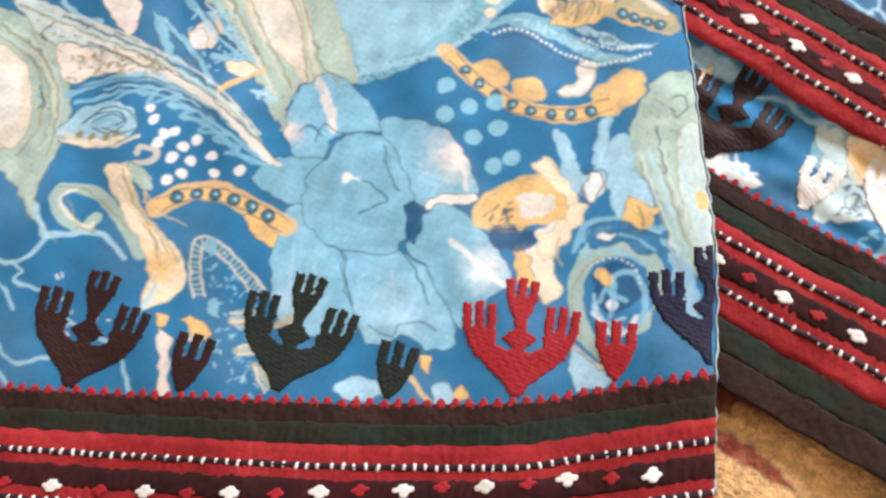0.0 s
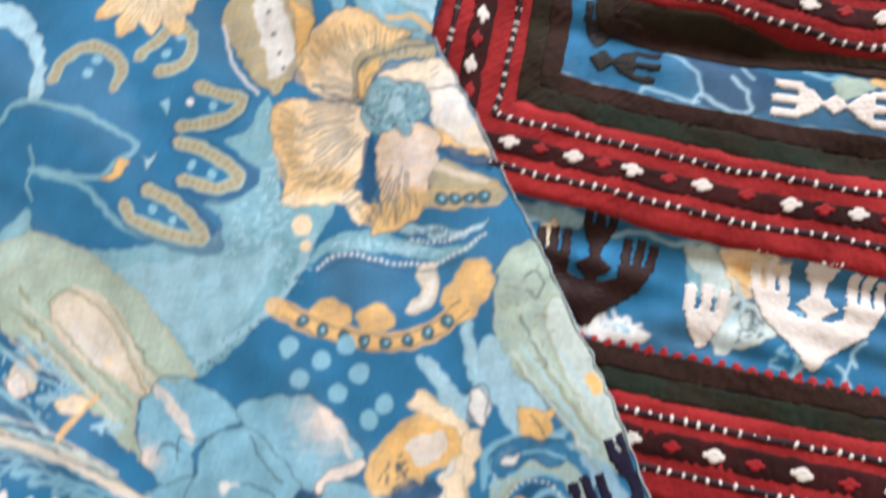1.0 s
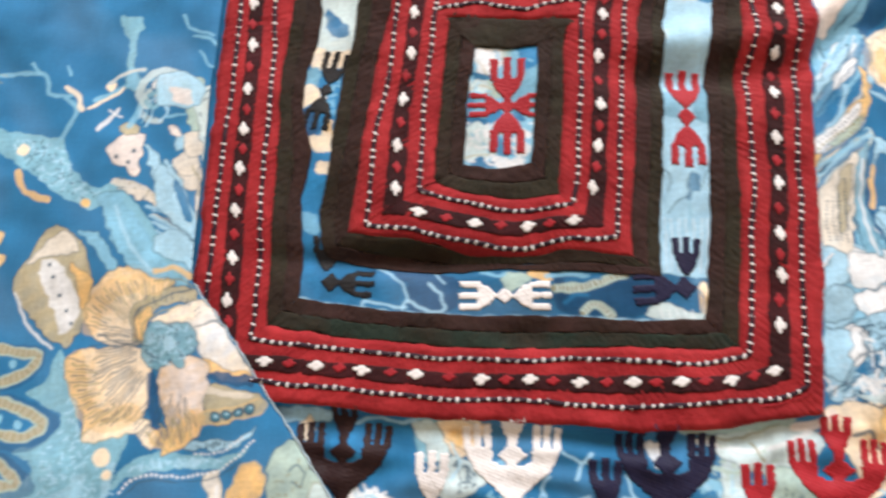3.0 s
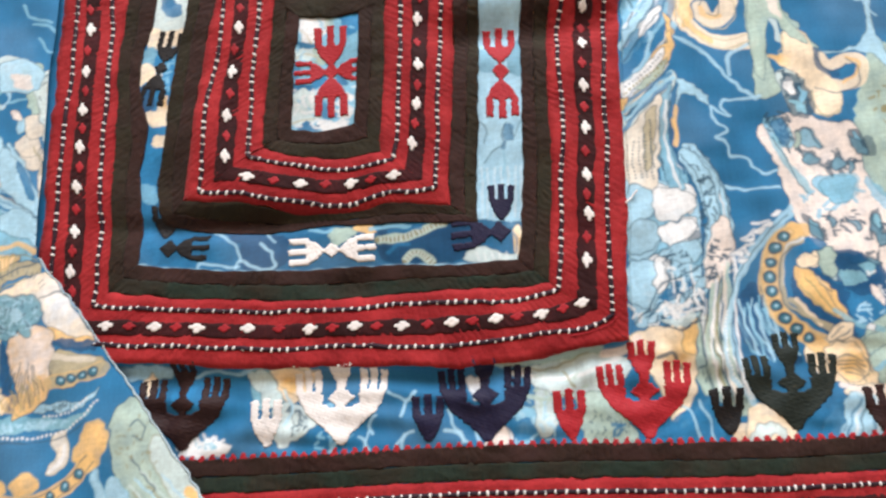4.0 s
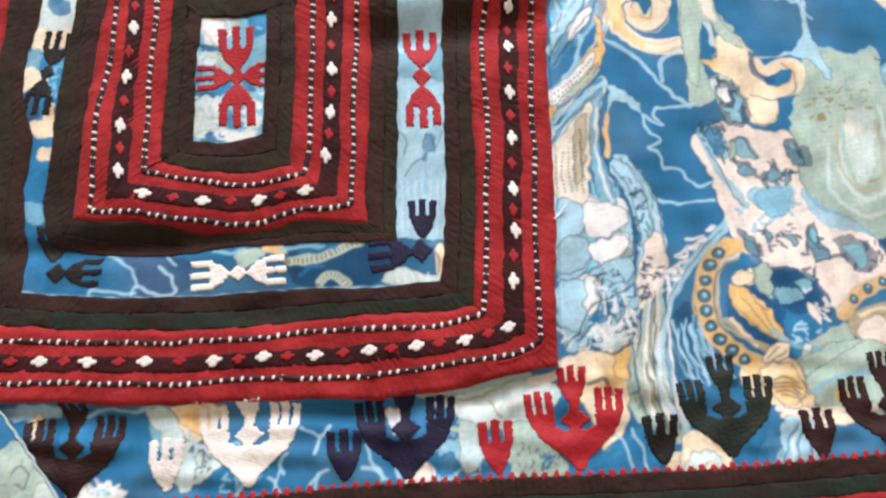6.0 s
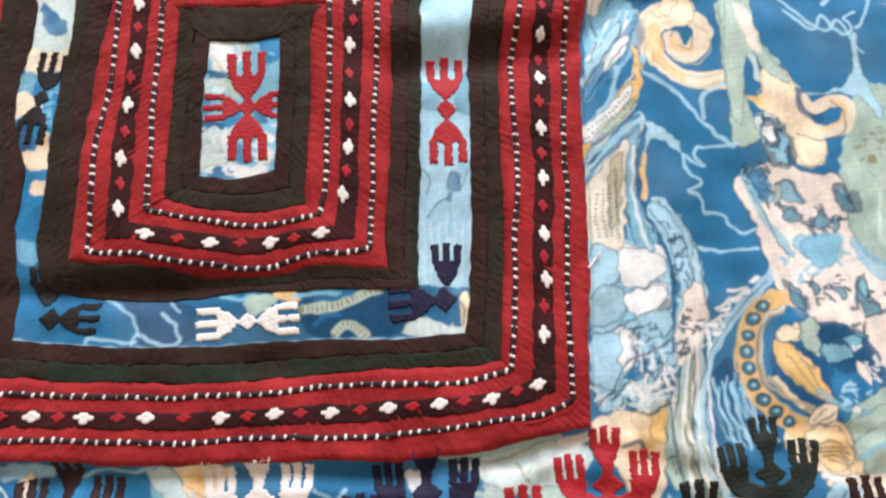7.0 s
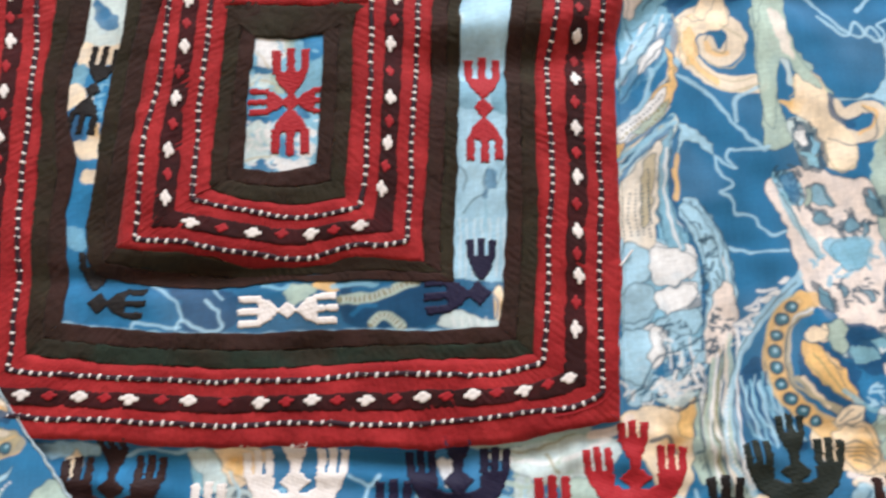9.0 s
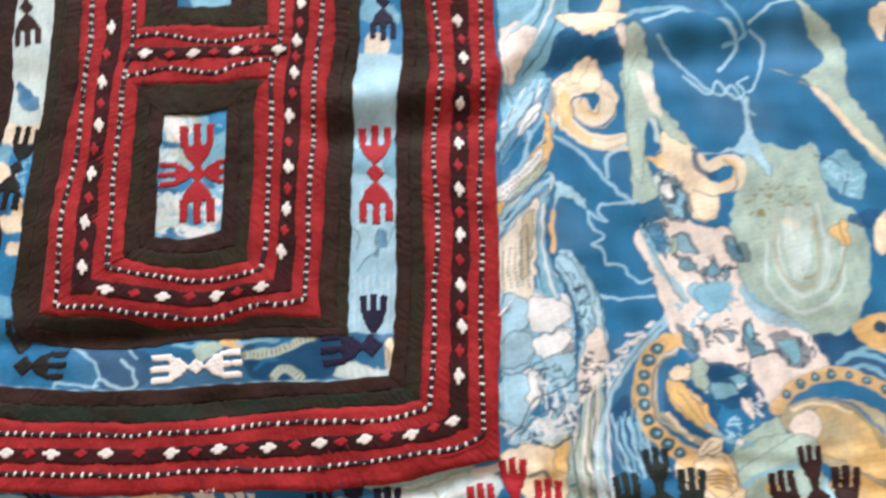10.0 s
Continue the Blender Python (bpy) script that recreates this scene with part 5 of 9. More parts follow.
upper.dots([(-175, -177), (-169, -175), (-163, -172), (-159, -169)], 1.8, OLIV)
upper.fill([(-184, -118), (-175, -118), (-157, -122), (-141, -130), (-134, -136), (-141, -138), (-159, -134), (-174, -126)], SKY, edge=INK)
upper.fill([(-173, -121), (-158, -125), (-143, -132), (-154, -131), (-167, -126)], BLUE)
upper.line([(-175, -120), (-157, -126), (-138, -135)], INK, width=0.5)
upper.fill([(-206, -124), (-192, -116), (-186, -125), (-184, -132), (-195, -130)], PINK, edge=INK)
upper.line([(-222, -134), (-210, -136), (-200, -133)], PALE, width=2)
upper.fill([(-165, -119), (-163, -110), (-159, -106), (-153, -111), (-152, -118), (-159, -119)], LINEN, edge=INK)
upper.line([(-136, -131), (-132, -123), (-127, -115)], OCHRE, width=1.6)
upper.line([(-149, -121), (-139, -118), (-132, -112)], PALE, width=2.4)
upper.specks([(-173, -105), (-161, -98), (-143, -105), (-135, -116), (-148, -118), (-165, -112)], 30, 1, PALE, seed=21)
upper.line([(-175, -106), (-162, -108), (-155, -101)], SKY, width=3)
upper.fill([(-142, -122), (-135, -116), (-128, -117), (-132, -123)], CREAM, edge=INK, edge_width=0.3)
upper.specks([(-123, -124), (-116, -122), (-114, -126), (-119, -128)], 10, 1.2, PALE, seed=22)
upper.dots([(-155, -153), (-150, -156), (-140, -156), (-142, -159), (-142, -163), (-133, -159), (-130, -154), (-134, -165), (-127, -162), (-121, -156), (-127, -168), (-130, -173), (-116, -161), (-108, -155)], 2.3, WHITE)
upper.line([(-152, -182), (-146, -176), (-139, -170), (-141, -166), (-146, -168), (-146, -171)], LINEN, width=2.4)
upper.dots([(-137, -178)], 2.6, PINK)
upper.fill([(-146, -174), (-134, -177), (-132, -181), (-144, -179)], SAGE, edge=INK, edge_width=0.3)
upper.line([(-144, -200), (-146, -206), (-156, -206), (-164, -201), (-161, -196), (-149, -192), (-133, -196), (-120, -202)], SAGE, width=4.5)
upper.line([(-144, -202), (-144, -204), (-154, -205), (-161, -201), (-159, -196)], LINEN, width=1.5)
upper.fill([(-154, -182), (-145, -178), (-132, -187), (-117, -191), (-106, -194), (-100, -201), (-101, -210), (-108, -217), (-112, -206), (-124, -198), (-140, -191)], CREAM, toward=(-112, -201, 7), glow=OCHRE, edge=TAN)
upper.line([(-108, -208), (-107, -216), (-107, -226)], PALE, width=1.6)
upper.line([(-126, -184), (-121, -174), (-110, -166), (-95, -164), (-80, -163)], OCHRE, width=8)
upper.chain([(-126, -183), (-120, -174), (-109, -167), (-95, -164), (-81, -163)], 5, OCHRE, INK, 6, 2.8, INK)
upper.fill([(-97, -168), (-88, -166), (-81, -168), (-80, -173), (-89, -172)], OCHRE, edge=INK, edge_width=0.3)
upper.ladder([(-92.2, -202.3), (-99.3, -195.5), (-104.0, -186.4), (-99.7, -183.8), (-91.2, -184.3), (-81.3, -186.8), (-72.7, -188.8)], 4.2, LINEN, SAGE, 26)
upper.specks([(-100, -186), (-77, -191), (-63, -202), (-55, -216), (-63, -222), (-77, -211), (-90, -200)], 60, 0.6, SKY, seed=23)
upper.fill([(-86, -204), (-86, -201), (-80, -205)], PALE, curve=False, edge=INK, edge_width=0.3)
upper.line([(-76, -203), (-62, -196), (-56, -188)], TAN, width=2.6)
upper.line([(-67, -210), (-58, -204)], TAN, width=2.6)
upper.line([(-58, -211), (-47, -213)], TAN, width=2.2)
upper.fill([(-97, -220), (-91, -220), (-86, -229), (-78, -237), (-82, -239), (-89, -229)], PINK, edge=INK, edge_width=0.3)
upper.fill([(-93, -213), (-88, -209), (-80, -210), (-80, -213), (-86, -213)], OCHRE, edge=INK, edge_width=0.3)
upper.fill([(-101, -217), (-97, -215), (-96, -218), (-99, -219)], OCHRE, edge=INK, edge_width=0.3)
upper.line([(-109, -232), (-100, -238), (-91, -245)], PALE, width=1.6)
upper.line([(-133, -237), (-123, -236), (-110, -234)], PALE, width=1.6)
upper.line([(-144, -257), (-136, -259), (-131, -257), (-124, -250)], PALE, width=1.3)
upper.line([(-161, -240), (-154, -240), (-147, -244)], PALE, width=1.5)
upper.line([(-137, -265), (-130, -267)], PALE, width=1.5)
upper.fill([(-31, -201), (-27, -195), (-20, -192), (-13, -193), (-19, -200), (-26, -203)], PALE, edge=INK, edge_width=0.3)
upper.fill([(-10, -175), (-7, -174), (-5, -179), (-8, -179)], OCHRE, edge=INK, edge_width=0.3)
upper.line([(-9, -184), (-4, -186), (-0, -187)], OCHRE, width=2)
upper.fill([(6, -179), (8, -176), (11, -180), (7, -183)], OCHRE, edge=INK, edge_width=0.3)
upper.fill([(-0, -182), (3, -178), (8, -183), (2, -187)], PALE, edge=INK, edge_width=0.3)
# dress, right of the panel
lower.fill([(363, 100), (368, 115), (377, 122), (393, 117), (404, 119), (405, 105), (408, 91), (417, 84), (420, 65), (415, 44), (405, 29), (388, 27), (374, 33), (363, 47), (358, 62), (357, 81)], SAGE, edge=AQUA)
lower.line([(379, 74), (377, 55), (386, 46), (398, 53), (402, 72)], MIST, width=2)
lower.line([(374, 74), (371, 50), (385, 38), (404, 48), (408, 69)], MIST, width=1.6)
lower.line([(385, 84), (383, 60), (388, 54), (395, 59), (398, 81)], OLIV, width=0.8)
lower.specks([(368, 97), (391, 106), (400, 94), (388, 84), (371, 80)], 30, 0.9, OLIV, seed=30)
lower.specks([(382, 82), (392, 81), (389, 76)], 4, 2, OCHRE, seed=31)
lower.dots([(373, 87)], 2, OLIV)
lower.fill([(311, 78), (319, 85), (334, 87), (347, 81), (357, 79), (358, 62), (364, 45), (377, 36), (388, 27), (395, 12), (380, 10), (373, 3), (366, -4), (359, 3), (348, 15), (334, 18), (324, 29), (320, 44), (317, 60)], PINK, edge=INK)
lower.fill([(314, 85), (324, 84), (328, 77), (327, 70), (318, 73)], SKY, edge=INK, edge_width=0.3)
lower.specks([(314, 86), (327, 87), (328, 77), (332, 69), (320, 72)], 26, 1.2, INK, seed=32)
lower.fill([(330, 76), (336, 79), (342, 69), (332, 72)], SKY, edge=INK)
lower.fill([(334, 54), (342, 56), (351, 53), (348, 45), (338, 45)], SKY, edge=INK, edge_width=0.3)
lower.fill([(331, 69), (338, 68), (338, 63), (332, 63)], INK, alpha=0.85)
lower.fill([(332, 68), (336, 67), (336, 64), (333, 64)], AQUA, edge=INK, edge_width=0.3)
lower.specks([(341, 66), (351, 65), (350, 58), (342, 57)], 12, 1.5, INK, seed=33)
lower.fill([(353, 76), (358, 76), (361, 67), (358, 65), (353, 71)], INK, alpha=0.8)
lower.fill([(355, 75), (357, 74), (359, 69), (356, 70)], SKY, edge=INK, edge_width=0.3)
lower.fill([(326, 36), (331, 34), (336, 24), (332, 25), (328, 30)], INK, alpha=0.8)
lower.fill([(328, 34), (331, 32), (334, 26), (331, 27)], AQUA, edge=INK, edge_width=0.3)
lower.specks([(335, 36), (349, 38), (353, 31), (338, 31)], 14, 1, INK, seed=34)
lower.fill([(356, 35), (361, 37), (361, 30), (365, 23), (358, 21), (356, 28)], INK, alpha=0.8)
lower.fill([(357, 33), (360, 34), (360, 27), (358, 25)], AQUA, edge=INK, edge_width=0.3)
lower.specks([(351, 16), (358, 15), (356, 10), (350, 12)], 10, 1.1, INK, seed=35)
lower.line([(318, 74), (321, 64), (329, 54), (331, 49)], AQUA, width=4)
lower.line([(317, 75), (323, 63), (328, 51), (333, 46)], INK, width=0.6)
# cream figure and small curl
lower.fill([(314, 163), (328, 162), (328, 151), (335, 137), (341, 128), (347, 120), (339, 118), (333, 129), (328, 143), (320, 146), (319, 129), (323, 108), (324, 97), (313, 95), (313, 114), (316, 135)], SAGE, edge=INK)
lower.line([(324, 157), (325, 148), (322, 143), (321, 150)], WHITE, width=2.2)
lower.line([(324, 143), (328, 133), (328, 126)], MIST, width=3)
lower.fill([(321, 117), (329, 118), (330, 129), (336, 134), (342, 126), (348, 111), (354, 97), (351, 87), (344, 85), (339, 91), (336, 103), (329, 110)], CREAM, toward=(324, 117, 7), glow=OCHRE, edge=TAN)
lower.line([(347, 116), (351, 111), (359, 114), (365, 112), (364, 103), (356, 100), (348, 103)], CREAM, width=5.5)
lower.line([(359, 114), (364, 111), (362, 105), (356, 102)], OCHRE, width=1.5)
lower.line([(345, 120), (346, 111), (353, 106)], DEEP, width=3)
lower.fill([(324, 109), (336, 107), (338, 91), (330, 87), (325, 97)], MIST, edge=INK, edge_width=0.3)
lower.specks([(325, 109), (336, 107), (338, 90), (331, 88), (326, 99)], 40, 1.2, INK, seed=36)
lower.dots([(330, 104)], 2.4, WHITE)
# large curl
lower.line([(293, 147), (295, 141), (302, 141), (307, 149), (303, 157), (294, 162), (285, 158), (280, 147), (285, 137), (296, 128), (313, 125)], CREAM, width=8.5)
lower.line([(303, 157), (294, 162), (285, 158), (280, 147), (285, 137), (295, 128)], OCHRE, width=3.5, alpha=0.8)
lower.line([(293, 147), (295, 142), (302, 142)], OCHRE, width=3, alpha=0.7)
lower.line([(294, 164), (288, 158), (282, 156)], CREAM, width=6)
lower.line([(278, 131), (289, 123), (300, 108), (311, 96), (314, 96)], PALE, width=1.8)
lower.line([(302, 109), (302, 118), (308, 122), (313, 124)], PALE, width=1.8)
lower.line([(314, 96), (306, 95), (297, 95), (295, 91), (299, 87), (295, 88), (291, 92)], PALE, width=1.3)
lower.fill([(275, 109), (281, 107), (287, 102), (290, 94), (287, 95), (283, 100), (278, 100), (274, 93), (276, 104)], PALE, edge=INK, edge_width=0.3)
lower.line([(290, 93), (291, 85), (296, 80), (293, 77), (291, 76), (296, 72), (296, 67), (304, 65), (306, 61), (311, 57), (317, 58)], PALE, width=1.3)
lower.line([(290, 52), (300, 50), (309, 50), (317, 50)], PALE, width=1.2)
lower.line([(274, 94), (273, 87), (273, 79)], OCHRE, width=1.8)
lower.line([(346, 160), (351, 153), (357, 148), (361, 155), (365, 148), (369, 144), (374, 148), (371, 153), (377, 156)], PALE, width=1.3)
lower.fill([(372, 144), (375, 143), (375, 130), (381, 110), (380, 104), (372, 115), (365, 117), (346, 118), (363, 120), (370, 127)], PALE, edge=INK, edge_width=0.3)
lower.line([(335, 181), (347, 165), (354, 153), (362, 147), (368, 152), (372, 141), (377, 136)], PALE, width=1.3)
lower.line([(328, 188), (348, 194), (362, 190), (372, 182), (374, 172), (364, 161)], PALE, width=2)
lower.line([(381, 184), (394, 193), (406, 195)], PALE, width=1.6)
lower.line([(381, 181), (388, 174), (385, 163), (379, 151), (376, 148)], PALE, width=1.3)
lower.fill([(405, 195), (413, 188), (428, 175), (428, 159), (426, 148), (432, 132), (439, 117), (437, 103), (424, 123), (416, 139), (407, 152), (386, 161), (402, 155), (418, 165), (411, 176)], SAGE, edge=INK, edge_width=0.3)
lower.line([(409, 149), (418, 136), (427, 121), (438, 109)], CREAM, width=3.5)
lower.line([(402, 152), (412, 149)], OLIV, width=1.2)
lower.fill([(442, 186), (454, 192), (450, 173)], CREAM, edge=INK, edge_width=0.3)
lower.fill([(405, 108), (418, 116), (426, 104), (421, 90), (409, 97)], AQUA, edge=INK, edge_width=0.3)
lower.line([(403, 114), (414, 110), (418, 102), (413, 93)], INK, width=0.8)
lower.specks([(408, 111), (421, 107), (422, 93), (411, 96)], 20, 1.1, PALE, seed=37)
lower.fill([(413, 82), (428, 85), (425, 76), (416, 77)], DEEP)
lower.fill([(404, 77), (411, 80), (412, 71), (409, 68), (404, 73)], OCHRE, edge=INK, edge_width=0.3)
lower.fill([(424, 76), (433, 84), (429, 65), (423, 65)], CREAM, edge=INK, edge_width=0.3)
# feathered left edge, beside the panel
lower.fill([(258, 165), (279, 165), (274, 148), (266, 135), (258, 124), (251, 119), (253, 141)], SKY, edge=INK, edge_width=0.3)
lower.line([(253, 133), (262, 146), (270, 159), (274, 173)], PALE, width=2)
lower.line([(254, 138), (261, 149), (268, 162)], WHITE, width=1.6)
lower.line([(254, 135), (264, 147), (272, 165)], INK, width=0.7)
lower.line([(255, 124), (264, 138), (271, 151)], INK, width=0.7)
lower.line([(257, 160), (260, 149), (256, 141)], INK, width=0.8)
lower.line([(274, 159), (270, 143), (262, 130)], BLUE, width=2.4)
lower.line([(251, 107), (263, 116), (273, 129), (278, 138)], PALE, width=2.6)
lower.line([(263, 115), (271, 122), (276, 134)], OCHRE, width=3.6)
lower.line([(248, 95), (258, 102), (265, 109)], OCHRE, width=3)
lower.line([(250, 104), (260, 110), (267, 115)], PINK, width=3)
lower.specks([(251, 105), (263, 117), (275, 134), (275, 124), (262, 107), (251, 100)], 60, 0.6, INK, seed=38)
lower.fill([(248, 88), (259, 99), (274, 113), (275, 106), (268, 95), (258, 88), (251, 63), (245, 61)], MIST, edge=INK, edge_width=0.3)
lower.line([(249, 89), (261, 100), (274, 112)], SKY, width=1.8)
lower.line([(251, 92), (264, 104), (275, 116)], BLUE, width=1.4)
lower.line([(253, 63), (256, 78), (262, 93), (269, 105)], TAN, width=4)
lower.line([(261, 55), (260, 70), (262, 85), (265, 95)], WHITE, width=2.4)
lower.line([(259, 55), (258, 73), (260, 88), (268, 104)], INK, width=0.7)
lower.line([(249, 68), (253, 83), (258, 90)], LINEN, width=3)
lower.specks([(249, 78), (258, 88), (265, 90), (262, 60), (255, 65)], 50, 0.5, INK, seed=39)
lower.line([(265, 55), (264, 72), (267, 90), (272, 103)], SKY, width=2.4)
lower.line([(271, 54), (268, 64), (268, 80), (271, 97)], INK, width=1.6)
lower.fill([(270, 74), (272, 67), (276, 57), (276, 49), (272, 54)], SKY, edge=INK, edge_width=0.3)
lower.line([(268, 75), (270, 67), (273, 62)], WHITE, width=1)
# pale flower and leaf below
lower.fill([(245, 60), (255, 61), (266, 55), (278, 49), (278, 30), (274, 2), (271, -9), (256, -11), (244, -10), (243, 13), (244, 37)], PALE, edge=INK, edge_width=0.3)
lower.fill([(256, 60), (264, 55), (277, 53), (275, 40), (264, 38), (255, 41), (258, 48)], WHITE, edge=INK, edge_width=0.3)
lower.fill([(245, 51), (251, 54), (256, 43), (264, 38), (262, 30), (260, 23), (252, 21), (244, 25)], SKY, edge=INK)
lower.fill([(262, 40), (271, 42), (276, 35), (274, 25), (265, 25)], SKY, edge=INK)
lower.fill([(263, 31), (270, 38), (277, 37), (276, 28), (267, 25)], WHITE, edge=INK)
lower.fill([(271, 31), (277, 31), (276, 26), (271, 27)], INK, alpha=0.7)
lower.fill([(265, 22), (276, 24), (275, 14), (267, 18)], SKY, edge=INK, edge_width=0.3)
lower.fill([(253, 19), (260, 21), (262, 14), (256, 3), (249, -1), (253, 10)], WHITE, edge=INK)
lower.line([(246, 25), (251, 15), (250, 1)], INK, width=0.7)
lower.line([(263, 19), (260, 7), (251, -4), (245, -8)], INK, width=0.7)
lower.specks([(264, 12), (273, 11), (272, -5), (257, -8), (253, -4)], 40, 0.7, INK, seed=40)
lower.specks([(253, 3), (272, 7), (272, -9), (250, -10)], 30, 1.6, BLUE, seed=41)
lower.specks([(243, 15), (273, 11), (272, -9), (245, -10)], 40, 1.2, WHITE, seed=42)
lower.fill([(275, 74), (282, 72), (290, 56), (293, 39), (292, 23), (286, 12), (279, 5), (275, -0), (277, 20), (282, 39), (279, 55)], PALE, edge=INK)
lower.line([(278, 73), (285, 56), (287, 39), (284, 20), (276, 4)], INK, width=0.7)
lower.line([(280, 71), (288, 54), (290, 34), (286, 18)], INK, width=0.6)
lower.fill([(284, 30), (290, 32), (288, 17), (282, 13)], PINK, edge=INK, edge_width=0.3)
lower.specks([(282, 49), (288, 46), (290, 29), (284, 13), (278, 11)], 40, 0.8, INK, seed=43)
lower.line([(280, 42), (277, 20), (275, -0)], DEEP, width=1.2, alpha=0.7)
lower.line([(321, 40), (306, 27), (296, 15), (289, 1), (286, -15), (286, -28), (291, -46)], PALE, width=2.6)
lower.line([(302, 33), (309, 34)], WHITE, width=1.5)
lower.line([(296, 26), (303, 30)], WHITE, width=1.5)
lower.line([(293, 20), (298, 23)], WHITE, width=1.5)
lower.specks([(288, 10), (294, 20), (309, 33), (304, 28), (292, 10)], 26, 1.1, WHITE, seed=44)
lower.fill([(292, 1), (301, 5), (303, -11), (311, -23), (316, -32), (303, -29), (292, -22), (288, -12)], DEEP)
lower.line([(296, -5), (297, -18), (304, -27)], SKY, width=1.4)
lower.line([(300, -4), (302, -13), (307, -21)], PALE, width=1.3)
lower.line([(290, -10), (294, -24), (303, -30)], SKY, width=1.6)
lower.fill([(324, 26), (334, 22), (328, 13), (322, 4), (316, -3), (316, 11)], BLUE*1.1)
lower.chain([(325, 29), (313, 26), (307, 14), (305, 3), (308, -9), (318, -18), (328, -23)], 6.5, OCHRE, INK, 9, 2.6, TAN)
lower.line([(324, 25), (315, 20), (312, 4)], WHITE, width=1.2)
lower.fill([(317, 9), (323, 11), (332, 6), (340, -2), (341, -20), (330, -19), (319, -12), (315, -3)], DEEP)
lower.line([(314, -3), (322, -12), (330, -17)], TAN, width=2.4)
lower.line([(316, -3), (326, -15)], CREAM, width=1.8)
lower.fill([(321, 9), (328, 7), (334, -1), (338, -14), (329, -8), (323, -1)], OCHRE, toward=(326, 4, 4), glow=CREAM, edge=INK, edge_width=0.3)
lower.rays((321, 9), 4, 16, -85, -35, 7, INK, width=0.6, seed=5)
lower.fill([(321, 14), (329, 18), (330, 13), (326, 10)], CREAM, edge=INK)
lower.fill([(330, 18), (338, 17), (343, 10), (340, 4), (333, 7)], MIST, edge=INK)
lower.fill([(338, 18), (350, 15), (360, 4), (360, -5), (349, -2), (339, 5)], DEEP)
lower.fill([(341, 10), (352, 12), (352, 6), (343, 4)], AQUA, edge=INK)
lower.specks([(349, 9), (360, 2), (357, -12), (351, -5)], 24, 0.9, WHITE, seed=45)
lower.fill([(340, -2), (360, -8), (358, -17), (346, -23), (340, -18)], BLUE*1.15)
lower.specks([(344, -7), (355, -10), (351, -18), (342, -16)], 14, 1.2, PALE, seed=46)
lower.fill([(340, -23), (358, -17), (352, -52), (347, -43), (341, -38)], SAGE, edge=INK, edge_width=0.3)
lower.line([(344, -34), (356, -30)], SKY, width=1.8)
lower.fill([(327, -25), (335, -17), (339, -20), (340, -31), (343, -38), (336, -41), (330, -35)], CREAM, toward=(337, -35, 8), glow=OCHRE, edge=INK)
lower.rays((332, -22), 2, 14, -110, -10, 10, INK, width=0.6, seed=6)
lower.fill([(340, -40), (348, -42), (352, -50), (349, -56), (341, -49)], LINEN, edge=INK, edge_width=0.3)
lower.fill([(240, -17), (249, -13), (261, -12), (269, -11), (269, -25), (268, -38), (264, -48), (256, -54), (251, -39), (245, -28)], CREAM, toward=(263, -24, 7), glow=OCHRE, edge=TAN)
lower.fill([(266, -11), (272, -10), (271, -18), (267, -26), (263, -21)], OCHRE, edge=INK, edge_width=0.3)
lower.line([(252, -26), (259, -25), (262, -31)], INK, width=1.6)
lower.fill([(273, -9), (280, -12), (282, -26), (289, -44), (293, -52), (277, -51), (269, -38), (270, -23)], SAGE, edge=INK, edge_width=0.3)
lower.specks([(273, -9), (280, -14), (289, -44), (279, -49), (271, -36)], 80, 0.6, INK, seed=47)
lower.line([(280, 2), (282, -12), (284, -28), (291, -46)], WHITE, width=1.6)
lower.line([(285, 6), (281, -8), (283, -21)], SAGE, width=2.4)
lower.line([(287, 8), (282, -8), (284, -26)], INK, width=0.6)
# strip below the panel
lower.fill([(186, -29), (201, -26), (228, -23), (240, -27), (234, -38), (223, -44), (212, -42), (200, -38), (193, -33)], MIST, edge=INK, edge_width=0.3)
lower.line([(181, -25), (201, -24), (226, -21)], SAGE, width=4)
lower.line([(188, -30), (212, -33), (235, -25)], WHITE, width=2)
lower.line([(210, -30), (214, -37)], OLIV, width=1.2)
lower.fill([(214, -42), (226, -40), (235, -50), (240, -62), (226, -66), (217, -61)], SAGE, edge=INK, edge_width=0.3)
lower.specks([(221, -47), (235, -50), (238, -62), (221, -61)], 30, 0.5, INK, seed=48)
lower.fill([(187, -47), (194, -45), (199, -51), (193, -60), (187, -59)], SKY, edge=INK, edge_width=0.3)
lower.line([(191, -50), (188, -58)], PALE, width=1.4)
lower.fill([(174, -62), (182, -53), (185, -61)], WHITE, edge=INK, edge_width=0.3)
lower.fill([(197, -38), (204, -41), (204, -55), (196, -57)], MIST, edge=INK, edge_width=0.3)
lower.line([(201, -41), (199, -50)], PALE, width=1.6)
lower.fill([(252, -66), (258, -54), (272, -44), (281, -47), (276, -65)], BLUE)
lower.line([(260, -56), (272, -46), (276, -56)], SKY, width=2)
lower.fill([(281, -61), (290, -54), (304, -55), (309, -65), (292, -68)], CREAM, edge=INK, edge_width=0.3)
lower.line([(288, -65), (296, -59), (303, -62)], PALE, width=3)
lower.fill([(324, -50), (334, -48), (341, -60), (335, -67), (323, -66)], PALE, edge=INK, edge_width=0.3)
lower.fill([(323, -49), (331, -48), (327, -61), (319, -63)], BLUE)
lower.fill([(330, -45), (345, -41), (361, -44), (360, -50), (344, -49)], CREAM, edge=INK, edge_width=0.3)
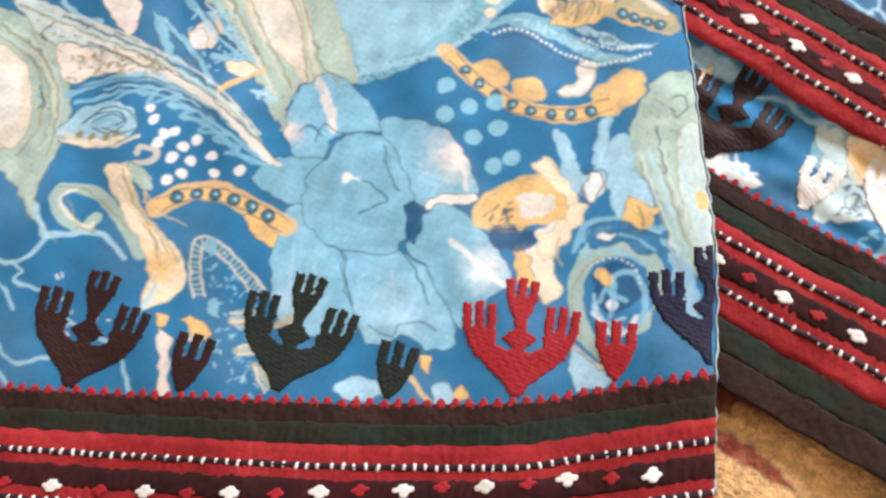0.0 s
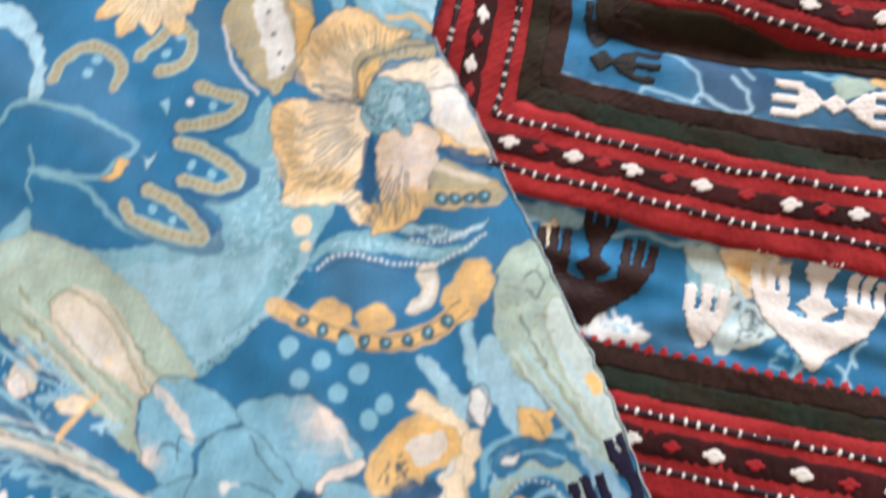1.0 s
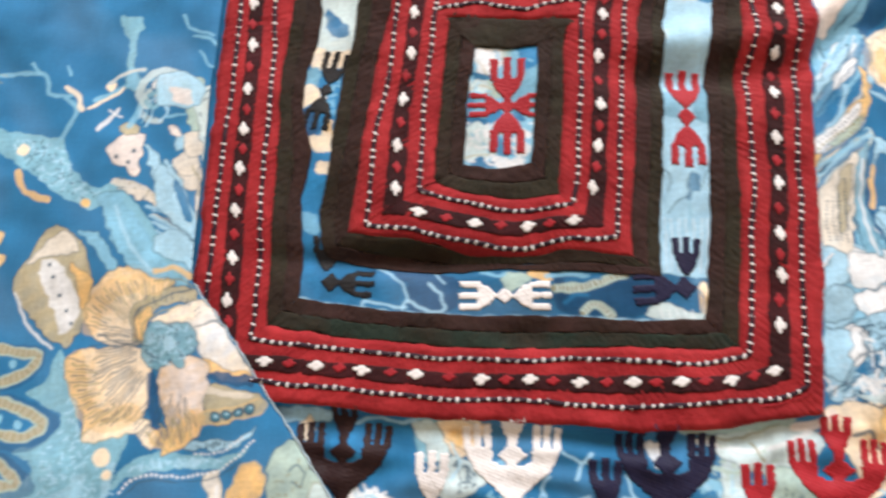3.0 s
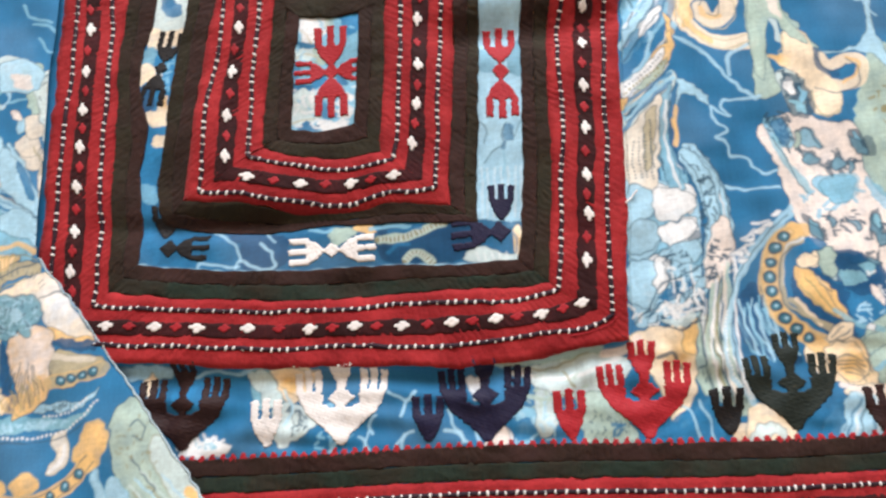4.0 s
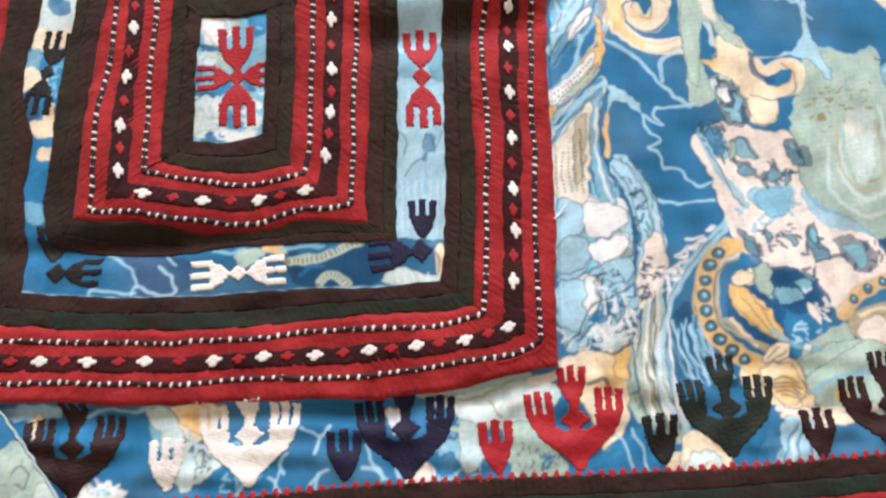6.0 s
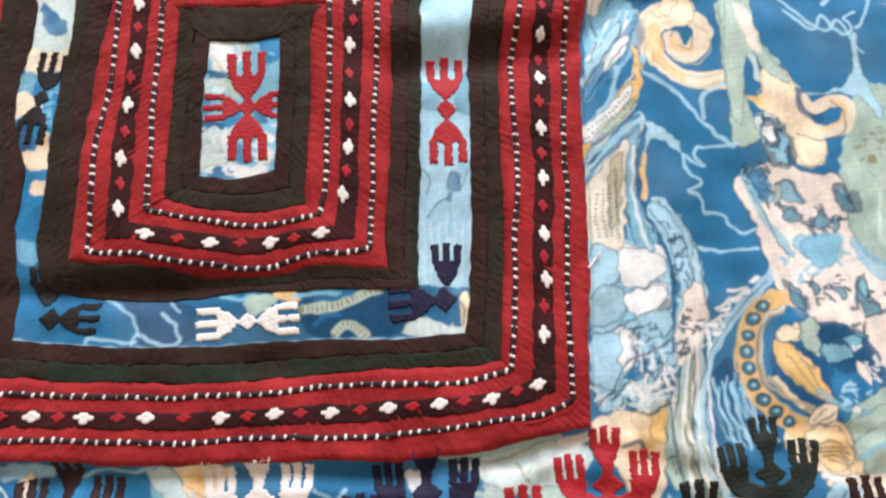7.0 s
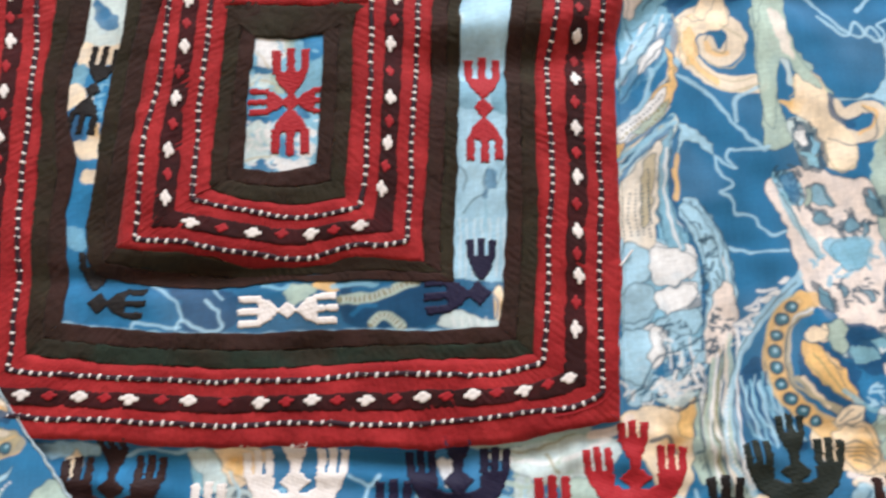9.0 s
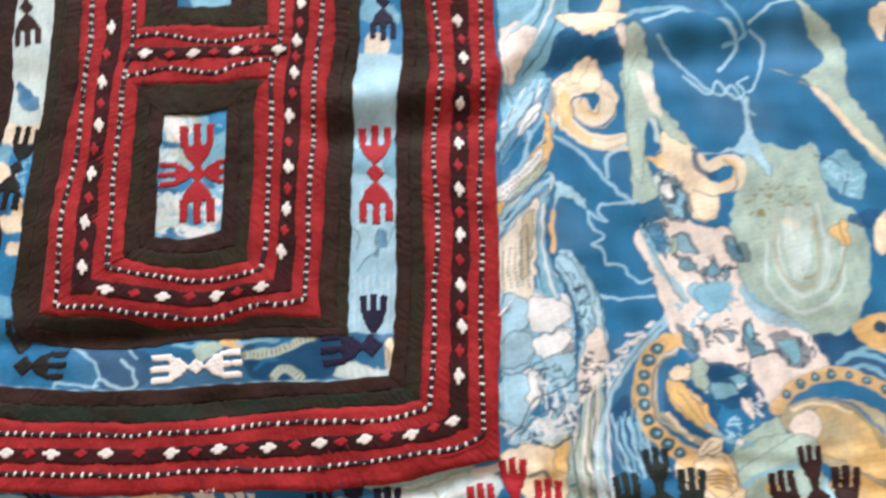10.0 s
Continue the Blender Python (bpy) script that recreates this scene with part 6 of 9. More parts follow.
lower.fill([(345, -17), (369, -9), (362, -40), (346, -39), (343, -29)], SAGE, edge=INK, edge_width=0.3)
lower.fill([(68, -22), (84, -23), (85, -33), (80, -40), (70, -39)], AQUA, edge=INK, edge_width=0.3)
lower.fill([(79, -22), (98, -23), (96, -31), (88, -38), (82, -36), (80, -30)], CREAM, toward=(86, -31, 5), glow=OCHRE, edge=INK, edge_width=0.3)
lower.fill([(79, -40), (88, -38), (98, -46), (96, -50), (86, -56), (79, -56)], MIST, edge=INK, edge_width=0.3)
lower.specks([(84, -40), (93, -43), (93, -50), (86, -52)], 24, 0.7, INK, seed=49)
lower.fill([(3, -19), (30, -19), (30, -24), (8, -24)], PALE, edge=INK, edge_width=0.3)
lower.fill([(36, -57), (43, -51), (58, -55), (55, -60), (39, -60)], WHITE, edge=INK, edge_width=0.3)
lower.specks([(39, -56), (43, -52), (56, -57)], 16, 1, AQUA, seed=50)
lower.line([(136, -46), (139, -39), (143, -40)], PALE, width=1.2)
lower.line([(136, -60), (137, -55), (141, -53)], PALE, width=1.2)
lower.line([(155, -53), (162, -55), (163, -59)], PALE, width=1.3)
lower.line([(121, -52), (119, -59)], PALE, width=1)
lower.fill([(18, -26), (21, -21), (24, -27), (21, -33)], CREAM, edge=INK, edge_width=0.3)
lower.fill([(30, -27), (52, -23), (55, -31), (50, -49), (43, -51)], BLUE*1.25)
lower.fill([(171, -61), (182, -53), (182, -62)], PINK, edge=INK, edge_width=0.3)
lower.fill([(166, -31), (174, -31), (175, -39), (169, -40)], WHITE, edge=INK, edge_width=0.3)
# cut windows: right
lower.fill([(181.1, 186.0), (208.7, 184.3), (204.6, 141.4), (201.5, 89.8), (199.3, 56.4), (197.1, 37.7), (173.5, 38.9), (176.2, 91.5)], PALE, curve=False)
lower.fill([(194.1, 131.1), (204.0, 140.0), (202.2, 113.9), (194.4, 115.9)], SKY*0.75, curve=False)
lower.fill([(180.7, 131.7), (187.6, 124.8), (188.4, 117.3), (180.0, 118.4)], SKY*0.7, alpha=0.8)
lower.fill([(181.6, 162.4), (205.8, 163.1), (205.3, 155.3), (181.3, 156.4)], MIST, alpha=0.7)
lower.fill([(190.3, 89.2), (194.2, 88.3), (193.9, 81.8), (190.5, 81.3)], BLUE, alpha=0.75)
lower.fill([(188.1, 79.8), (191.4, 80.3), (190.7, 77.0), (188.4, 77.1)], BLUE, alpha=0.7)
lower.line([(191.5, 90.3), (188.8, 83.4), (190.8, 78.9), (186.1, 77.5), (180.5, 70.9)], INK, width=0.6)
lower.line([(179.3, 91.2), (181.9, 86.8), (180.3, 80.4)], INK, width=0.5)
lower.line([(198.6, 90.0), (194.6, 83.0), (192.9, 90.3)], INK, width=0.4)
lower.line([(187.5, 61.9), (189.7, 67.7), (189.5, 76.1)], SKY, width=0.7)
lower.line([(178.2, 62.6), (181.9, 67.1)], SKY, width=0.7)
lower.line([(178.5, 68.6), (178.2, 55.3), (176.9, 43.4)], WHITE, width=0.7, alpha=0.4)
lower.line([(181.3, 68.4), (181.0, 55.1), (179.7, 43.3)], WHITE, width=0.7, alpha=0.4)
lower.line([(184.6, 68.1), (184.3, 54.9), (182.9, 43.1)], WHITE, width=0.7, alpha=0.4)
lower.line([(187.8, 67.9), (187.5, 54.7), (186.1, 43.0)], WHITE, width=0.7, alpha=0.4)
lower.line([(191.1, 67.6), (190.8, 54.5), (189.3, 42.9)], WHITE, width=0.7, alpha=0.4)
lower.line([(194.4, 67.4), (194.0, 54.3), (192.6, 42.7)], WHITE, width=0.7, alpha=0.4)
lower.line([(197.2, 67.2), (196.8, 54.2), (195.3, 42.6)], WHITE, width=0.7, alpha=0.4)
# lower: ground blues darkened in the colour for the shadow over this strip
lower.fill([(9.7, 66.8), (22.6, 66.4), (23.8, 52.3), (39.2, 48.3), (62.9, 43.2), (97.4, 45.1), (179.4, 42.1), (196.6, 40.1), (193.9, 19.4), (142.0, 19.8), (75.7, 20.7), (12.8, 26.6)], BLUE*0.78, curve=False)
lower.fill([(12.9, 66.7), (21.1, 66.4), (20.1, 48.0), (24.2, 38.4), (22.0, 29.4), (15.4, 29.8), (14.2, 48.3)], BLUE*1.05)
lower.fill([(35.2, 30.9), (41.9, 32.7), (51.2, 27.7), (51.3, 25.0), (22.2, 27.6)], BLUE*1.05)
lower.fill([(47.5, 44.3), (81.7, 40.0), (85.2, 31.4), (82.1, 24.1), (64.6, 24.2), (60.8, 33.9)], DEEP*0.85)
lower.fill([(48.5, 44.8), (60.5, 38.4), (63.0, 31.5), (60.0, 25.4), (50.1, 26.4)], BLUE*1.0)
lower.fill([(129.1, 40.3), (151.8, 41.4), (170.1, 39.0), (173.0, 29.7), (164.7, 23.0), (146.6, 22.7), (129.7, 25.5)], DEEP*0.7)
lower.line([(48.7, 44.2), (55.9, 39.9), (60.0, 36.2), (61.9, 31.6), (63.4, 27.9)], PALE, width=1.1)
lower.line([(72.3, 36.4), (77.0, 32.5), (78.0, 29.5), (79.7, 25.6), (75.6, 23.5), (69.0, 25.3), (62.7, 28.8), (60.5, 24.9)], PALE, width=1.3)
lower.line([(42.4, 26.4), (44.4, 28.5), (53.4, 26.4), (62.3, 25.2)], PALE, width=1.2)
lower.line([(75.2, 41.2), (76.7, 38.1), (79.5, 36.9)], PALE, width=0.8)
lower.line([(42.5, 45.4), (44.6, 47.0)], PALE, width=1)
lower.fill([(104.6, 41.0), (113.2, 42.4), (118.2, 39.8), (113.2, 35.9), (106.3, 34.5)], SAGE, edge=INK, edge_width=0.3)
lower.fill([(115.4, 43.4), (124.6, 43.6), (126.8, 38.8), (118.8, 39.3)], OCHRE)
lower.line([(95.2, 42.2), (101.9, 40.7), (105.5, 41.9)], SKY, width=1.4)
lower.line([(124.6, 40.5), (133.6, 41.7), (142.7, 40.7)], SKY, width=2)
lower.ladder([(127.8, 35.1), (136.9, 35.3), (144.9, 36.9), (151.8, 39.7), (159.2, 41.9)], 3.4, SAGE, MIST, 16, OLIV)
lower.ladder([(140.4, 24.4), (145.0, 28.0), (149.4, 26.2), (153.3, 22.4)], 3.2, SAGE, MIST, 10, OLIV)
lower.line([(133.5, 38.5), (140.4, 39.0), (147.3, 40.4)], BLUE*1.0, width=2.5)
lower.line([(132.4, 28.7), (136.8, 31.9), (142.4, 32.0)], BLUE*1.0, width=2)
lower.fill([(168.1, 22.8), (169.9, 26.5), (176.4, 29.1), (181.9, 27.4), (187.4, 24.4), (192.5, 25.0), (192.2, 21.3), (182.6, 19.7)], MIST, edge=INK, edge_width=0.3)
lower.line([(173.9, 26.3), (174.4, 22.4)], WHITE, width=0.8, alpha=0.5)
lower.line([(177.3, 26.1), (177.8, 22.2)], WHITE, width=0.8, alpha=0.5)
lower.line([(180.7, 25.9), (181.2, 22.0)], WHITE, width=0.8, alpha=0.5)
lower.line([(184.1, 25.7), (184.6, 21.8)], WHITE, width=0.8, alpha=0.5)
lower.line([(187.5, 25.5), (187.9, 21.6)], WHITE, width=0.8, alpha=0.5)
lower.fill([(191.0, 36.9), (195.7, 37.8), (194.2, 23.9), (191.6, 25.3)], CREAM, toward=(193.3, 29.8, 4), glow=OCHRE, edge=INK, edge_width=0.3)
lower.line([(190.5, 35.3), (192.9, 30.9), (192.5, 25.9)], BLUE, width=1)
lower.line([(14.2, 29.1), (31.0, 26.5), (53.5, 23.7), (75.7, 22.4), (97.3, 22.0), (124.0, 22.3), (151.0, 21.6), (173.6, 20.6), (191.8, 21.1)], PALE, width=1.3)
# left
lower.fill([(1.1, 194.6), (34.6, 190.9), (34.4, 161.5), (28.2, 123.8), (26.0, 94.2), (23.9, 63.9), (9.9, 64.4), (8.4, 93.0), (9.0, 125.1), (13.7, 164.1)], BLUE*1.25, curve=False)
lower.fill([(11.6, 188.1), (34.2, 185.7), (34.5, 164.2), (30.2, 153.1), (14.0, 153.8), (12.1, 164.1)], SAGE)
lower.fill([(17.4, 167.4), (25.7, 167.4), (28.2, 161.4), (23.8, 157.6), (18.6, 160.0)], BLUE*1.1)
lower.fill([(11.5, 156.0), (30.5, 156.5), (28.4, 143.6), (12.2, 143.8)], CREAM)
lower.fill([(8.8, 142.1), (15.7, 143.2), (17.1, 135.0), (11.0, 132.6)], SKY*0.8)
lower.fill([(8.9, 132.7), (15.6, 133.7), (17.1, 126.9), (12.6, 122.6), (8.9, 123.1)], CREAM)
lower.fill([(20.9, 134.8), (27.7, 137.2), (26.8, 121.3), (22.0, 117.5), (19.3, 124.1)], BLUE*1.4)
lower.fill([(17.2, 125.5), (21.0, 128.0), (20.4, 122.7)], CREAM)
lower.fill([(21.3, 113.4), (24.9, 115.0), (24.9, 108.5), (23.9, 99.2), (16.1, 100.1), (12.8, 107.1), (19.2, 107.2)], CREAM, toward=(23.5, 111.4, 3), glow=OCHRE)
lower.fill([(10.1, 121.1), (16.0, 118.6), (17.6, 108.7), (12.0, 108.4)], DEEP)
lower.fill([(17.2, 93.6), (24.2, 94.8), (23.8, 87.7), (19.7, 87.9)], CREAM)
lower.fill([(14.4, 90.2), (22.0, 86.1), (19.2, 82.4), (11.5, 79.9)], BLUE*1.7, alpha=0.6)
lower.fill([(11.3, 70.4), (19.3, 68.4), (21.4, 59.2), (12.5, 62.0)], SKY, alpha=0.7)
lower.specks([(18.6, 137.7), (27.2, 137.2), (26.2, 120.0), (19.8, 120.1)], 18, 1.0, SKY, seed=51)
# middle
lower.fill([(85.4, 155.5), (123.6, 157.0), (119.9, 89.0), (85.2, 89.6)], SKY, curve=False)
lower.fill([(92.7, 151.8), (105.6, 151.0), (104.2, 142.1), (99.5, 137.6), (92.7, 139.9)], WHITE)
lower.fill([(104.6, 151.8), (108.5, 152.1), (107.9, 144.3), (105.0, 145.1)], SAGE, alpha=0.7)
lower.fill([(111.7, 153.9), (122.0, 155.3), (121.8, 141.7), (115.3, 138.7), (113.4, 146.3)], BLUE*1.25)
lower.fill([(89.6, 139.1), (97.2, 137.5), (98.7, 134.7), (91.8, 135.1)], BLUE*0.9)
lower.fill([(89.0, 134.8), (97.1, 134.2), (101.7, 129.6), (89.4, 129.3)], MIST)
lower.fill([(97.8, 134.7), (104.0, 130.8), (102.9, 125.7), (98.7, 128.3)], SAGE)
lower.fill([(115.3, 138.2), (121.5, 140.4), (120.9, 128.0), (114.5, 126.4)], SKY)
lower.fill([(86.4, 116.6), (97.1, 114.8), (98.3, 112.2), (86.9, 112.1)], BLUE*0.9)
lower.fill([(97.1, 119.4), (104.0, 120.3), (104.8, 115.5), (98.8, 113.2)], BLUE*1.2)
lower.fill([(109.5, 118.9), (114.7, 119.1), (115.6, 114.5), (110.5, 114.2)], BLUE)
lower.fill([(86.5, 126.0), (90.8, 126.7), (91.2, 119.8), (86.4, 118.9)], BLUE*1.1, alpha=0.7)
lower.fill([(87.6, 111.1), (98.3, 111.2), (100.1, 101.8), (96.9, 95.3), (86.7, 95.7)], MIST)
lower.fill([(112.3, 112.3), (119.8, 113.8), (119.2, 102.8), (113.3, 101.2)], SKY)
lower.fill([(100.7, 106.7), (101.9, 98.1), (107.5, 96.1), (114.4, 97.6), (115.7, 103.0), (109.9, 101.3)], BLUE*1.2, alpha=0.8)
lower.fill([(89.7, 95.1), (99.3, 95.1), (100.5, 90.9), (92.1, 90.9)], BLUE)
lower.fill([(101.0, 96.4), (107.5, 94.6), (113.2, 96.0), (114.2, 91.1), (105.1, 89.9), (101.0, 92.6)], WHITE)
lower.fill([(110.4, 101.3), (114.5, 103.1), (118.0, 100.9), (116.2, 96.3), (111.6, 96.9)], WHITE)
lower.fill([(95.5, 109.5), (98.8, 108.2), (97.8, 103.9)], WHITE)
lower.fill([(114.6, 109.8), (118.1, 108.9), (116.4, 105.5)], WHITE)
lower.line([(87.6, 96.1), (94.5, 97.1), (101.7, 98.1)], TAN, width=0.7)
lower.line([(89.4, 129.8), (95.9, 132.1), (101.7, 128.3)], TAN, width=0.7)
lower.line([(92.1, 144.5), (96.2, 140.7), (97.2, 137.1)], TAN, width=0.6)
lower.line([(90.0, 107.5), (94.7, 104.2), (98.2, 98.4)], SKY, width=1)
lower.line([(115.0, 125.8), (119.7, 126.8)], WHITE, width=1.4)
lower.specks([(87.6, 113.8), (119.8, 113.3), (117.9, 91.0), (86.7, 92.8)], 46, 1.1, WHITE, seed=52, curve=False)
lower.specks([(90.3, 149.8), (120.1, 148.7), (119.2, 125.6), (88.9, 127.4)], 20, 1.0, SKY, seed=53, curve=False)
# top
lower.fill([(185.8, 217.9), (211.4, 216.2), (209.1, 178.0), (184.0, 180.2)], BLUE*1.4, curve=False)
lower.fill([(189.6, 208.7), (203.5, 204.9), (205.8, 194.2), (188.9, 196.7)], SKY)
lower.fill([(191.5, 190.4), (201.1, 186.8), (198.0, 177.0), (188.2, 179.7)], CREAM, alpha=0.8)
lower.fill([(184.8, 180.1), (208.3, 178.1), (206.0, 138.6), (183.1, 140.2)], PALE, curve=False)
lower.fill([(14.0, 220.6), (43.5, 217.2), (37.6, 181.3), (34.0, 154.1), (11.5, 157.0), (12.0, 184.8)], MIST)
lower.fill([(17.6, 175.8), (26.5, 168.9), (30.5, 160.6), (21.2, 160.6)], BLUE)
lower.fill([(105.5, 225.4), (126.2, 225.0), (125.4, 208.3), (105.7, 206.8)], SKY)
# far right of the dress
lower.fill([(388, 27), (404, 27), (413, 34), (421, 23), (417, 0), (398, 9), (395, 12)], DEEP)
lower.line([(397, 14), (408, 18), (419, 13)], SKY, width=2.4)
lower.line([(398, 9), (409, 12), (418, 6)], SKY, width=2)
lower.line([(402, 18), (413, 20), (420, 17)], AQUA, width=1.6)
lower.fill([(407, 30), (416, 35), (429, 33), (428, 17), (418, 18), (411, 22)], OCHRE, edge=TAN)
lower.dots([(419, 29)], 3, INK)
lower.fill([(368, -4), (384, 0), (399, -2), (414, -12), (408, -43), (393, -35), (377, -24), (370, -14)], TAN, edge=INK, edge_width=0.3)
lower.fill([(377, -9), (393, -4), (407, -14), (412, -27), (409, -38), (394, -30), (380, -22)], OCHRE, toward=(391, -15, 12), glow=TAN, edge=INK, edge_width=0.3)
lower.line([(396, -5), (405, -11), (410, -24)], OLIV, width=2)
lower.line([(370, -3), (384, 0), (401, -5), (411, -17)], BLUE, width=1.6)
lower.line([(373, -5), (386, -3), (400, -8)], CREAM, width=1.4)
lower.chain([(366, -4), (374, 4), (388, 9), (403, 8), (422, -3)], 6, OCHRE, INK, 7, 2.2, TAN)
lower.fill([(372, -9), (383, -6), (385, -15), (377, -22), (373, -19)], PINK, edge=INK, edge_width=0.3)
lower.fill([(345, -21), (366, -15), (376, -20), (369, -27), (350, -34), (340, -38), (336, -31)], SAGE, edge=INK, edge_width=0.3)
lower.line([(346, -29), (359, -27), (374, -26)], SKY, width=1.8)
lower.line([(350, -34), (366, -31), (376, -31)], AQUA, width=2.5)
lower.fill([(319, -23), (335, -21), (344, -29), (339, -40), (327, -40), (318, -32)], CREAM, toward=(333, -31, 7), glow=OCHRE, edge=INK, edge_width=0.3)
lower.fill([(368, -36), (378, -32), (387, -39), (383, -49), (368, -48)], PALE, edge=INK, edge_width=0.3)
lower.fill([(387, -37), (400, -35), (411, -46), (399, -54), (388, -49)], OCHRE, edge=INK, edge_width=0.3)
lower.specks([(378, 26), (386, 28), (386, 15), (376, 13), (369, 19)], 30, 0.9, INK, seed=60)
lower.fill([(368, 29), (376, 30), (384, 23), (384, 15), (376, 13), (370, 20)], INK, alpha=0.75)
lower.fill([(371, 26), (378, 25), (381, 18), (376, 16)], AQUA, edge=INK, edge_width=0.3)
lower.line([(357, 19), (364, 21), (370, 21)], INK, width=1.4)
lower.specks([(330, 34), (361, 32), (362, 24), (349, 23), (331, 29)], 16, 1.1, INK, seed=61)
lower.specks([(329, 50), (353, 54), (351, 38), (332, 37)], 12, 1.6, SKY, seed=62)
lower.fill([(337, 52), (352, 54), (350, 43), (342, 41)], SKY, edge=INK, edge_width=0.3)
# top of the dress beside the panel
lower.fill([(262, 224), (291, 222), (291, 194), (278, 170), (259, 156), (256, 187)], SKY*0.9, edge=INK, edge_width=0.3)
lower.fill([(256, 187), (264, 193), (269, 183), (265, 168), (257, 160), (255, 172)], PINK, edge=INK, edge_width=0.3)
lower.line([(262, 187), (275, 198), (282, 217)], PALE, width=2.4)
lower.line([(265, 171), (276, 186), (285, 204)], WHITE, width=1.8)
lower.line([(263, 180), (275, 192), (283, 210)], INK, width=0.8)
lower.line([(266, 165), (278, 179), (287, 197)], INK, width=0.8)
# deep blue patch painted where the fold's shadow lies
lower.fill([(286, 185), (307, 180), (321, 182), (326, 173), (311, 168), (295, 172), (286, 167), (277, 164)], DEEP)
lower.fill([(284, 196), (292, 186), (305, 185), (316, 195), (320, 211), (312, 205), (304, 194), (294, 194)], CREAM, edge=INK)
lower.line([(316, 189), (326, 194), (343, 196), (351, 193)], AQUA, width=2.5)
lower.fill([(313, 186), (323, 182), (325, 167), (326, 152), (330, 142), (322, 146), (320, 164)], PINK, edge=INK, edge_width=0.3)
lower.fill([(320, 186), (328, 182), (329, 166), (329, 152), (338, 136), (340, 132), (331, 135), (320, 149), (313, 123), (314, 147)], SAGE, edge=INK, edge_width=0.3)
lower.fill([(289, 163), (297, 172), (303, 168), (306, 161), (296, 157)], CREAM, edge=INK, edge_width=0.3)
lower.line([(255, 136), (267, 147), (278, 158)], PALE, width=1.8)
lower.line([(253, 128), (263, 137), (275, 146)], WHITE, width=1.6)
lower.line([(254, 145), (265, 153), (275, 161)], SKY, width=2)
lower.fill([(334, 219), (386, 215), (373, 188), (349, 196)], BLUE)
lower.line([(367, 204), (376, 185), (378, 178), (368, 174)], SKY, width=1.6)
# fine drawing inside the large forms
upper.line([(-109, -120), (-107, -113), (-100, -111)], SKY, width=0.8)
upper.line([(-98, -130), (-97, -126), (-90, -126)], INK, width=0.5)
upper.line([(-69, -137), (-61, -148)], SKY*0.8, width=0.6)
upper.line([(-61, -135), (-54, -146)], SKY*0.8, width=0.6)
upper.line([(-74, -143), (-64, -155)], SKY*0.8, width=0.6)
upper.line([(-62, -169), (-56, -178), (-48, -185)], PALE, width=1.2, alpha=0.6)
upper.line([(-73, -168), (-66, -179), (-57, -189)], PALE, width=1.2, alpha=0.6)
upper.line([(-37, -156), (-29, -165), (-19, -171)], PALE, width=1.2, alpha=0.6)
upper.line([(-45, -103), (-36, -109), (-31, -115)], PINK, width=1.6, alpha=0.7)
upper.specks([(-157, -105), (-150, -100), (-114, -120), (-119, -121)], 30, 0.45, OLIV, seed=63)
upper.line([(-152, -92), (-137, -102), (-122, -110), (-112, -116)], OLIV, width=0.7)
upper.line([(-146, -89), (-131, -98), (-115, -106)], LINEN, width=2.2)
upper.line([(-133, -81), (-120, -92), (-107, -102), (-98, -104)], OLIV, width=0.7)
upper.specks([(-143, -223), (-121, -225), (-103, -233), (-118, -248)], 26, 0.6, WHITE, seed=64)
# bundles of fine strokes
lower.strands([(248, 86), (259, 98), (274, 113)], [(250, 108), (263, 119), (278, 137)], 10, [PALE, INK, LINEN, SKY, TAN, WHITE, BLUE], 0.9, 1)
lower.strands([(247, 61), (253, 80), (264, 100), (274, 110)], [(271, 53), (267, 75), (270, 92), (275, 106)], 16, [PALE, INK, TAN, WHITE, SKY, INK, LINEN], 0.9, 2)
lower.strands([(273, -0), (271, -20), (274, -40), (279, -52)], [(290, 10), (282, -8), (285, -28), (293, -50)], 13, [SAGE, INK, WHITE, LINEN, OLIV], 0.9, 3)
lower.strands([(253, 125), (263, 143), (271, 165)], [(266, 124), (275, 145), (279, 164)], 9, [SKY, PALE, INK, BLUE, WHITE], 1, 4)
lower.strands([(292, 1), (290, -17), (302, -31)], [(305, 0), (306, -14), (317, -30)], 8, [DEEP, SKY, DEEP, PALE], 1, 5)
lower.strands([(252, 13), (253, 1), (245, -10)], [(273, 14), (272, 2), (261, -11)], 8, [INK, PALE, BLUE, WHITE], 0.8, 6)
lower.strands([(279, 69), (285, 51), (287, 29), (279, 9)], [(283, 71), (291, 51), (291, 29), (282, 8)], 6, [PALE, INK, SKY, WHITE], 0.8, 7)
lower.strands([(341, -25), (349, -30), (354, -39)], [(338, -38), (344, -45), (351, -56)], 6, [SAGE, INK, LINEN], 0.8, 8)
lower.strands([(373, 94), (371, 66), (380, 41)], [(410, 88), (411, 63), (393, 38)], 6, [SAGE, MIST, OLIV], 0.9, 9)
upper.strands([(-225, -150), (-185, -144), (-156, -141), (-128, -140), (-100, -146)], [(-246, -141), (-205, -135), (-156, -130), (-124, -134), (-99, -145)], 7, [MIST, INK, PINK, OLIV], 0.8, 10)
upper.strands([(-187, -169), (-166, -151), (-141, -145), (-101, -148)], [(-193, -163), (-171, -145), (-144, -138), (-104, -145)], 6, [SKY, DEEP, PALE, INK], 0.8, 11)
upper.strands([(11, -69), (25, -81), (42, -96), (55, -107)], [(21, -57), (36, -72), (50, -86), (59, -99)], 8, [OLIV, MIST, SAGE, PALE], 0.8, 12)
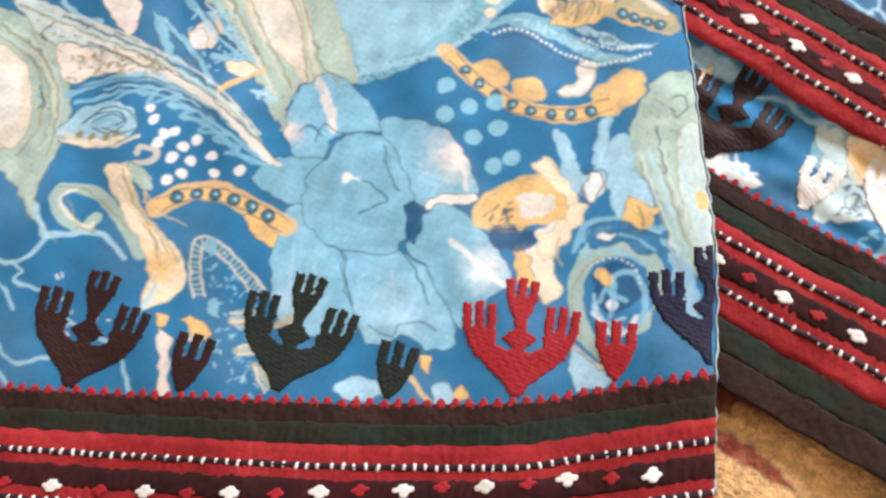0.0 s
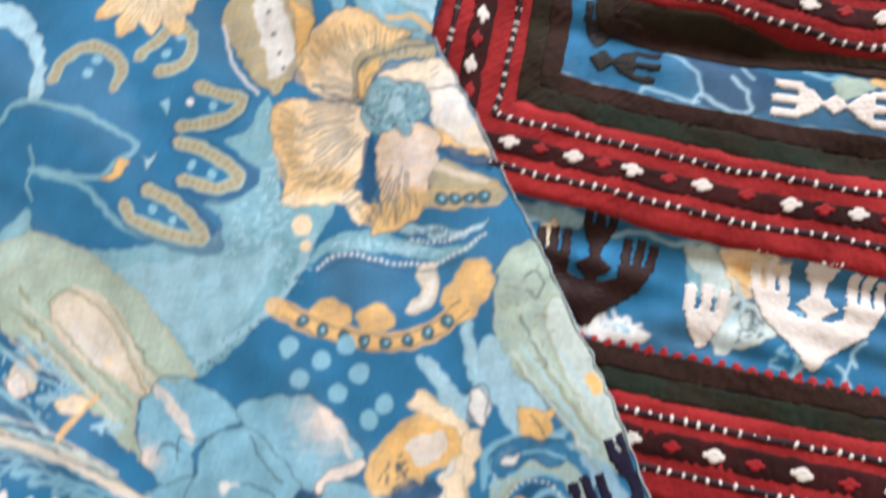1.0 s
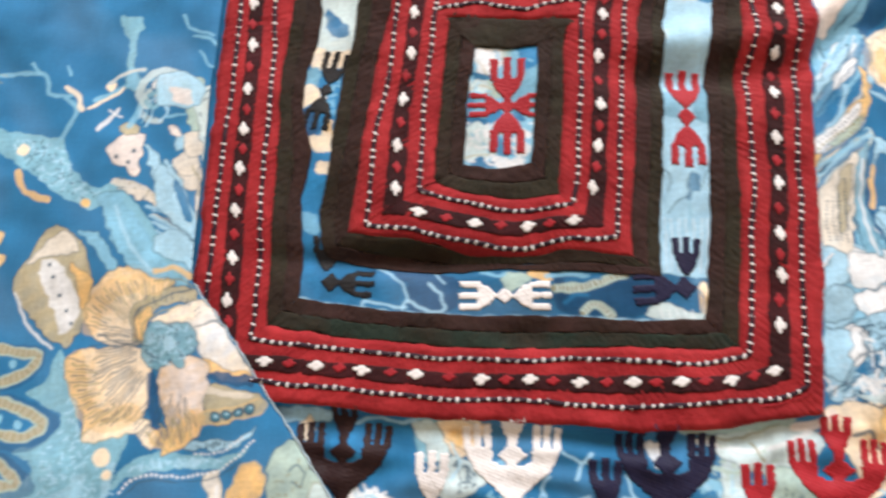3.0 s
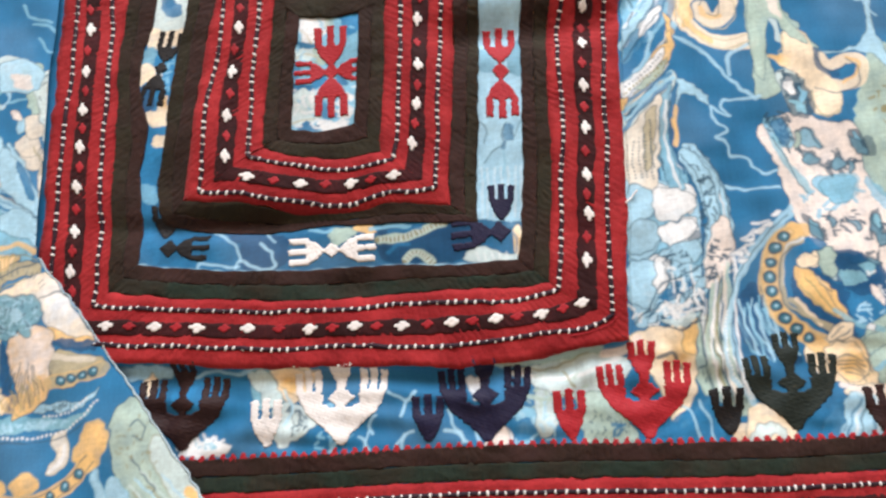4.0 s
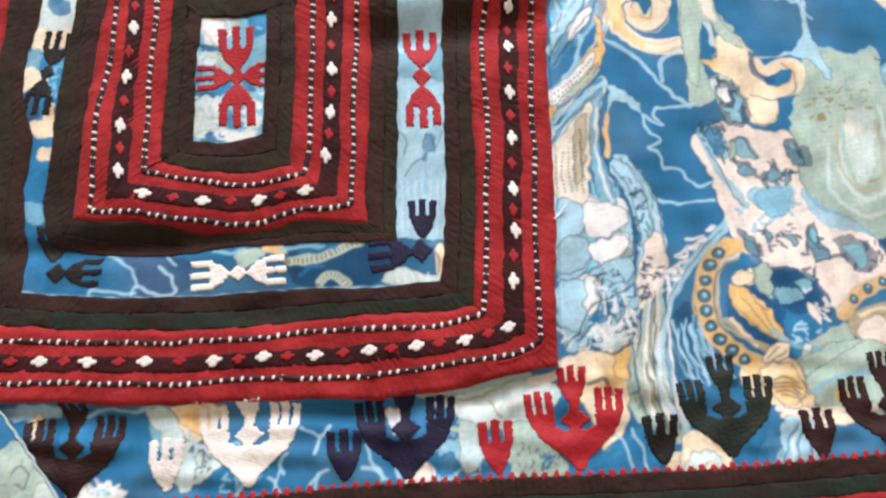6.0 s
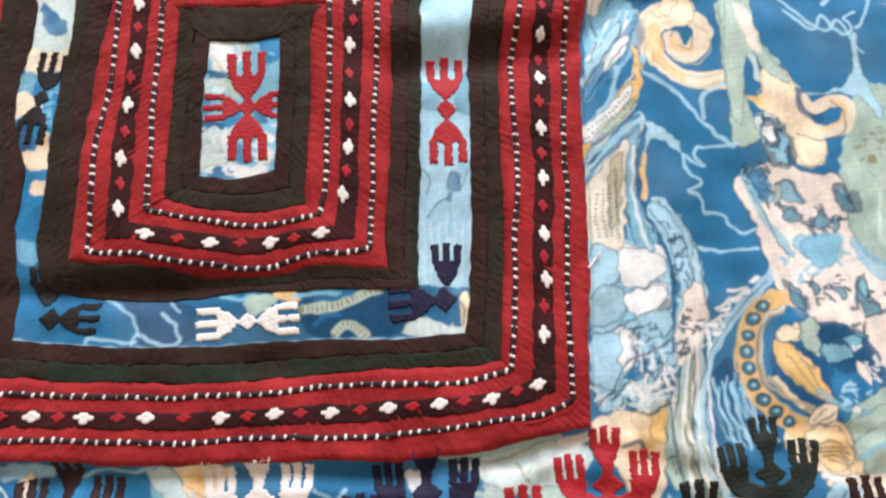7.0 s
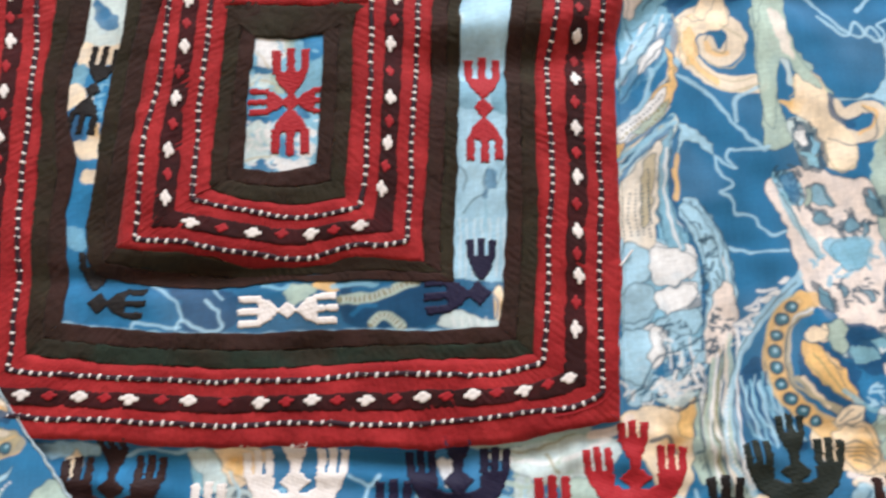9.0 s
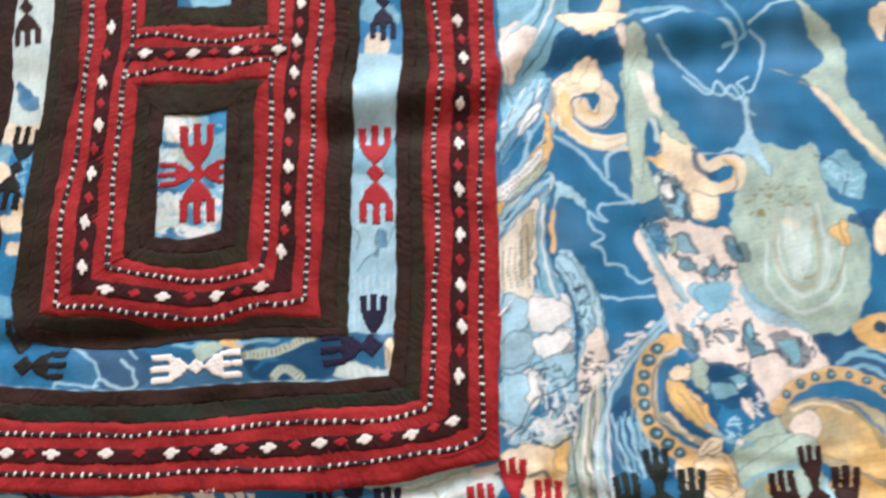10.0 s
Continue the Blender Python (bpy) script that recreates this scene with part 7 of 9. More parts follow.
upper.strands([(-175, -106), (-155, -113), (-135, -116)], [(-155, -94), (-143, -103), (-130, -111)], 8, [PALE, INK, LINEN, SKY], 0.9, 13)
upper.strands([(16, -115), (17, -104), (26, -96), (39, -91)], [(23, -118), (25, -106), (32, -102), (44, -97)], 6, [SKY, PALE, DEEP, SKY], 0.9, 14)
upper.strands([(-238, -153), (-212, -156), (-190, -170), (-177, -193)], [(-239, -163), (-217, -162), (-195, -173), (-184, -194)], 5, [MIST, OLIV, LINEN], 0.8, 15)
upper.strands([(-150, -182), (-135, -189), (-119, -195), (-106, -202)], [(-144, -179), (-132, -187), (-114, -192), (-104, -198)], 4, [TAN, CREAM, OLIV], 0.8, 16)
upper.strands([(-81, 75), (-64, 54), (-45, 34)], [(-70, 76), (-52, 57), (-34, 35)], 8, [SKY, INK, PALE, AQUA], 0.9, 17)
upper.strands([(-57, 64), (-45, 58), (-35, 47)], [(-56, 71), (-44, 69), (-36, 58)], 6, [PALE, INK, LINEN, BLUE], 0.8, 18)
upper.strands([(-70, 111), (-67, 122), (-55, 129)], [(-61, 111), (-57, 120), (-45, 124)], 6, [PALE, BLUE, SKY, INK], 0.9, 19)
upper.strands([(-168, -96), (-156, -102), (-139, -111), (-114, -125)], [(-175, -84), (-154, -93), (-134, -105), (-112, -117)], 6, [SAGE, LINEN, OLIV, SAGE], 0.8, 20)
# feather and scroll beside the panel's left edge
upper.fill([(-85, 171), (-73, 169), (-75, 158), (-74, 143), (-78, 141), (-78, 155), (-84, 166)], AQUA)
upper.line([(-52, 170), (-48, 163), (-42, 160), (-36, 158)], SKY, width=1.6)
upper.line([(-86, 135), (-78, 139), (-68, 140)], SKY, width=2.4)
upper.line([(-86, 135), (-78, 139), (-68, 140)], LINEN, width=1.2)
upper.fill([(-51, 133), (-38, 134), (-37, 116), (-38, 104), (-43, 112), (-46, 124)], SAGE, edge=INK, edge_width=0.3)
upper.line([(-65, 122), (-69, 128), (-65, 136), (-58, 139), (-50, 136)], MIST, width=4.5)
upper.fill([(-64, 131), (-58, 137), (-51, 135), (-50, 128), (-58, 129)], WHITE, edge=INK, edge_width=0.3)
upper.line([(-65, 123), (-61, 120), (-58, 123), (-60, 128), (-64, 126)], AQUA, width=2.4)
upper.line([(-57, 122), (-46, 121)], SKY, width=1.2)
upper.fill([(-52, 110), (-47, 109), (-45, 104), (-50, 105)], PINK, edge=INK, edge_width=0.3)
upper.fill([(-63, 102), (-56, 96), (-51, 82), (-51, 74), (-56, 82), (-60, 93)], PALE, edge=INK, edge_width=0.3)
upper.fill([(-52, 93), (-46, 87), (-40, 76), (-39, 66), (-45, 73)], PALE, edge=INK, edge_width=0.3)
upper.fill([(-48, 92), (-38, 98), (-36, 86), (-43, 86)], LINEN, edge=INK, edge_width=0.3)
upper.fill([(-83, 77), (-70, 77), (-57, 65), (-49, 51), (-39, 37), (-56, 39), (-65, 45), (-76, 62)], SKY, edge=INK, edge_width=0.3)
upper.line([(-69, 75), (-57, 62), (-48, 49), (-41, 39)], AQUA, width=3.5)
upper.line([(-74, 71), (-64, 53), (-53, 40)], PALE, width=1.6)
upper.line([(-76, 83), (-61, 79), (-52, 71), (-38, 62)], LINEN, width=3.2)
upper.specks([(-76, 85), (-62, 81), (-51, 73), (-39, 64), (-40, 61), (-52, 70), (-63, 78)], 30, 0.5, OLIV, seed=70)
upper.line([(-58, 70), (-47, 69), (-37, 63)], PALE, width=1.4)
upper.line([(-56, 66), (-45, 61), (-37, 58)], PALE, width=1.4)
upper.line([(-51, 61), (-42, 58), (-37, 53)], PALE, width=1.6)
# paisley, stem and scroll further up
lower.line([(380, 87), (377, 63), (382, 51), (390, 50), (396, 62), (397, 83)], TAN, width=0.9)
lower.fill([(384, 87), (396, 86), (392, 62), (387, 54), (382, 57)], MIST, alpha=0.7)
lower.fill([(358, 54), (366, 46), (375, 37), (386, 31), (370, 33), (360, 42)], SKY, alpha=0.8)
lower.fill([(343, 55), (354, 55), (353, 44), (345, 43)], SKY, alpha=0.7)
lower.specks([(346, 67), (356, 64), (354, 59), (346, 60)], 14, 1.3, INK, seed=71)
lower.fill([(360, 73), (364, 72), (365, 65), (361, 64), (358, 68)], INK, alpha=0.7)
lower.fill([(283, 160), (290, 158), (297, 163), (301, 170), (304, 168), (305, 158), (301, 154), (290, 151), (286, 142), (280, 135), (281, 148)], CREAM, edge=INK, edge_width=0.3)
lower.fill([(282, 151), (287, 154), (288, 142), (283, 135)], OCHRE, alpha=0.8)
lower.fill([(324, 172), (331, 169), (331, 151), (336, 136), (342, 124), (335, 127), (326, 139), (321, 123), (317, 104), (313, 115), (315, 146), (319, 163)], SAGE, edge=INK, edge_width=0.3)
lower.fill([(323, 163), (329, 161), (331, 145), (333, 138), (326, 143)], PINK, alpha=0.8)
lower.fill([(290, 195), (297, 182), (309, 184), (319, 193)], CREAM, edge=INK, edge_width=0.3)
lower.fill([(258, 182), (268, 189), (274, 185), (267, 172), (259, 160)], PINK, edge=INK, edge_width=0.3)
lower.line([(257, 130), (267, 141), (276, 154)], PALE, width=2)
lower.line([(261, 138), (269, 146), (274, 157)], WHITE, width=1.6)
# forms behind the forks along the hem
lower.fill([(266, -44), (276, -43), (278, -54), (275, -64), (251, -64), (247, -61), (263, -48)], BLUE*1.2)
lower.line([(268, -46), (272, -55), (273, -64)], PALE, width=1)
lower.fill([(290, -50), (302, -50), (310, -64), (311, -66), (287, -66)], CREAM, edge=INK, edge_width=0.3)
lower.fill([(286, -65), (291, -58), (301, -57), (305, -65), (298, -62), (291, -64)], MIST, edge=INK, edge_width=0.3)
lower.fill([(289, -66), (293, -64), (300, -64), (303, -67)], BLUE)
lower.fill([(317, -67), (327, -49), (341, -45), (346, -55), (346, -67), (331, -69)], PALE, edge=INK, edge_width=0.3)
lower.fill([(316, -67), (325, -50), (330, -48), (328, -61), (321, -67)], BLUE*1.15)
lower.strands([(324, -68), (330, -56), (338, -47)], [(341, -68), (344, -57), (344, -48)], 7, [PALE, BLUE, WHITE, INK], 0.9, 21)
lower.fill([(342, -31), (358, -23), (377, -16), (383, -24), (378, -48), (356, -45), (345, -39)], SAGE, edge=INK, edge_width=0.3)
lower.line([(345, -36), (356, -31), (374, -29)], SKY, width=1.8)
lower.dots([(358, -38), (360, -39)], 2.4, OCHRE)
lower.line([(331, -42), (341, -45), (353, -44), (371, -44)], PINK, width=3)
lower.fill([(325, -27), (334, -20), (342, -25), (344, -34), (346, -42), (334, -41), (328, -34)], CREAM, toward=(338, -33, 9), glow=OCHRE, edge=INK)
lower.strands([(328, -29), (333, -35), (339, -41)], [(336, -21), (341, -29), (345, -38)], 7, [INK, OLIV], 0.6, 22)
lower.line([(228, -23), (237, -22), (244, -17)], PINK, width=3.5, alpha=0.8)

# drawing of the feathered strands, the pale flower and the scrolls beside the panel
lower.fill([(252.4, 125.6), (260.1, 136.5), (270.4, 149.9), (278.8, 160.5), (280.5, 149.4), (273.8, 136.0), (267.6, 125.5), (256.9, 116.1), (251.1, 112.8)], BLUE*1.1, alpha=0.7)
lower.fill([(250.4, 124.5), (258.7, 136.4), (269.1, 149.9), (271.1, 156.5), (265.7, 152.8), (255.9, 139.2), (250.8, 130.7)], PALE, edge=INK, edge_width=0.3)
lower.fill([(263.0, 140.5), (270.3, 148.5), (273.3, 147.2), (267.6, 137.5), (259.6, 131.4)], WHITE, edge=INK, edge_width=0.3)
lower.line([(251.2, 125.7), (260.2, 137.8), (270.7, 152.5)], INK, width=0.55)
lower.line([(251.8, 119.3), (262.3, 133.9), (271.0, 144.3)], INK, width=0.55)
lower.line([(257.2, 154.6), (258.5, 149.6), (262.6, 147.5)], PALE, width=1.4)
lower.line([(264.4, 129.8), (272.1, 138.7), (276.9, 149.9)], SKY, width=1.8)
lower.line([(256.7, 113.5), (263.0, 122.2), (266.0, 133.6)], PALE, width=1.8)
lower.line([(250.8, 108.9), (259.2, 114.6), (265.0, 123.3)], SKY, width=1.4)
lower.fill([(274.7, 145.8), (277.0, 137.3), (275.4, 132.7), (274.1, 138.7)], OCHRE, edge=INK, edge_width=0.3)
lower.fill([(266.0, 121.8), (272.7, 127.7), (276.8, 135.4), (276.6, 125.2), (271.4, 115.0), (260.9, 106.8), (257.5, 109.6)], OCHRE, alpha=0.9, edge=INK, edge_width=0.3)
lower.fill([(248.0, 106.4), (256.6, 112.2), (265.9, 120.5), (272.4, 125.1), (267.7, 115.2), (258.5, 107.0), (248.6, 99.0)], WHITE, edge=INK, edge_width=0.3)
lower.fill([(255.8, 104.6), (263.8, 111.7), (271.2, 118.7), (270.8, 113.7), (263.2, 106.5)], SAGE, edge=INK, edge_width=0.3)
lower.stipple([(248.8, 101.4), (257.3, 107.8), (266.4, 114.0), (273.1, 120.0)], 0.7, OLIV, 2.2)
lower.stipple([(250.5, 105.7), (260.2, 112.0), (270.0, 121.4)], 0.5, INK, 2)
lower.stipple([(259.4, 104.3), (267.3, 111.4), (273.7, 118.7)], 0.6, OLIV, 2)
lower.line([(247.2, 95.4), (255.4, 100.8), (264.4, 106.4), (273.5, 111.1)], BLUE, width=1.6)
lower.line([(246.9, 91.8), (255.6, 97.8), (265.1, 102.9), (274.5, 109.2)], SKY, width=1.8)
lower.fill([(247.3, 97.3), (251.2, 100.1), (251.8, 98.2), (247.5, 93.0)], OCHRE, edge=INK, edge_width=0.3)
lower.line([(246.9, 80.4), (252.6, 89.0), (261.0, 97.3), (272.9, 106.6)], BLUE*1.2, width=2)
lower.line([(250.1, 87.9), (258.5, 94.4), (270.0, 103.4)], INK, width=0.6)
lower.fill([(246.5, 77.9), (254.3, 88.4), (263.3, 96.9), (268.3, 99.6), (266.1, 80.3), (262.6, 63.2), (259.7, 53.5), (246.5, 55.8)], LINEN, edge=INK, edge_width=0.4)
lower.fill([(258.6, 88.1), (263.8, 94.9), (263.2, 80.5), (258.8, 63.3), (256.1, 65.8)], TAN, alpha=0.9, edge=INK, edge_width=0.4)
lower.stipple([(249.0, 76.5), (247.4, 66.7), (248.3, 57.0)], 0.5, INK, 1.7)
lower.stipple([(252.1, 78.2), (250.3, 66.5), (251.5, 57.4)], 0.5, INK, 1.7)
lower.stipple([(255.3, 80.0), (253.8, 67.0), (254.2, 57.3)], 0.5, INK, 1.7)
lower.stipple([(258.2, 81.4), (256.7, 67.0), (256.9, 57.2)], 0.5, INK, 1.7)
lower.stipple([(261.0, 82.7), (259.8, 67.0), (259.6, 57.2)], 0.5, INK, 1.7)
lower.stipple([(261.0, 89.1), (260.6, 78.1), (260.9, 63.3)], 0.55, INK, 1.6)
lower.stipple([(266.1, 80.3), (265.2, 70.6), (265.4, 58.1)], 0.5, INK, 1.7)
lower.fill([(267.4, 98.3), (273.3, 105.8), (270.0, 92.0), (269.7, 77.6), (271.0, 62.5), (273.9, 52.5), (266.6, 53.1), (264.9, 68.1), (265.4, 85.0)], SKY*0.9, edge=INK, edge_width=0.4)
lower.line([(269.8, 97.0), (267.7, 82.6), (268.5, 67.7), (271.1, 52.6)], WHITE, width=1.2)
lower.line([(270.9, 87.1), (271.0, 75.0), (273.7, 59.8)], DEEP, width=1.6)
lower.line([(272.1, 87.1), (273.3, 79.9), (272.2, 74.9)], OCHRE, width=2)
lower.fill([(272.2, 71.2), (277.9, 71.6), (284.8, 64.0), (289.1, 51.6), (283.5, 23.7), (279.8, 14.7), (276.5, 17.1), (281.0, 33.1), (279.8, 49.9), (275.2, 62.2)], PALE, edge=INK, edge_width=0.4)
lower.line([(273.4, 69.3), (278.2, 62.1), (281.4, 49.8), (282.2, 33.1)], INK, width=0.55)
lower.line([(281.0, 68.9), (285.3, 59.0), (287.5, 44.5)], INK, width=0.5)
lower.specks([(277.0, 65.9), (285.1, 56.6), (285.3, 32.9), (279.0, 28.5), (279.8, 49.9)], 22, 1.0, INK, seed=81)
lower.fill([(281.3, 27.2), (287.4, 37.4), (292.4, 30.1), (291.9, 18.7), (285.7, 9.8), (277.2, 3.5), (277.1, 12.5)], PINK, edge=INK, edge_width=0.5)
lower.specks([(280.7, 21.5), (287.1, 27.0), (289.2, 18.9), (278.6, 5.6)], 26, 1.0, INK, seed=82)
lower.fill([(246.2, 53.4), (257.6, 52.4), (258.9, 43.9), (253.0, 34.6), (259.4, 28.5), (255.2, 21.8), (246.7, 18.8), (242.6, 25.6)], PALE*0.95, edge=INK, edge_width=0.6)
lower.fill([(260.1, 53.5), (274.8, 50.0), (277.7, 44.0), (269.7, 38.3), (262.8, 36.6), (257.8, 39.1)], WHITE, edge=INK, edge_width=0.5)
lower.fill([(244.1, 34.6), (252.1, 38.1), (259.0, 34.4), (256.7, 25.2), (246.9, 21.1), (243.0, 24.5)], PALE*0.85, edge=INK, edge_width=0.6)
lower.fill([(260.2, 34.4), (272.9, 36.9), (277.4, 33.3), (270.5, 27.7), (263.5, 24.7), (259.7, 27.3)], WHITE, edge=INK, edge_width=0.5)
lower.fill([(263.5, 24.7), (273.9, 26.8), (277.2, 23.9), (272.7, 16.1), (260.4, 18.0), (258.1, 21.6)], PALE*0.92, edge=INK, edge_width=0.5)
lower.fill([(242.5, 16.6), (252.6, 18.6), (260.1, 15.7), (258.4, 4.5), (251.2, -3.9), (241.5, 1.0)], PALE, edge=INK, edge_width=0.5)
lower.fill([(255.5, 18.4), (260.4, 18.5), (259.5, 6.7), (254.1, 2.6)], WHITE, edge=INK, edge_width=0.5)
lower.line([(243.9, -10.1), (250.1, -3.9), (256.8, 6.9), (265.9, 9.6), (276.2, 14.8)], INK, width=0.8)
lower.line([(248.6, -8.2), (255.9, -2.0), (265.0, 0.8), (276.2, 5.8)], INK, width=0.7)
lower.fill([(249.6, -9.4), (255.9, -2.0), (265.1, 1.9), (276.6, 9.1), (275.3, 3.6), (264.6, -3.6), (255.1, -9.7)], PALE, alpha=0.8, edge=INK, edge_width=0.4)
lower.fill([(255.0, 0.3), (259.3, 4.5), (263.0, 2.0), (259.4, -0.4)], BLUE, alpha=0.8)
lower.specks([(253.4, -4.1), (265.1, 1.9), (276.2, 5.8), (274.6, -7.5), (266.1, -12.5), (254.8, -11.9)], 50, 0.9, INK, seed=83)
lower.specks([(253.4, -4.1), (265.0, 0.8), (274.8, 3.6), (273.7, -5.3), (264.0, -10.2)], 34, 1.2, WHITE, seed=84)
lower.specks([(255.7, 16.1), (268.9, 15.1), (274.6, 21.7), (258.7, 22.7)], 16, 0.8, INK, seed=85)
lower.line([(255.2, -8.6), (258.6, -13.2), (263.6, -14.6), (268.4, -11.6), (273.0, -10.8)], INK, width=0.9)
lower.fill([(255.5, -9.7), (261.4, -12.9), (266.1, -12.5), (271.0, -8.4), (268.8, -7.2), (261.8, -9.4)], MIST, alpha=0.8)
lower.line([(278.4, 3.4), (275.8, -7.6), (272.1, -20.6), (273.0, -33.6), (275.8, -46.6)], INK, width=0.6)
lower.line([(280.0, 5.3), (277.5, -7.7), (274.0, -20.7), (274.8, -33.7), (277.6, -46.7)], SAGE, width=1.6)
lower.line([(281.7, 7.3), (279.2, -7.8), (275.9, -20.8), (276.6, -33.8), (279.4, -46.8)], WHITE, width=1.2)
lower.line([(283.4, 9.2), (280.8, -7.9), (277.9, -20.9), (278.5, -33.8), (281.1, -46.9)], OLIV, width=0.7)
lower.line([(285.2, 11.2), (282.5, -8.0), (279.9, -21.0), (280.5, -34.0), (282.9, -47.0)], INK, width=0.6)
lower.line([(287.0, 13.2), (284.1, -8.1), (281.9, -21.1), (282.4, -34.1), (284.6, -47.1)], LINEN, width=1.6)
lower.line([(288.8, 15.2), (285.8, -8.2), (283.9, -21.2), (284.3, -34.2), (286.5, -47.2)], SAGE, width=1.4)
lower.line([(290.5, 17.2), (287.5, -8.3), (285.9, -21.4), (286.1, -34.2), (288.4, -47.4)], INK, width=0.6)
lower.line([(292.2, 19.2), (289.2, -8.4), (288.0, -21.5), (288.1, -34.4), (290.3, -47.5)], WHITE, width=1.2)
lower.line([(320.6, 36.8), (310.6, 29.0), (300.7, 18.2), (292.8, 7.2), (286.8, -6.0), (281.9, -21.1), (283.4, -36.3), (291.6, -48.1)], PALE, width=2.2)
lower.line([(318.4, 36.8), (308.9, 28.7), (298.6, 17.8), (290.7, 6.4), (285.1, -5.9)], INK, width=0.5)
lower.stipple([(285.6, -5.9), (282.7, -19.0), (283.5, -34.1), (290.5, -46.5)], 0.6, WHITE, 1.8)
lower.fill([(292.4, 15.9), (296.3, 18.0), (298.5, 16.9), (295.5, 14.8)], WHITE, edge=BLUE, edge_width=0.3)
lower.fill([(291.1, 19.5), (294.9, 21.5), (297.0, 20.4), (294.1, 18.3)], WHITE, edge=BLUE, edge_width=0.3)
lower.fill([(296.7, 24.8), (300.7, 26.9), (303.1, 25.9), (299.9, 23.7)], WHITE, edge=BLUE, edge_width=0.3)
lower.fill([(302.0, 29.2), (305.9, 31.2), (308.0, 30.1), (305.2, 28.1)], WHITE, edge=BLUE, edge_width=0.3)
lower.fill([(305.7, 31.2), (309.3, 33.2), (311.2, 32.1), (308.6, 30.1)], WHITE, edge=BLUE, edge_width=0.3)
lower.fill([(309.5, 36.7), (313.5, 38.8), (315.8, 37.8), (312.4, 35.5)], WHITE, edge=BLUE, edge_width=0.3)
lower.line([(291.7, -1.8), (293.2, -13.1), (297.0, -26.5)], PALE, width=1.2)
lower.line([(295.5, -3.3), (297.1, -15.1), (300.2, -28.0)], SKY, width=1.2)
lower.line([(299.3, -4.9), (300.6, -17.1), (303.5, -29.5)], PALE, width=1.2)
lower.line([(302.6, -6.5), (304.0, -19.0), (306.7, -30.9)], SKY, width=1.2)
lower.line([(305.7, -8.0), (307.5, -21.0), (310.2, -32.5)], PALE, width=1.2)
lower.line([(279.6, 162.1), (281.9, 140.9), (289.3, 129.9), (299.9, 123.0), (313.2, 125.5)], TAN, width=0.7)
lower.line([(286.7, 139.4), (291.1, 132.8), (302.0, 127.8), (312.5, 128.3)], TAN, width=0.6)
lower.line([(292.2, 148.2), (296.3, 151.9), (302.4, 149.0), (301.0, 142.6), (295.5, 144.1)], INK, width=0.5)
lower.line([(300.3, 155.4), (308.3, 149.9), (309.6, 141.6), (304.5, 135.4), (298.3, 135.3), (292.1, 138.5)], TAN, width=0.7)
lower.line([(329.8, 128.5), (330.2, 123.1), (326.7, 118.9)], TAN, width=0.6)
lower.line([(344.3, 117.0), (348.7, 109.4), (353.4, 107.8), (358.5, 111.1)], INK, width=0.6)
lower.line([(342.8, 100.9), (351.4, 96.6), (361.5, 99.2), (363.7, 107.9), (358.8, 113.6)], INK, width=0.5)
lower.line([(341.4, 99.7), (341.5, 90.6), (345.5, 84.0), (350.2, 86.7)], TAN, width=0.7)
lower.fill([(325.6, 105.5), (333.2, 107.5), (340.1, 99.8), (340.3, 89.3), (336.0, 84.3), (328.6, 86.9), (325.5, 96.6)], INK, alpha=0.8)
lower.fill([(326.5, 103.0), (331.3, 104.3), (332.3, 98.4), (327.8, 96.7)], WHITE, edge=INK, edge_width=0.3)
lower.fill([(335.2, 101.2), (338.2, 95.9), (335.0, 93.3)], SKY)
lower.fill([(328.5, 93.7), (332.1, 88.1), (336.7, 88.1), (335.0, 93.3)], AQUA)
lower.fill([(317.6, 82.1), (324.4, 83.3), (325.9, 73.5), (321.2, 72.0)], BLUE, alpha=0.85, edge=INK, edge_width=0.4)
lower.fill([(330.6, 79.6), (332.5, 72.3), (328.3, 70.0)], SAGE, edge=INK, edge_width=0.5)
lower.line([(329.2, 78.5), (335.5, 79.4), (338.8, 73.2), (341.8, 69.8)], INK, width=0.8)
lower.fill([(333.2, 67.4), (338.8, 64.6), (337.1, 61.0), (332.5, 63.0)], SKY*0.6, edge=INK, edge_width=0.9)
lower.fill([(344.2, 62.8), (348.7, 63.6), (349.2, 59.1), (344.4, 57.7)], SKY*0.6, edge=INK, edge_width=0.9)
lower.fill([(350.7, 60.9), (354.1, 59.6), (352.2, 54.8)], SKY*0.6, edge=INK, edge_width=0.9)
lower.fill([(352.9, 72.8), (358.7, 70.0), (360.9, 64.1), (355.9, 65.4)], SKY*0.6, edge=INK, edge_width=0.9)
lower.fill([(327.6, 33.0), (332.7, 28.0), (332.9, 23.3), (328.9, 27.0)], SKY*0.6, edge=INK, edge_width=0.9)
lower.fill([(337.6, 34.9), (340.0, 31.0), (337.6, 30.0)], SKY*0.6, edge=INK, edge_width=0.9)
lower.fill([(346.3, 33.1), (349.9, 31.7), (351.0, 26.8), (347.6, 28.2)], SKY*0.6, edge=INK, edge_width=0.9)
lower.fill([(357.4, 33.7), (358.1, 26.5), (364.7, 22.6), (359.2, 19.4), (355.3, 26.6)], SKY*0.6, edge=INK, edge_width=0.9)
lower.fill([(350.5, 14.0), (356.7, 12.5), (354.7, 9.2)], SKY*0.6, edge=INK, edge_width=0.9)
lower.chain([(320.9, 29.0), (312.3, 23.8), (307.7, 13.2), (306.9, 1.9), (308.5, -8.4), (315.4, -16.6), (325.3, -25.0)], 7.4, OCHRE, INK, 9, 2.9, TAN)
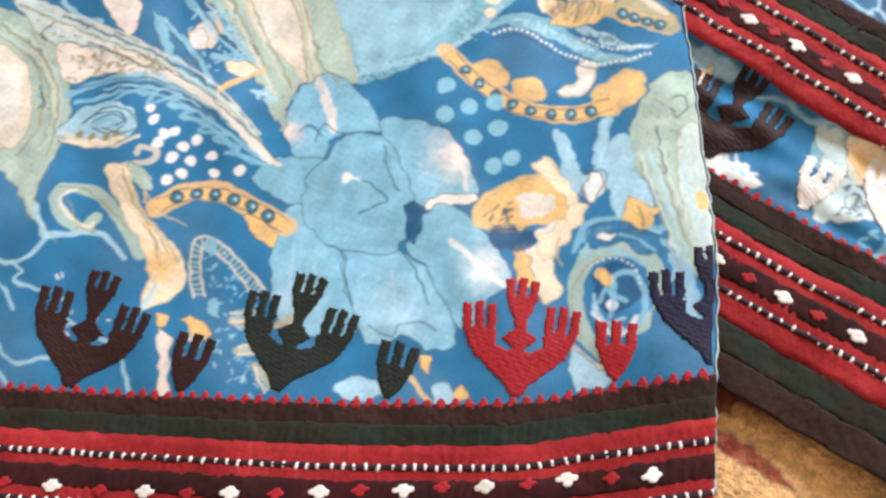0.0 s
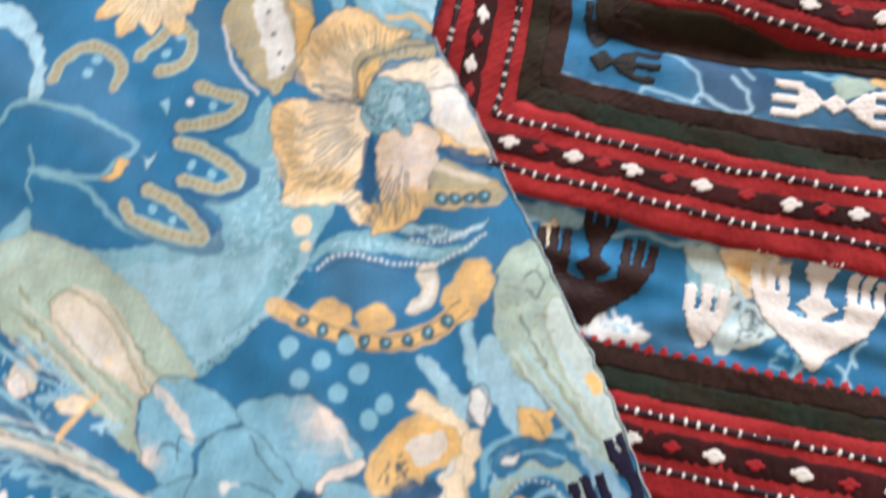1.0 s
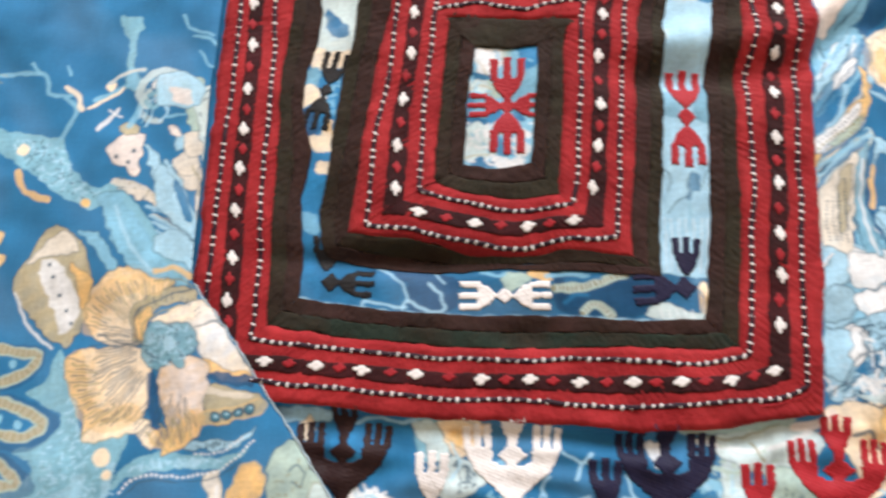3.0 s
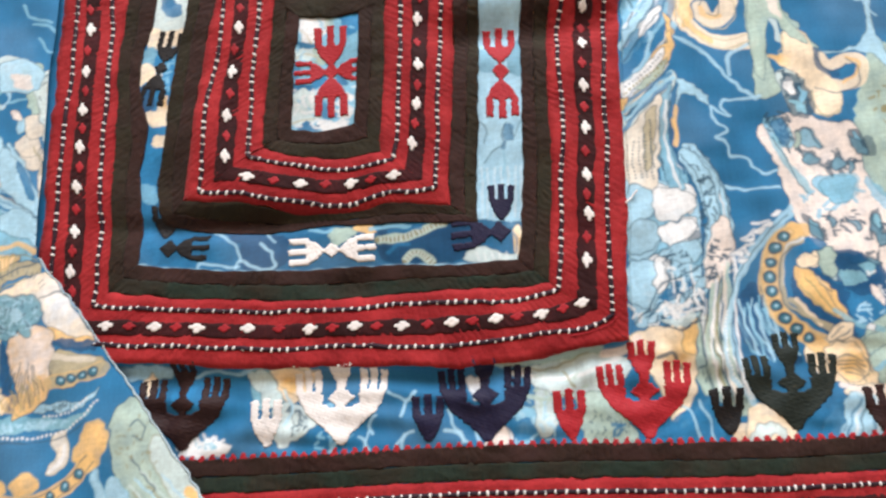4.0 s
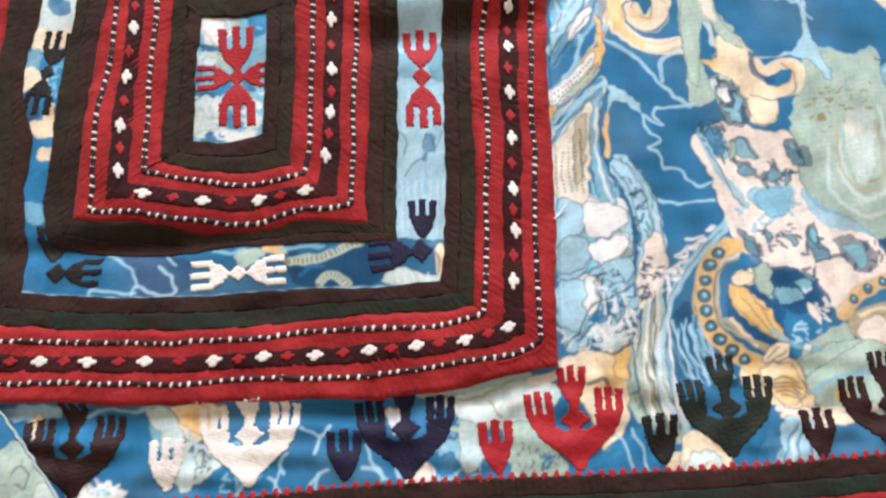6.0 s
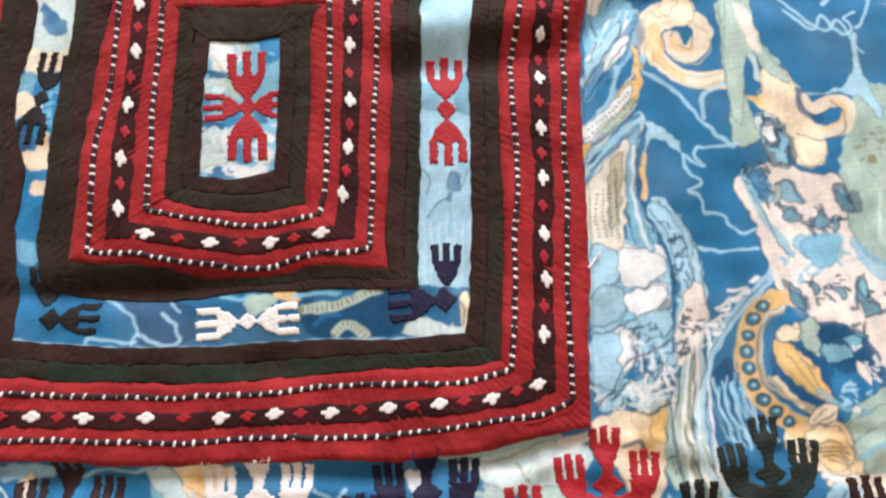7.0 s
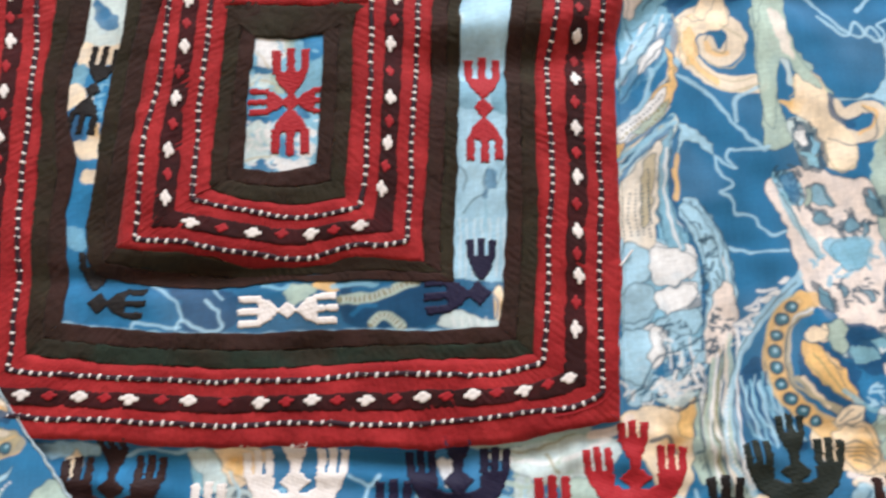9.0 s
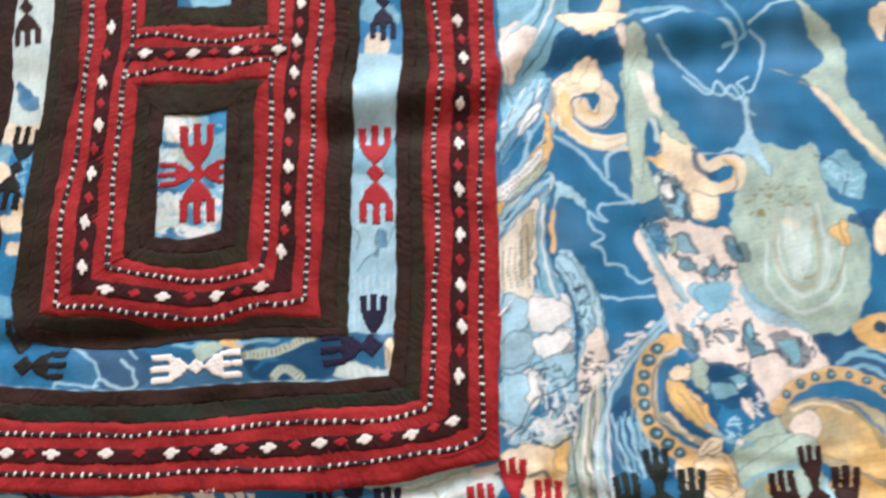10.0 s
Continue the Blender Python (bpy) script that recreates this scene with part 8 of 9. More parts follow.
lower.line([(323.4, 23.8), (314.6, 18.4), (311.9, 6.1), (312.6, -5.3), (320.2, -11.3), (330.5, -15.3)], TAN, width=1.6)
lower.line([(321.9, 22.6), (313.6, 17.3), (310.8, 6.2), (311.4, -5.2), (319.0, -11.9)], INK, width=0.5)
lower.fill([(319.4, 12.4), (326.7, 7.4), (333.6, -6.6), (335.2, -12.2), (331.0, -10.9), (322.3, -3.7), (317.2, 5.7)], OCHRE, edge=INK, edge_width=0.4)
lower.line([(321.9, 6.6), (327.5, -1.7), (333.0, -11.0)], OLIV, width=0.8)
lower.line([(319.0, 3.3), (324.6, -4.9), (331.9, -11.4)], OLIV, width=0.7)
lower.fill([(318.5, 14.8), (325.9, 17.8), (328.8, 14.2), (324.9, 11.0)], CREAM, edge=INK, edge_width=0.3)
lower.fill([(329.6, 18.7), (335.6, 19.5), (338.7, 11.3), (333.5, 5.9), (329.0, 10.7)], SAGE, edge=INK, edge_width=0.7)
lower.fill([(337.2, 15.9), (343.4, 14.3), (347.4, 8.4), (353.1, 1.3), (345.7, -2.8), (337.4, 2.2), (336.3, 9.1)], DEEP)
lower.fill([(337.3, 9.1), (347.3, 7.3), (349.0, 3.8), (339.7, 2.1)], AQUA)
lower.fill([(349.7, 1.5), (353.8, -1.0), (354.5, -7.8), (350.5, -5.4)], PINK, edge=INK, edge_width=0.3)
lower.line([(332.3, -8.7), (340.3, -15.9), (351.4, -18.7)], AQUA, width=2)
lower.fill([(343.4, -17.2), (348.4, -15.9), (346.5, -19.5)], WHITE, edge=INK, edge_width=0.3)
lower.fill([(327.8, -21.8), (332.5, -15.4), (337.4, -14.6), (338.9, -19.1), (334.0, -22.6)], CREAM, edge=INK, edge_width=0.5)
lower.line([(330.0, -20.8), (335.3, -16.7)], INK, width=0.5)
lower.line([(332.0, -22.0), (337.0, -18.3)], INK, width=0.5)
lower.fill([(326.2, -26.1), (337.8, -23.4), (343.0, -33.6), (340.2, -39.9), (330.8, -38.4)], CREAM, toward=(338.3, -33.4, 9), glow=OCHRE, edge=INK, edge_width=0.4)
lower.line([(326.6, -30.5), (335.3, -28.8), (341.2, -32.4)], INK, width=0.5)
lower.line([(328.4, -31.9), (336.5, -31.1), (341.5, -34.6)], INK, width=0.5)
lower.line([(330.3, -33.3), (337.7, -33.4), (341.6, -36.8)], INK, width=0.5)
lower.line([(332.5, -34.8), (338.8, -35.6), (341.6, -38.9)], INK, width=0.5)
lower.line([(334.5, -36.3), (339.6, -37.8), (341.5, -41.1)], INK, width=0.5)

# finer drawing on the sleeve: cup, scroll, feather and ladders
upper.fill([(-22.3, -120.4), (-21.4, -112.2), (-17.6, -104.6), (-10.4, -98.4), (-2.4, -97.7), (3.9, -100.3), (5.9, -105.5), (-2.9, -114.6), (-10.1, -118.5), (-19.1, -123.6)], OCHRE, edge=TAN)
upper.specks([(-21.5, -119.9), (-13.5, -111.1), (-8.7, -116.1), (-17.8, -122.5)], 14, 0.8, INK, seed=90)
upper.fill([(-12.9, -108.1), (-8.8, -103.0), (-1.0, -101.2), (0.7, -106.7), (-4.6, -111.8), (-9.5, -111.6)], WHITE, alpha=0.85)
upper.fill([(-14.5, -125.0), (-9.3, -119.8), (-0.3, -116.8), (0.7, -122.3), (-8.4, -128.8)], DEEP)
upper.fill([(-15.2, -94.7), (-13.2, -90.8), (-6.1, -90.4), (-1.3, -93.5), (-9.7, -96.4)], CREAM, edge=TAN)
upper.fill([(-12.4, -81.3), (-10.2, -77.7), (-2.0, -84.3), (4.6, -88.9), (4.5, -95.3), (-4.3, -90.3)], PALE, edge=SKY)
upper.fill([(-2.1, -67.9), (-0.2, -64.5), (5.0, -73.6), (6.9, -82.4), (1.4, -76.2)], PALE, edge=SKY)
upper.fill([(6.0, -91.8), (4.7, -85.5), (8.8, -84.5), (11.6, -90.7), (9.9, -95.7)], WHITE, edge=INK, edge_width=0.7)
upper.fill([(5.1, -110.2), (5.8, -100.7), (10.2, -97.1), (11.8, -103.8), (10.9, -109.3), (10.6, -116.4), (7.5, -123.6), (1.7, -118.1)], CREAM, edge=TAN)
upper.line([(8.0, -112.9), (10.4, -119.0), (14.3, -121.4)], TAN, width=0.8)
upper.fill([(21.3, -86.6), (27.2, -87.0), (33.3, -91.8), (29.2, -98.3), (23.9, -95.1)], OCHRE, edge=TAN)
upper.line([(26.0, -88.9), (31.3, -94.2)], INK, width=0.5)
upper.fill([(15.7, -106.5), (20.2, -98.5), (29.7, -95.2), (39.9, -96.7), (38.3, -102.5), (28.0, -104.0), (20.6, -110.9)], BLUE*1.05, edge=INK, edge_width=0.4)
upper.fill([(19.3, -106.8), (21.1, -103.1), (24.4, -101.8), (23.2, -105.5)], WHITE, edge=INK, edge_width=0.4)
upper.line([(25.4, -101.5), (32.2, -99.6), (39.2, -100.2)], SKY, width=1.2)
upper.line([(22.1, -109.6), (29.3, -106.4), (38.5, -106.7)], SKY, width=1.2)
upper.line([(32.7, -130.7), (40.3, -133.9), (45.1, -130.1), (45.4, -123.9)], WHITE, width=1.5)
upper.line([(31.9, -126.3), (31.6, -121.1), (35.5, -122.5), (37.7, -128.6)], SKY, width=1.6)
upper.line([(28.8, -124.7), (32.1, -128.6), (37.9, -130.8), (42.2, -127.0)], PALE, width=1.1)
upper.fill([(26.2, -117.2), (28.3, -114.0), (31.8, -118.0), (29.6, -120.8)], OCHRE, edge=INK, edge_width=0.3)
upper.stipple([(21.9, -116.9), (27.3, -110.8), (35.2, -108.7), (41.7, -114.2)], 0.5, WHITE, 2.2)
upper.line([(33.6, -140.4), (24.5, -132.1), (21.1, -121.0), (24.0, -112.1)], OLIV, width=0.6)
upper.fill([(-91.3, -212.6), (-88.5, -209.3), (-80.2, -211.5), (-81.6, -215.3)], OCHRE)
upper.fill([(-100.1, -216.9), (-98.1, -213.7), (-95.6, -217.4)], OCHRE)
upper.line([(-94.1, -222.4), (-86.9, -228.7), (-81.5, -238.8)], PINK, width=3)
upper.line([(-83.9, -225.6), (-86.1, -217.2), (-81.1, -216.5)], LINEN, width=2)
upper.ladder([(-76.7, -202.1), (-72.8, -198.9), (-68.6, -195.4)], 3.2, LINEN, SAGE, 9)
upper.ladder([(-66.2, -209.7), (-63.6, -207.6), (-60.9, -205.3)], 3.2, LINEN, SAGE, 6)
upper.ladder([(-56.3, -209.9), (-52.5, -212.7), (-48.1, -215.0)], 3.2, LINEN, SAGE, 7)
upper.specks([(-97.7, -184.6), (-71.3, -187.9), (-47.6, -214.2), (-63.1, -224.3), (-83.2, -205.4)], 46, 0.55, PALE, seed=91)
upper.fill([(-102.9, -185.7), (-98.9, -181.2), (-96.9, -187.1)], SKY)
upper.fill([(-87.1, -204.4), (-85.0, -199.2), (-80.3, -205.2)], SKY)
upper.line([(-176.3, -138.2), (-158.3, -137.8), (-142.6, -137.9), (-125.9, -139.9), (-109.7, -143.3), (-96.8, -145.2)], LINEN, width=2.4)
upper.line([(-176.0, -136.6), (-158.1, -136.2), (-142.2, -136.2), (-125.6, -138.2), (-109.3, -141.6), (-97.3, -143.8)], INK, width=0.5)
upper.line([(-174.0, -163.4), (-167.7, -151.7), (-158.2, -144.9), (-157.5, -151.8), (-148.5, -142.0), (-149.4, -147.9), (-139.1, -144.9), (-141.6, -149.2), (-129.9, -145.2), (-131.7, -150.6), (-120.8, -145.9), (-124.4, -150.1), (-113.5, -147.7), (-116.6, -152.3), (-106.2, -148.5), (-97.4, -148.2)], SKY, width=1.5)
upper.line([(-207.7, -147.8), (-192.5, -142.4), (-174.6, -140.2), (-161.9, -137.1)], INK, width=0.5)
upper.specks([(-197.3, -144.8), (-175.7, -135.0), (-159.9, -135.8), (-168.3, -143.9), (-190.8, -148.5)], 30, 0.8, OLIV, seed=92)
upper.fill([(-163.9, -118.6), (-161.2, -112.9), (-154.6, -118.5), (-157.1, -122.7)], PINK, edge=INK, edge_width=0.3)
upper.specks([(-167.0, -116.8), (-153.2, -99.6), (-136.0, -113.9), (-145.1, -128.4)], 24, 0.8, PALE, seed=93)
upper.line([(-135.8, -133.3), (-131.1, -123.3), (-126.8, -115.7)], OCHRE, width=1.8)
upper.line([(-147.3, -122.0), (-140.8, -115.2), (-133.3, -115.3)], SKY, width=1.4)
upper.line([(-176.7, -171.6), (-172.0, -161.8), (-160.6, -159.1), (-153.3, -162.7), (-158.2, -168.3), (-167.7, -169.9)], INK, width=0.6)
upper.line([(-173.2, -169.8), (-168.5, -163.6), (-160.4, -162.6), (-162.0, -166.3)], BLUE, width=1)
upper.line([(-181.9, -180.1), (-170.8, -178.0), (-156.8, -173.6), (-150.2, -164.9)], LINEN, width=1.6)
upper.line([(-205.8, -168.9), (-198.4, -174.0), (-198.0, -177.2)], INK, width=0.9)
upper.line([(-219.1, -143.9), (-220.4, -150.4), (-216.3, -151.5)], INK, width=0.7)
upper.specks([(-227.2, -148.3), (-200.9, -148.3), (-183.1, -164.7), (-198.4, -161.9)], 14, 0.6, OLIV, seed=94)
upper.stipple([(-57.5, -55.6), (-49.0, -48.5), (-33.6, -48.2), (-17.3, -46.0), (-8.4, -40.5), (0.8, -31.2)], 0.7, WHITE, 2.2)
upper.stipple([(-26.8, -38.4), (-14.8, -37.8), (-4.3, -30.7)], 0.6, WHITE, 2)
upper.line([(-56.2, -57.7), (-45.5, -49.8), (-31.0, -50.4), (-16.1, -48.0), (-5.3, -41.7)], INK, width=0.5)
upper.line([(-48.4, -30.3), (-43.9, -34.7), (-38.6, -37.9)], OLIV, width=0.8)
upper.line([(-45.8, -28.4), (-41.5, -33.0), (-36.9, -36.8)], OCHRE, width=0.8)
upper.line([(-43.2, -26.7), (-39.1, -31.5), (-35.2, -35.8)], OLIV, width=0.8)
upper.line([(-40.5, -25.2), (-36.5, -30.2), (-33.5, -34.8)], OCHRE, width=0.8)
upper.line([(-37.7, -23.9), (-34.0, -28.9), (-31.8, -33.9)], OLIV, width=0.8)
upper.line([(-34.8, -22.8), (-31.4, -27.7), (-30.0, -33.0)], OCHRE, width=0.8)
upper.line([(-32.0, -21.7), (-28.8, -26.6), (-28.3, -32.2)], OLIV, width=0.8)
upper.line([(-29.2, -20.5), (-26.3, -25.5), (-26.5, -31.3)], OCHRE, width=0.8)
upper.line([(-136.3, -180.6), (-122.1, -184.7), (-112.3, -183.4)], TAN, width=0.7)
upper.line([(-147.2, -179.4), (-136.3, -185.9), (-120.1, -193.9), (-111.9, -201.3)], OLIV, width=0.7)
upper.specks([(-142.9, -179.4), (-115.0, -190.4), (-103.9, -198.4), (-112.3, -204.2)], 16, 0.8, OCHRE, seed=95)
upper.line([(-165.1, -197.9), (-155.9, -193.4), (-143.4, -193.9), (-128.7, -196.9)], OLIV, width=0.7)
upper.line([(-158.8, -199.6), (-149.8, -204.8), (-141.0, -205.0), (-142.7, -201.5)], OLIV, width=0.6)
# veins of the large ochre flower
upper.line([(-83.2, -0.0), (-82.7, -6.5), (-80.7, -12.7), (-77.8, -18.9), (-73.8, -23.9), (-68.3, -26.0), (-62.6, -26.0), (-56.3, -21.9)], OCHRE, width=9, alpha=0.45)
upper.line([(-86.8, 0.6), (-79.2, -1.1)], INK, width=0.6, alpha=0.7)
upper.line([(-84.7, -1.5), (-77.0, -2.7)], OLIV, width=0.6, alpha=0.7)
upper.line([(-82.5, -3.3), (-74.9, -4.2)], INK, width=0.6, alpha=0.7)
upper.line([(-86.4, -4.8), (-72.8, -5.4)], OLIV, width=0.6, alpha=0.7)
upper.line([(-84.3, -6.5), (-78.7, -6.8)], INK, width=0.6, alpha=0.7)
upper.line([(-81.8, -8.0), (-76.3, -8.0)], OLIV, width=0.6, alpha=0.7)
upper.line([(-85.2, -10.0), (-73.9, -9.1)], INK, width=0.6, alpha=0.7)
upper.line([(-82.8, -11.4), (-71.5, -9.9)], OLIV, width=0.6, alpha=0.7)
upper.line([(-80.3, -12.6), (-76.9, -12.4)], INK, width=0.6, alpha=0.7)
upper.line([(-83.3, -15.1), (-74.3, -13.2)], OLIV, width=0.6, alpha=0.7)
upper.line([(-80.7, -16.2), (-71.9, -13.9)], INK, width=0.6, alpha=0.7)
upper.line([(-78.1, -17.2), (-69.5, -14.3)], OLIV, width=0.6, alpha=0.7)
upper.line([(-80.8, -20.2), (-74.3, -17.8)], INK, width=0.6, alpha=0.7)
upper.line([(-78.1, -20.8), (-71.7, -18.0)], OLIV, width=0.6, alpha=0.7)
upper.line([(-75.5, -21.2), (-69.3, -18.1)], INK, width=0.6, alpha=0.7)
upper.line([(-77.5, -24.4), (-67.0, -18.1)], OLIV, width=0.6, alpha=0.7)
upper.line([(-75.0, -24.8), (-70.8, -22.3)], INK, width=0.6, alpha=0.7)
upper.line([(-72.2, -24.3), (-68.2, -21.6)], OLIV, width=0.6, alpha=0.7)
upper.line([(-73.3, -27.0), (-65.8, -20.8)], INK, width=0.6, alpha=0.7)
upper.line([(-70.6, -26.4), (-63.6, -19.9)], OLIV, width=0.6, alpha=0.7)
upper.line([(-68.1, -25.8), (-66.0, -24.1)], INK, width=0.6, alpha=0.7)
upper.line([(-68.6, -28.1), (-63.8, -22.8)], OLIV, width=0.6, alpha=0.7)
upper.line([(-66.1, -27.0), (-61.7, -21.5)], INK, width=0.6, alpha=0.7)
upper.line([(-63.8, -25.8), (-59.9, -20.2)], OLIV, width=0.6, alpha=0.7)
upper.line([(-63.8, -28.2), (-61.1, -24.0)], INK, width=0.6, alpha=0.7)
upper.line([(-61.5, -25.9), (-59.1, -21.9)], OLIV, width=0.6, alpha=0.7)
upper.line([(-59.3, -23.7), (-57.3, -19.9)], INK, width=0.6, alpha=0.7)
upper.line([(-58.6, -24.8), (-55.6, -18.0)], OLIV, width=0.6, alpha=0.7)
upper.line([(-56.6, -22.7), (-55.6, -20.4)], INK, width=0.6, alpha=0.7)
upper.line([(-78.4, 15.4), (-77.1, 23.5), (-71.9, 29.0), (-65.8, 32.5), (-58.8, 34.4), (-50.8, 33.2)], OCHRE, width=9, alpha=0.45)
upper.line([(-81.4, 16.0), (-75.1, 14.5)], INK, width=0.6, alpha=0.7)
upper.line([(-79.5, 17.8), (-73.0, 15.8)], OLIV, width=0.6, alpha=0.7)
upper.line([(-77.5, 19.4), (-71.0, 16.8)], INK, width=0.6, alpha=0.7)
upper.line([(-80.4, 22.8), (-68.9, 17.6)], OLIV, width=0.6, alpha=0.7)
upper.line([(-78.4, 24.1), (-73.8, 21.5)], INK, width=0.6, alpha=0.7)
upper.line([(-75.5, 24.7), (-71.0, 21.8)], OLIV, width=0.6, alpha=0.7)
upper.line([(-77.1, 28.0), (-68.4, 21.9)], INK, width=0.6, alpha=0.7)
upper.line([(-74.3, 28.4), (-66.0, 21.9)], OLIV, width=0.6, alpha=0.7)
upper.line([(-71.7, 28.8), (-69.3, 26.4)], INK, width=0.6, alpha=0.7)
upper.line([(-72.5, 31.9), (-66.6, 25.9)], OLIV, width=0.6, alpha=0.7)
upper.line([(-69.7, 31.6), (-64.2, 25.4)], INK, width=0.6, alpha=0.7)
upper.line([(-67.1, 31.3), (-62.0, 24.8)], OLIV, width=0.6, alpha=0.7)
upper.line([(-67.5, 34.8), (-63.8, 29.5)], INK, width=0.6, alpha=0.7)
upper.line([(-64.6, 34.0), (-61.4, 28.5)], OLIV, width=0.6, alpha=0.7)
upper.line([(-62.1, 33.1), (-59.2, 27.5)], INK, width=0.6, alpha=0.7)
upper.line([(-61.6, 36.4), (-57.2, 26.4)], OLIV, width=0.6, alpha=0.7)
upper.line([(-59.2, 35.5), (-57.7, 31.2)], INK, width=0.6, alpha=0.7)
upper.line([(-56.7, 33.9), (-55.4, 29.4)], OLIV, width=0.6, alpha=0.7)
upper.line([(-55.4, 36.4), (-53.4, 27.7)], INK, width=0.6, alpha=0.7)
upper.line([(-53.0, 34.7), (-51.7, 26.0)], OLIV, width=0.6, alpha=0.7)
upper.line([(-50.8, 32.9), (-50.5, 30.1)], INK, width=0.6, alpha=0.7)
upper.line([(-42.1, -32.6), (-35.6, -33.3), (-30.9, -29.7), (-26.9, -24.7)], OCHRE, width=9, alpha=0.45)
upper.line([(-42.4, -35.7), (-41.8, -29.6)], INK, width=0.6, alpha=0.7)
upper.line([(-40.6, -34.1), (-40.2, -28.0)], OLIV, width=0.6, alpha=0.7)
upper.line([(-38.9, -32.6), (-38.8, -26.4)], INK, width=0.6, alpha=0.7)
upper.line([(-37.1, -36.1), (-37.5, -24.8)], OLIV, width=0.6, alpha=0.7)
upper.line([(-35.5, -34.6), (-35.8, -30.3)], INK, width=0.6, alpha=0.7)
upper.line([(-34.5, -32.1), (-35.0, -27.8)], OLIV, width=0.6, alpha=0.7)
upper.line([(-32.8, -34.3), (-34.3, -25.4)], INK, width=0.6, alpha=0.7)
upper.line([(-31.8, -31.8), (-33.7, -23.2)], OLIV, width=0.6, alpha=0.7)
upper.line([(-30.9, -29.5), (-31.5, -27.2)], INK, width=0.6, alpha=0.7)
upper.line([(-29.1, -30.9), (-31.1, -24.7)], OLIV, width=0.6, alpha=0.7)
upper.line([(-28.5, -28.2), (-30.9, -22.2)], INK, width=0.6, alpha=0.7)
upper.line([(-28.0, -25.7), (-30.7, -19.9)], OLIV, width=0.6, alpha=0.7)
upper.line([(-25.8, -26.8), (-28.0, -22.8)], INK, width=0.6, alpha=0.7)
upper.line([(-49.8, -6.1), (-48.6, -18.3), (-44.8, -28.2)], DEEP, width=2.2)
upper.line([(-74.6, 11.7), (-62.5, 7.7), (-51.3, 6.9)], INK, width=0.7)
upper.line([(-56.2, 9.4), (-58.0, 18.4), (-53.9, 24.2), (-43.4, 29.1), (-33.6, 32.1)], INK, width=0.7)
upper.line([(-53.7, 7.6), (-54.1, 15.7), (-47.9, 21.2), (-37.1, 24.8)], OLIV, width=0.7)
# finer drawing on the strip above the hem
lower.fill([(66.2, -24.6), (75.0, -23.5), (81.9, -35.1), (77.4, -40.4), (70.3, -32.4)], MIST, edge=INK, edge_width=0.3)
lower.fill([(76.6, -23.4), (97.4, -24.8), (93.7, -33.2), (86.9, -34.8)], CREAM, toward=(85.8, -30.3, 6), glow=OCHRE, edge=INK, edge_width=0.3)
lower.line([(83.2, -32.7), (86.8, -40.8), (83.0, -47.2)], PALE, width=1.3)
lower.line([(117.5, -54.4), (121.2, -59.9), (119.9, -61.8)], PALE, width=1.3)
lower.line([(122.9, -53.4), (121.3, -49.2), (124.8, -45.4)], PALE, width=1.3)
lower.line([(136.6, -54.1), (133.4, -60.6)], PALE, width=1.3)
lower.line([(157.1, -44.0), (159.2, -51.6), (164.7, -58.8)], PALE, width=1.3)
lower.line([(40.6, -24.9), (49.3, -22.4), (62.4, -23.9), (69.4, -21.9)], PALE, width=1.3)
lower.line([(254.9, -44.2), (263.4, -49.6), (266.6, -62.1)], PALE, width=1.3)
lower.line([(105.0, -46.4), (107.6, -53.9), (103.6, -59.8)], PALE, width=1.3)
lower.line([(130.7, -35.1), (138.2, -39.3), (142.2, -35.8)], PALE, width=1.3)
lower.line([(173.6, -44.9), (169.4, -52.1), (170.1, -59.5)], PALE, width=1.3)
lower.specks([(34.7, -53.8), (43.4, -50.6), (56.3, -54.2), (56.4, -58.1), (35.9, -57.5)], 26, 1.2, WHITE, seed=96)
lower.specks([(97.1, -38.4), (117.7, -42.0), (112.4, -59.0), (97.2, -58.2)], 18, 1.0, SKY, seed=97)
lower.specks([(185.2, -25.3), (210.7, -29.2), (219.8, -42.3), (198.8, -46.3), (184.3, -38.0)], 26, 0.8, SAGE, seed=98)
lower.line([(184.4, -36.0), (199.2, -41.8), (212.7, -40.0)], SAGE, width=2)
lower.line([(180.1, -24.9), (200.5, -28.6), (221.5, -22.2)], OLIV, width=0.7)
lower.specks([(185.0, -45.5), (201.1, -48.9), (203.9, -61.3), (186.3, -61.6)], 20, 1.1, PALE, seed=99)
lower.fill([(184.5, -51.7), (192.3, -49.7), (195.5, -56.0), (187.8, -59.2)], BLUE*1.3)
lower.specks([(229.0, -47.9), (254.5, -49.1), (247.6, -63.5), (230.3, -62.6)], 16, 1.2, BLUE, seed=100)

# print beside the left edge of the panel
upper.fill([(-43.1, 126.9), (-34.9, 130.2), (-27.3, 131.6), (-28.0, 108.1), (-28.4, 89.4), (-33.4, 90.8), (-37.0, 108.3)], MIST, edge=INK, edge_width=0.3)
upper.fill([(-60.1, 135.3), (-48.9, 138.4), (-37.0, 130.4), (-38.0, 120.6), (-46.7, 119.4), (-59.1, 122.4)], PALE, edge=INK, edge_width=0.3)
upper.fill([(-54.3, 130.4), (-44.2, 128.3), (-41.7, 120.6), (-50.8, 122.8)], PINK, alpha=0.9)
upper.fill([(-43.7, 104.7), (-37.4, 106.5), (-34.9, 96.2), (-41.5, 94.4)], LINEN, edge=INK, edge_width=0.3)
upper.fill([(-33.9, 89.7), (-28.7, 89.4), (-29.4, 69.8), (-29.6, 51.0), (-33.3, 55.5), (-35.9, 73.3)], LINEN, edge=INK, edge_width=0.3)
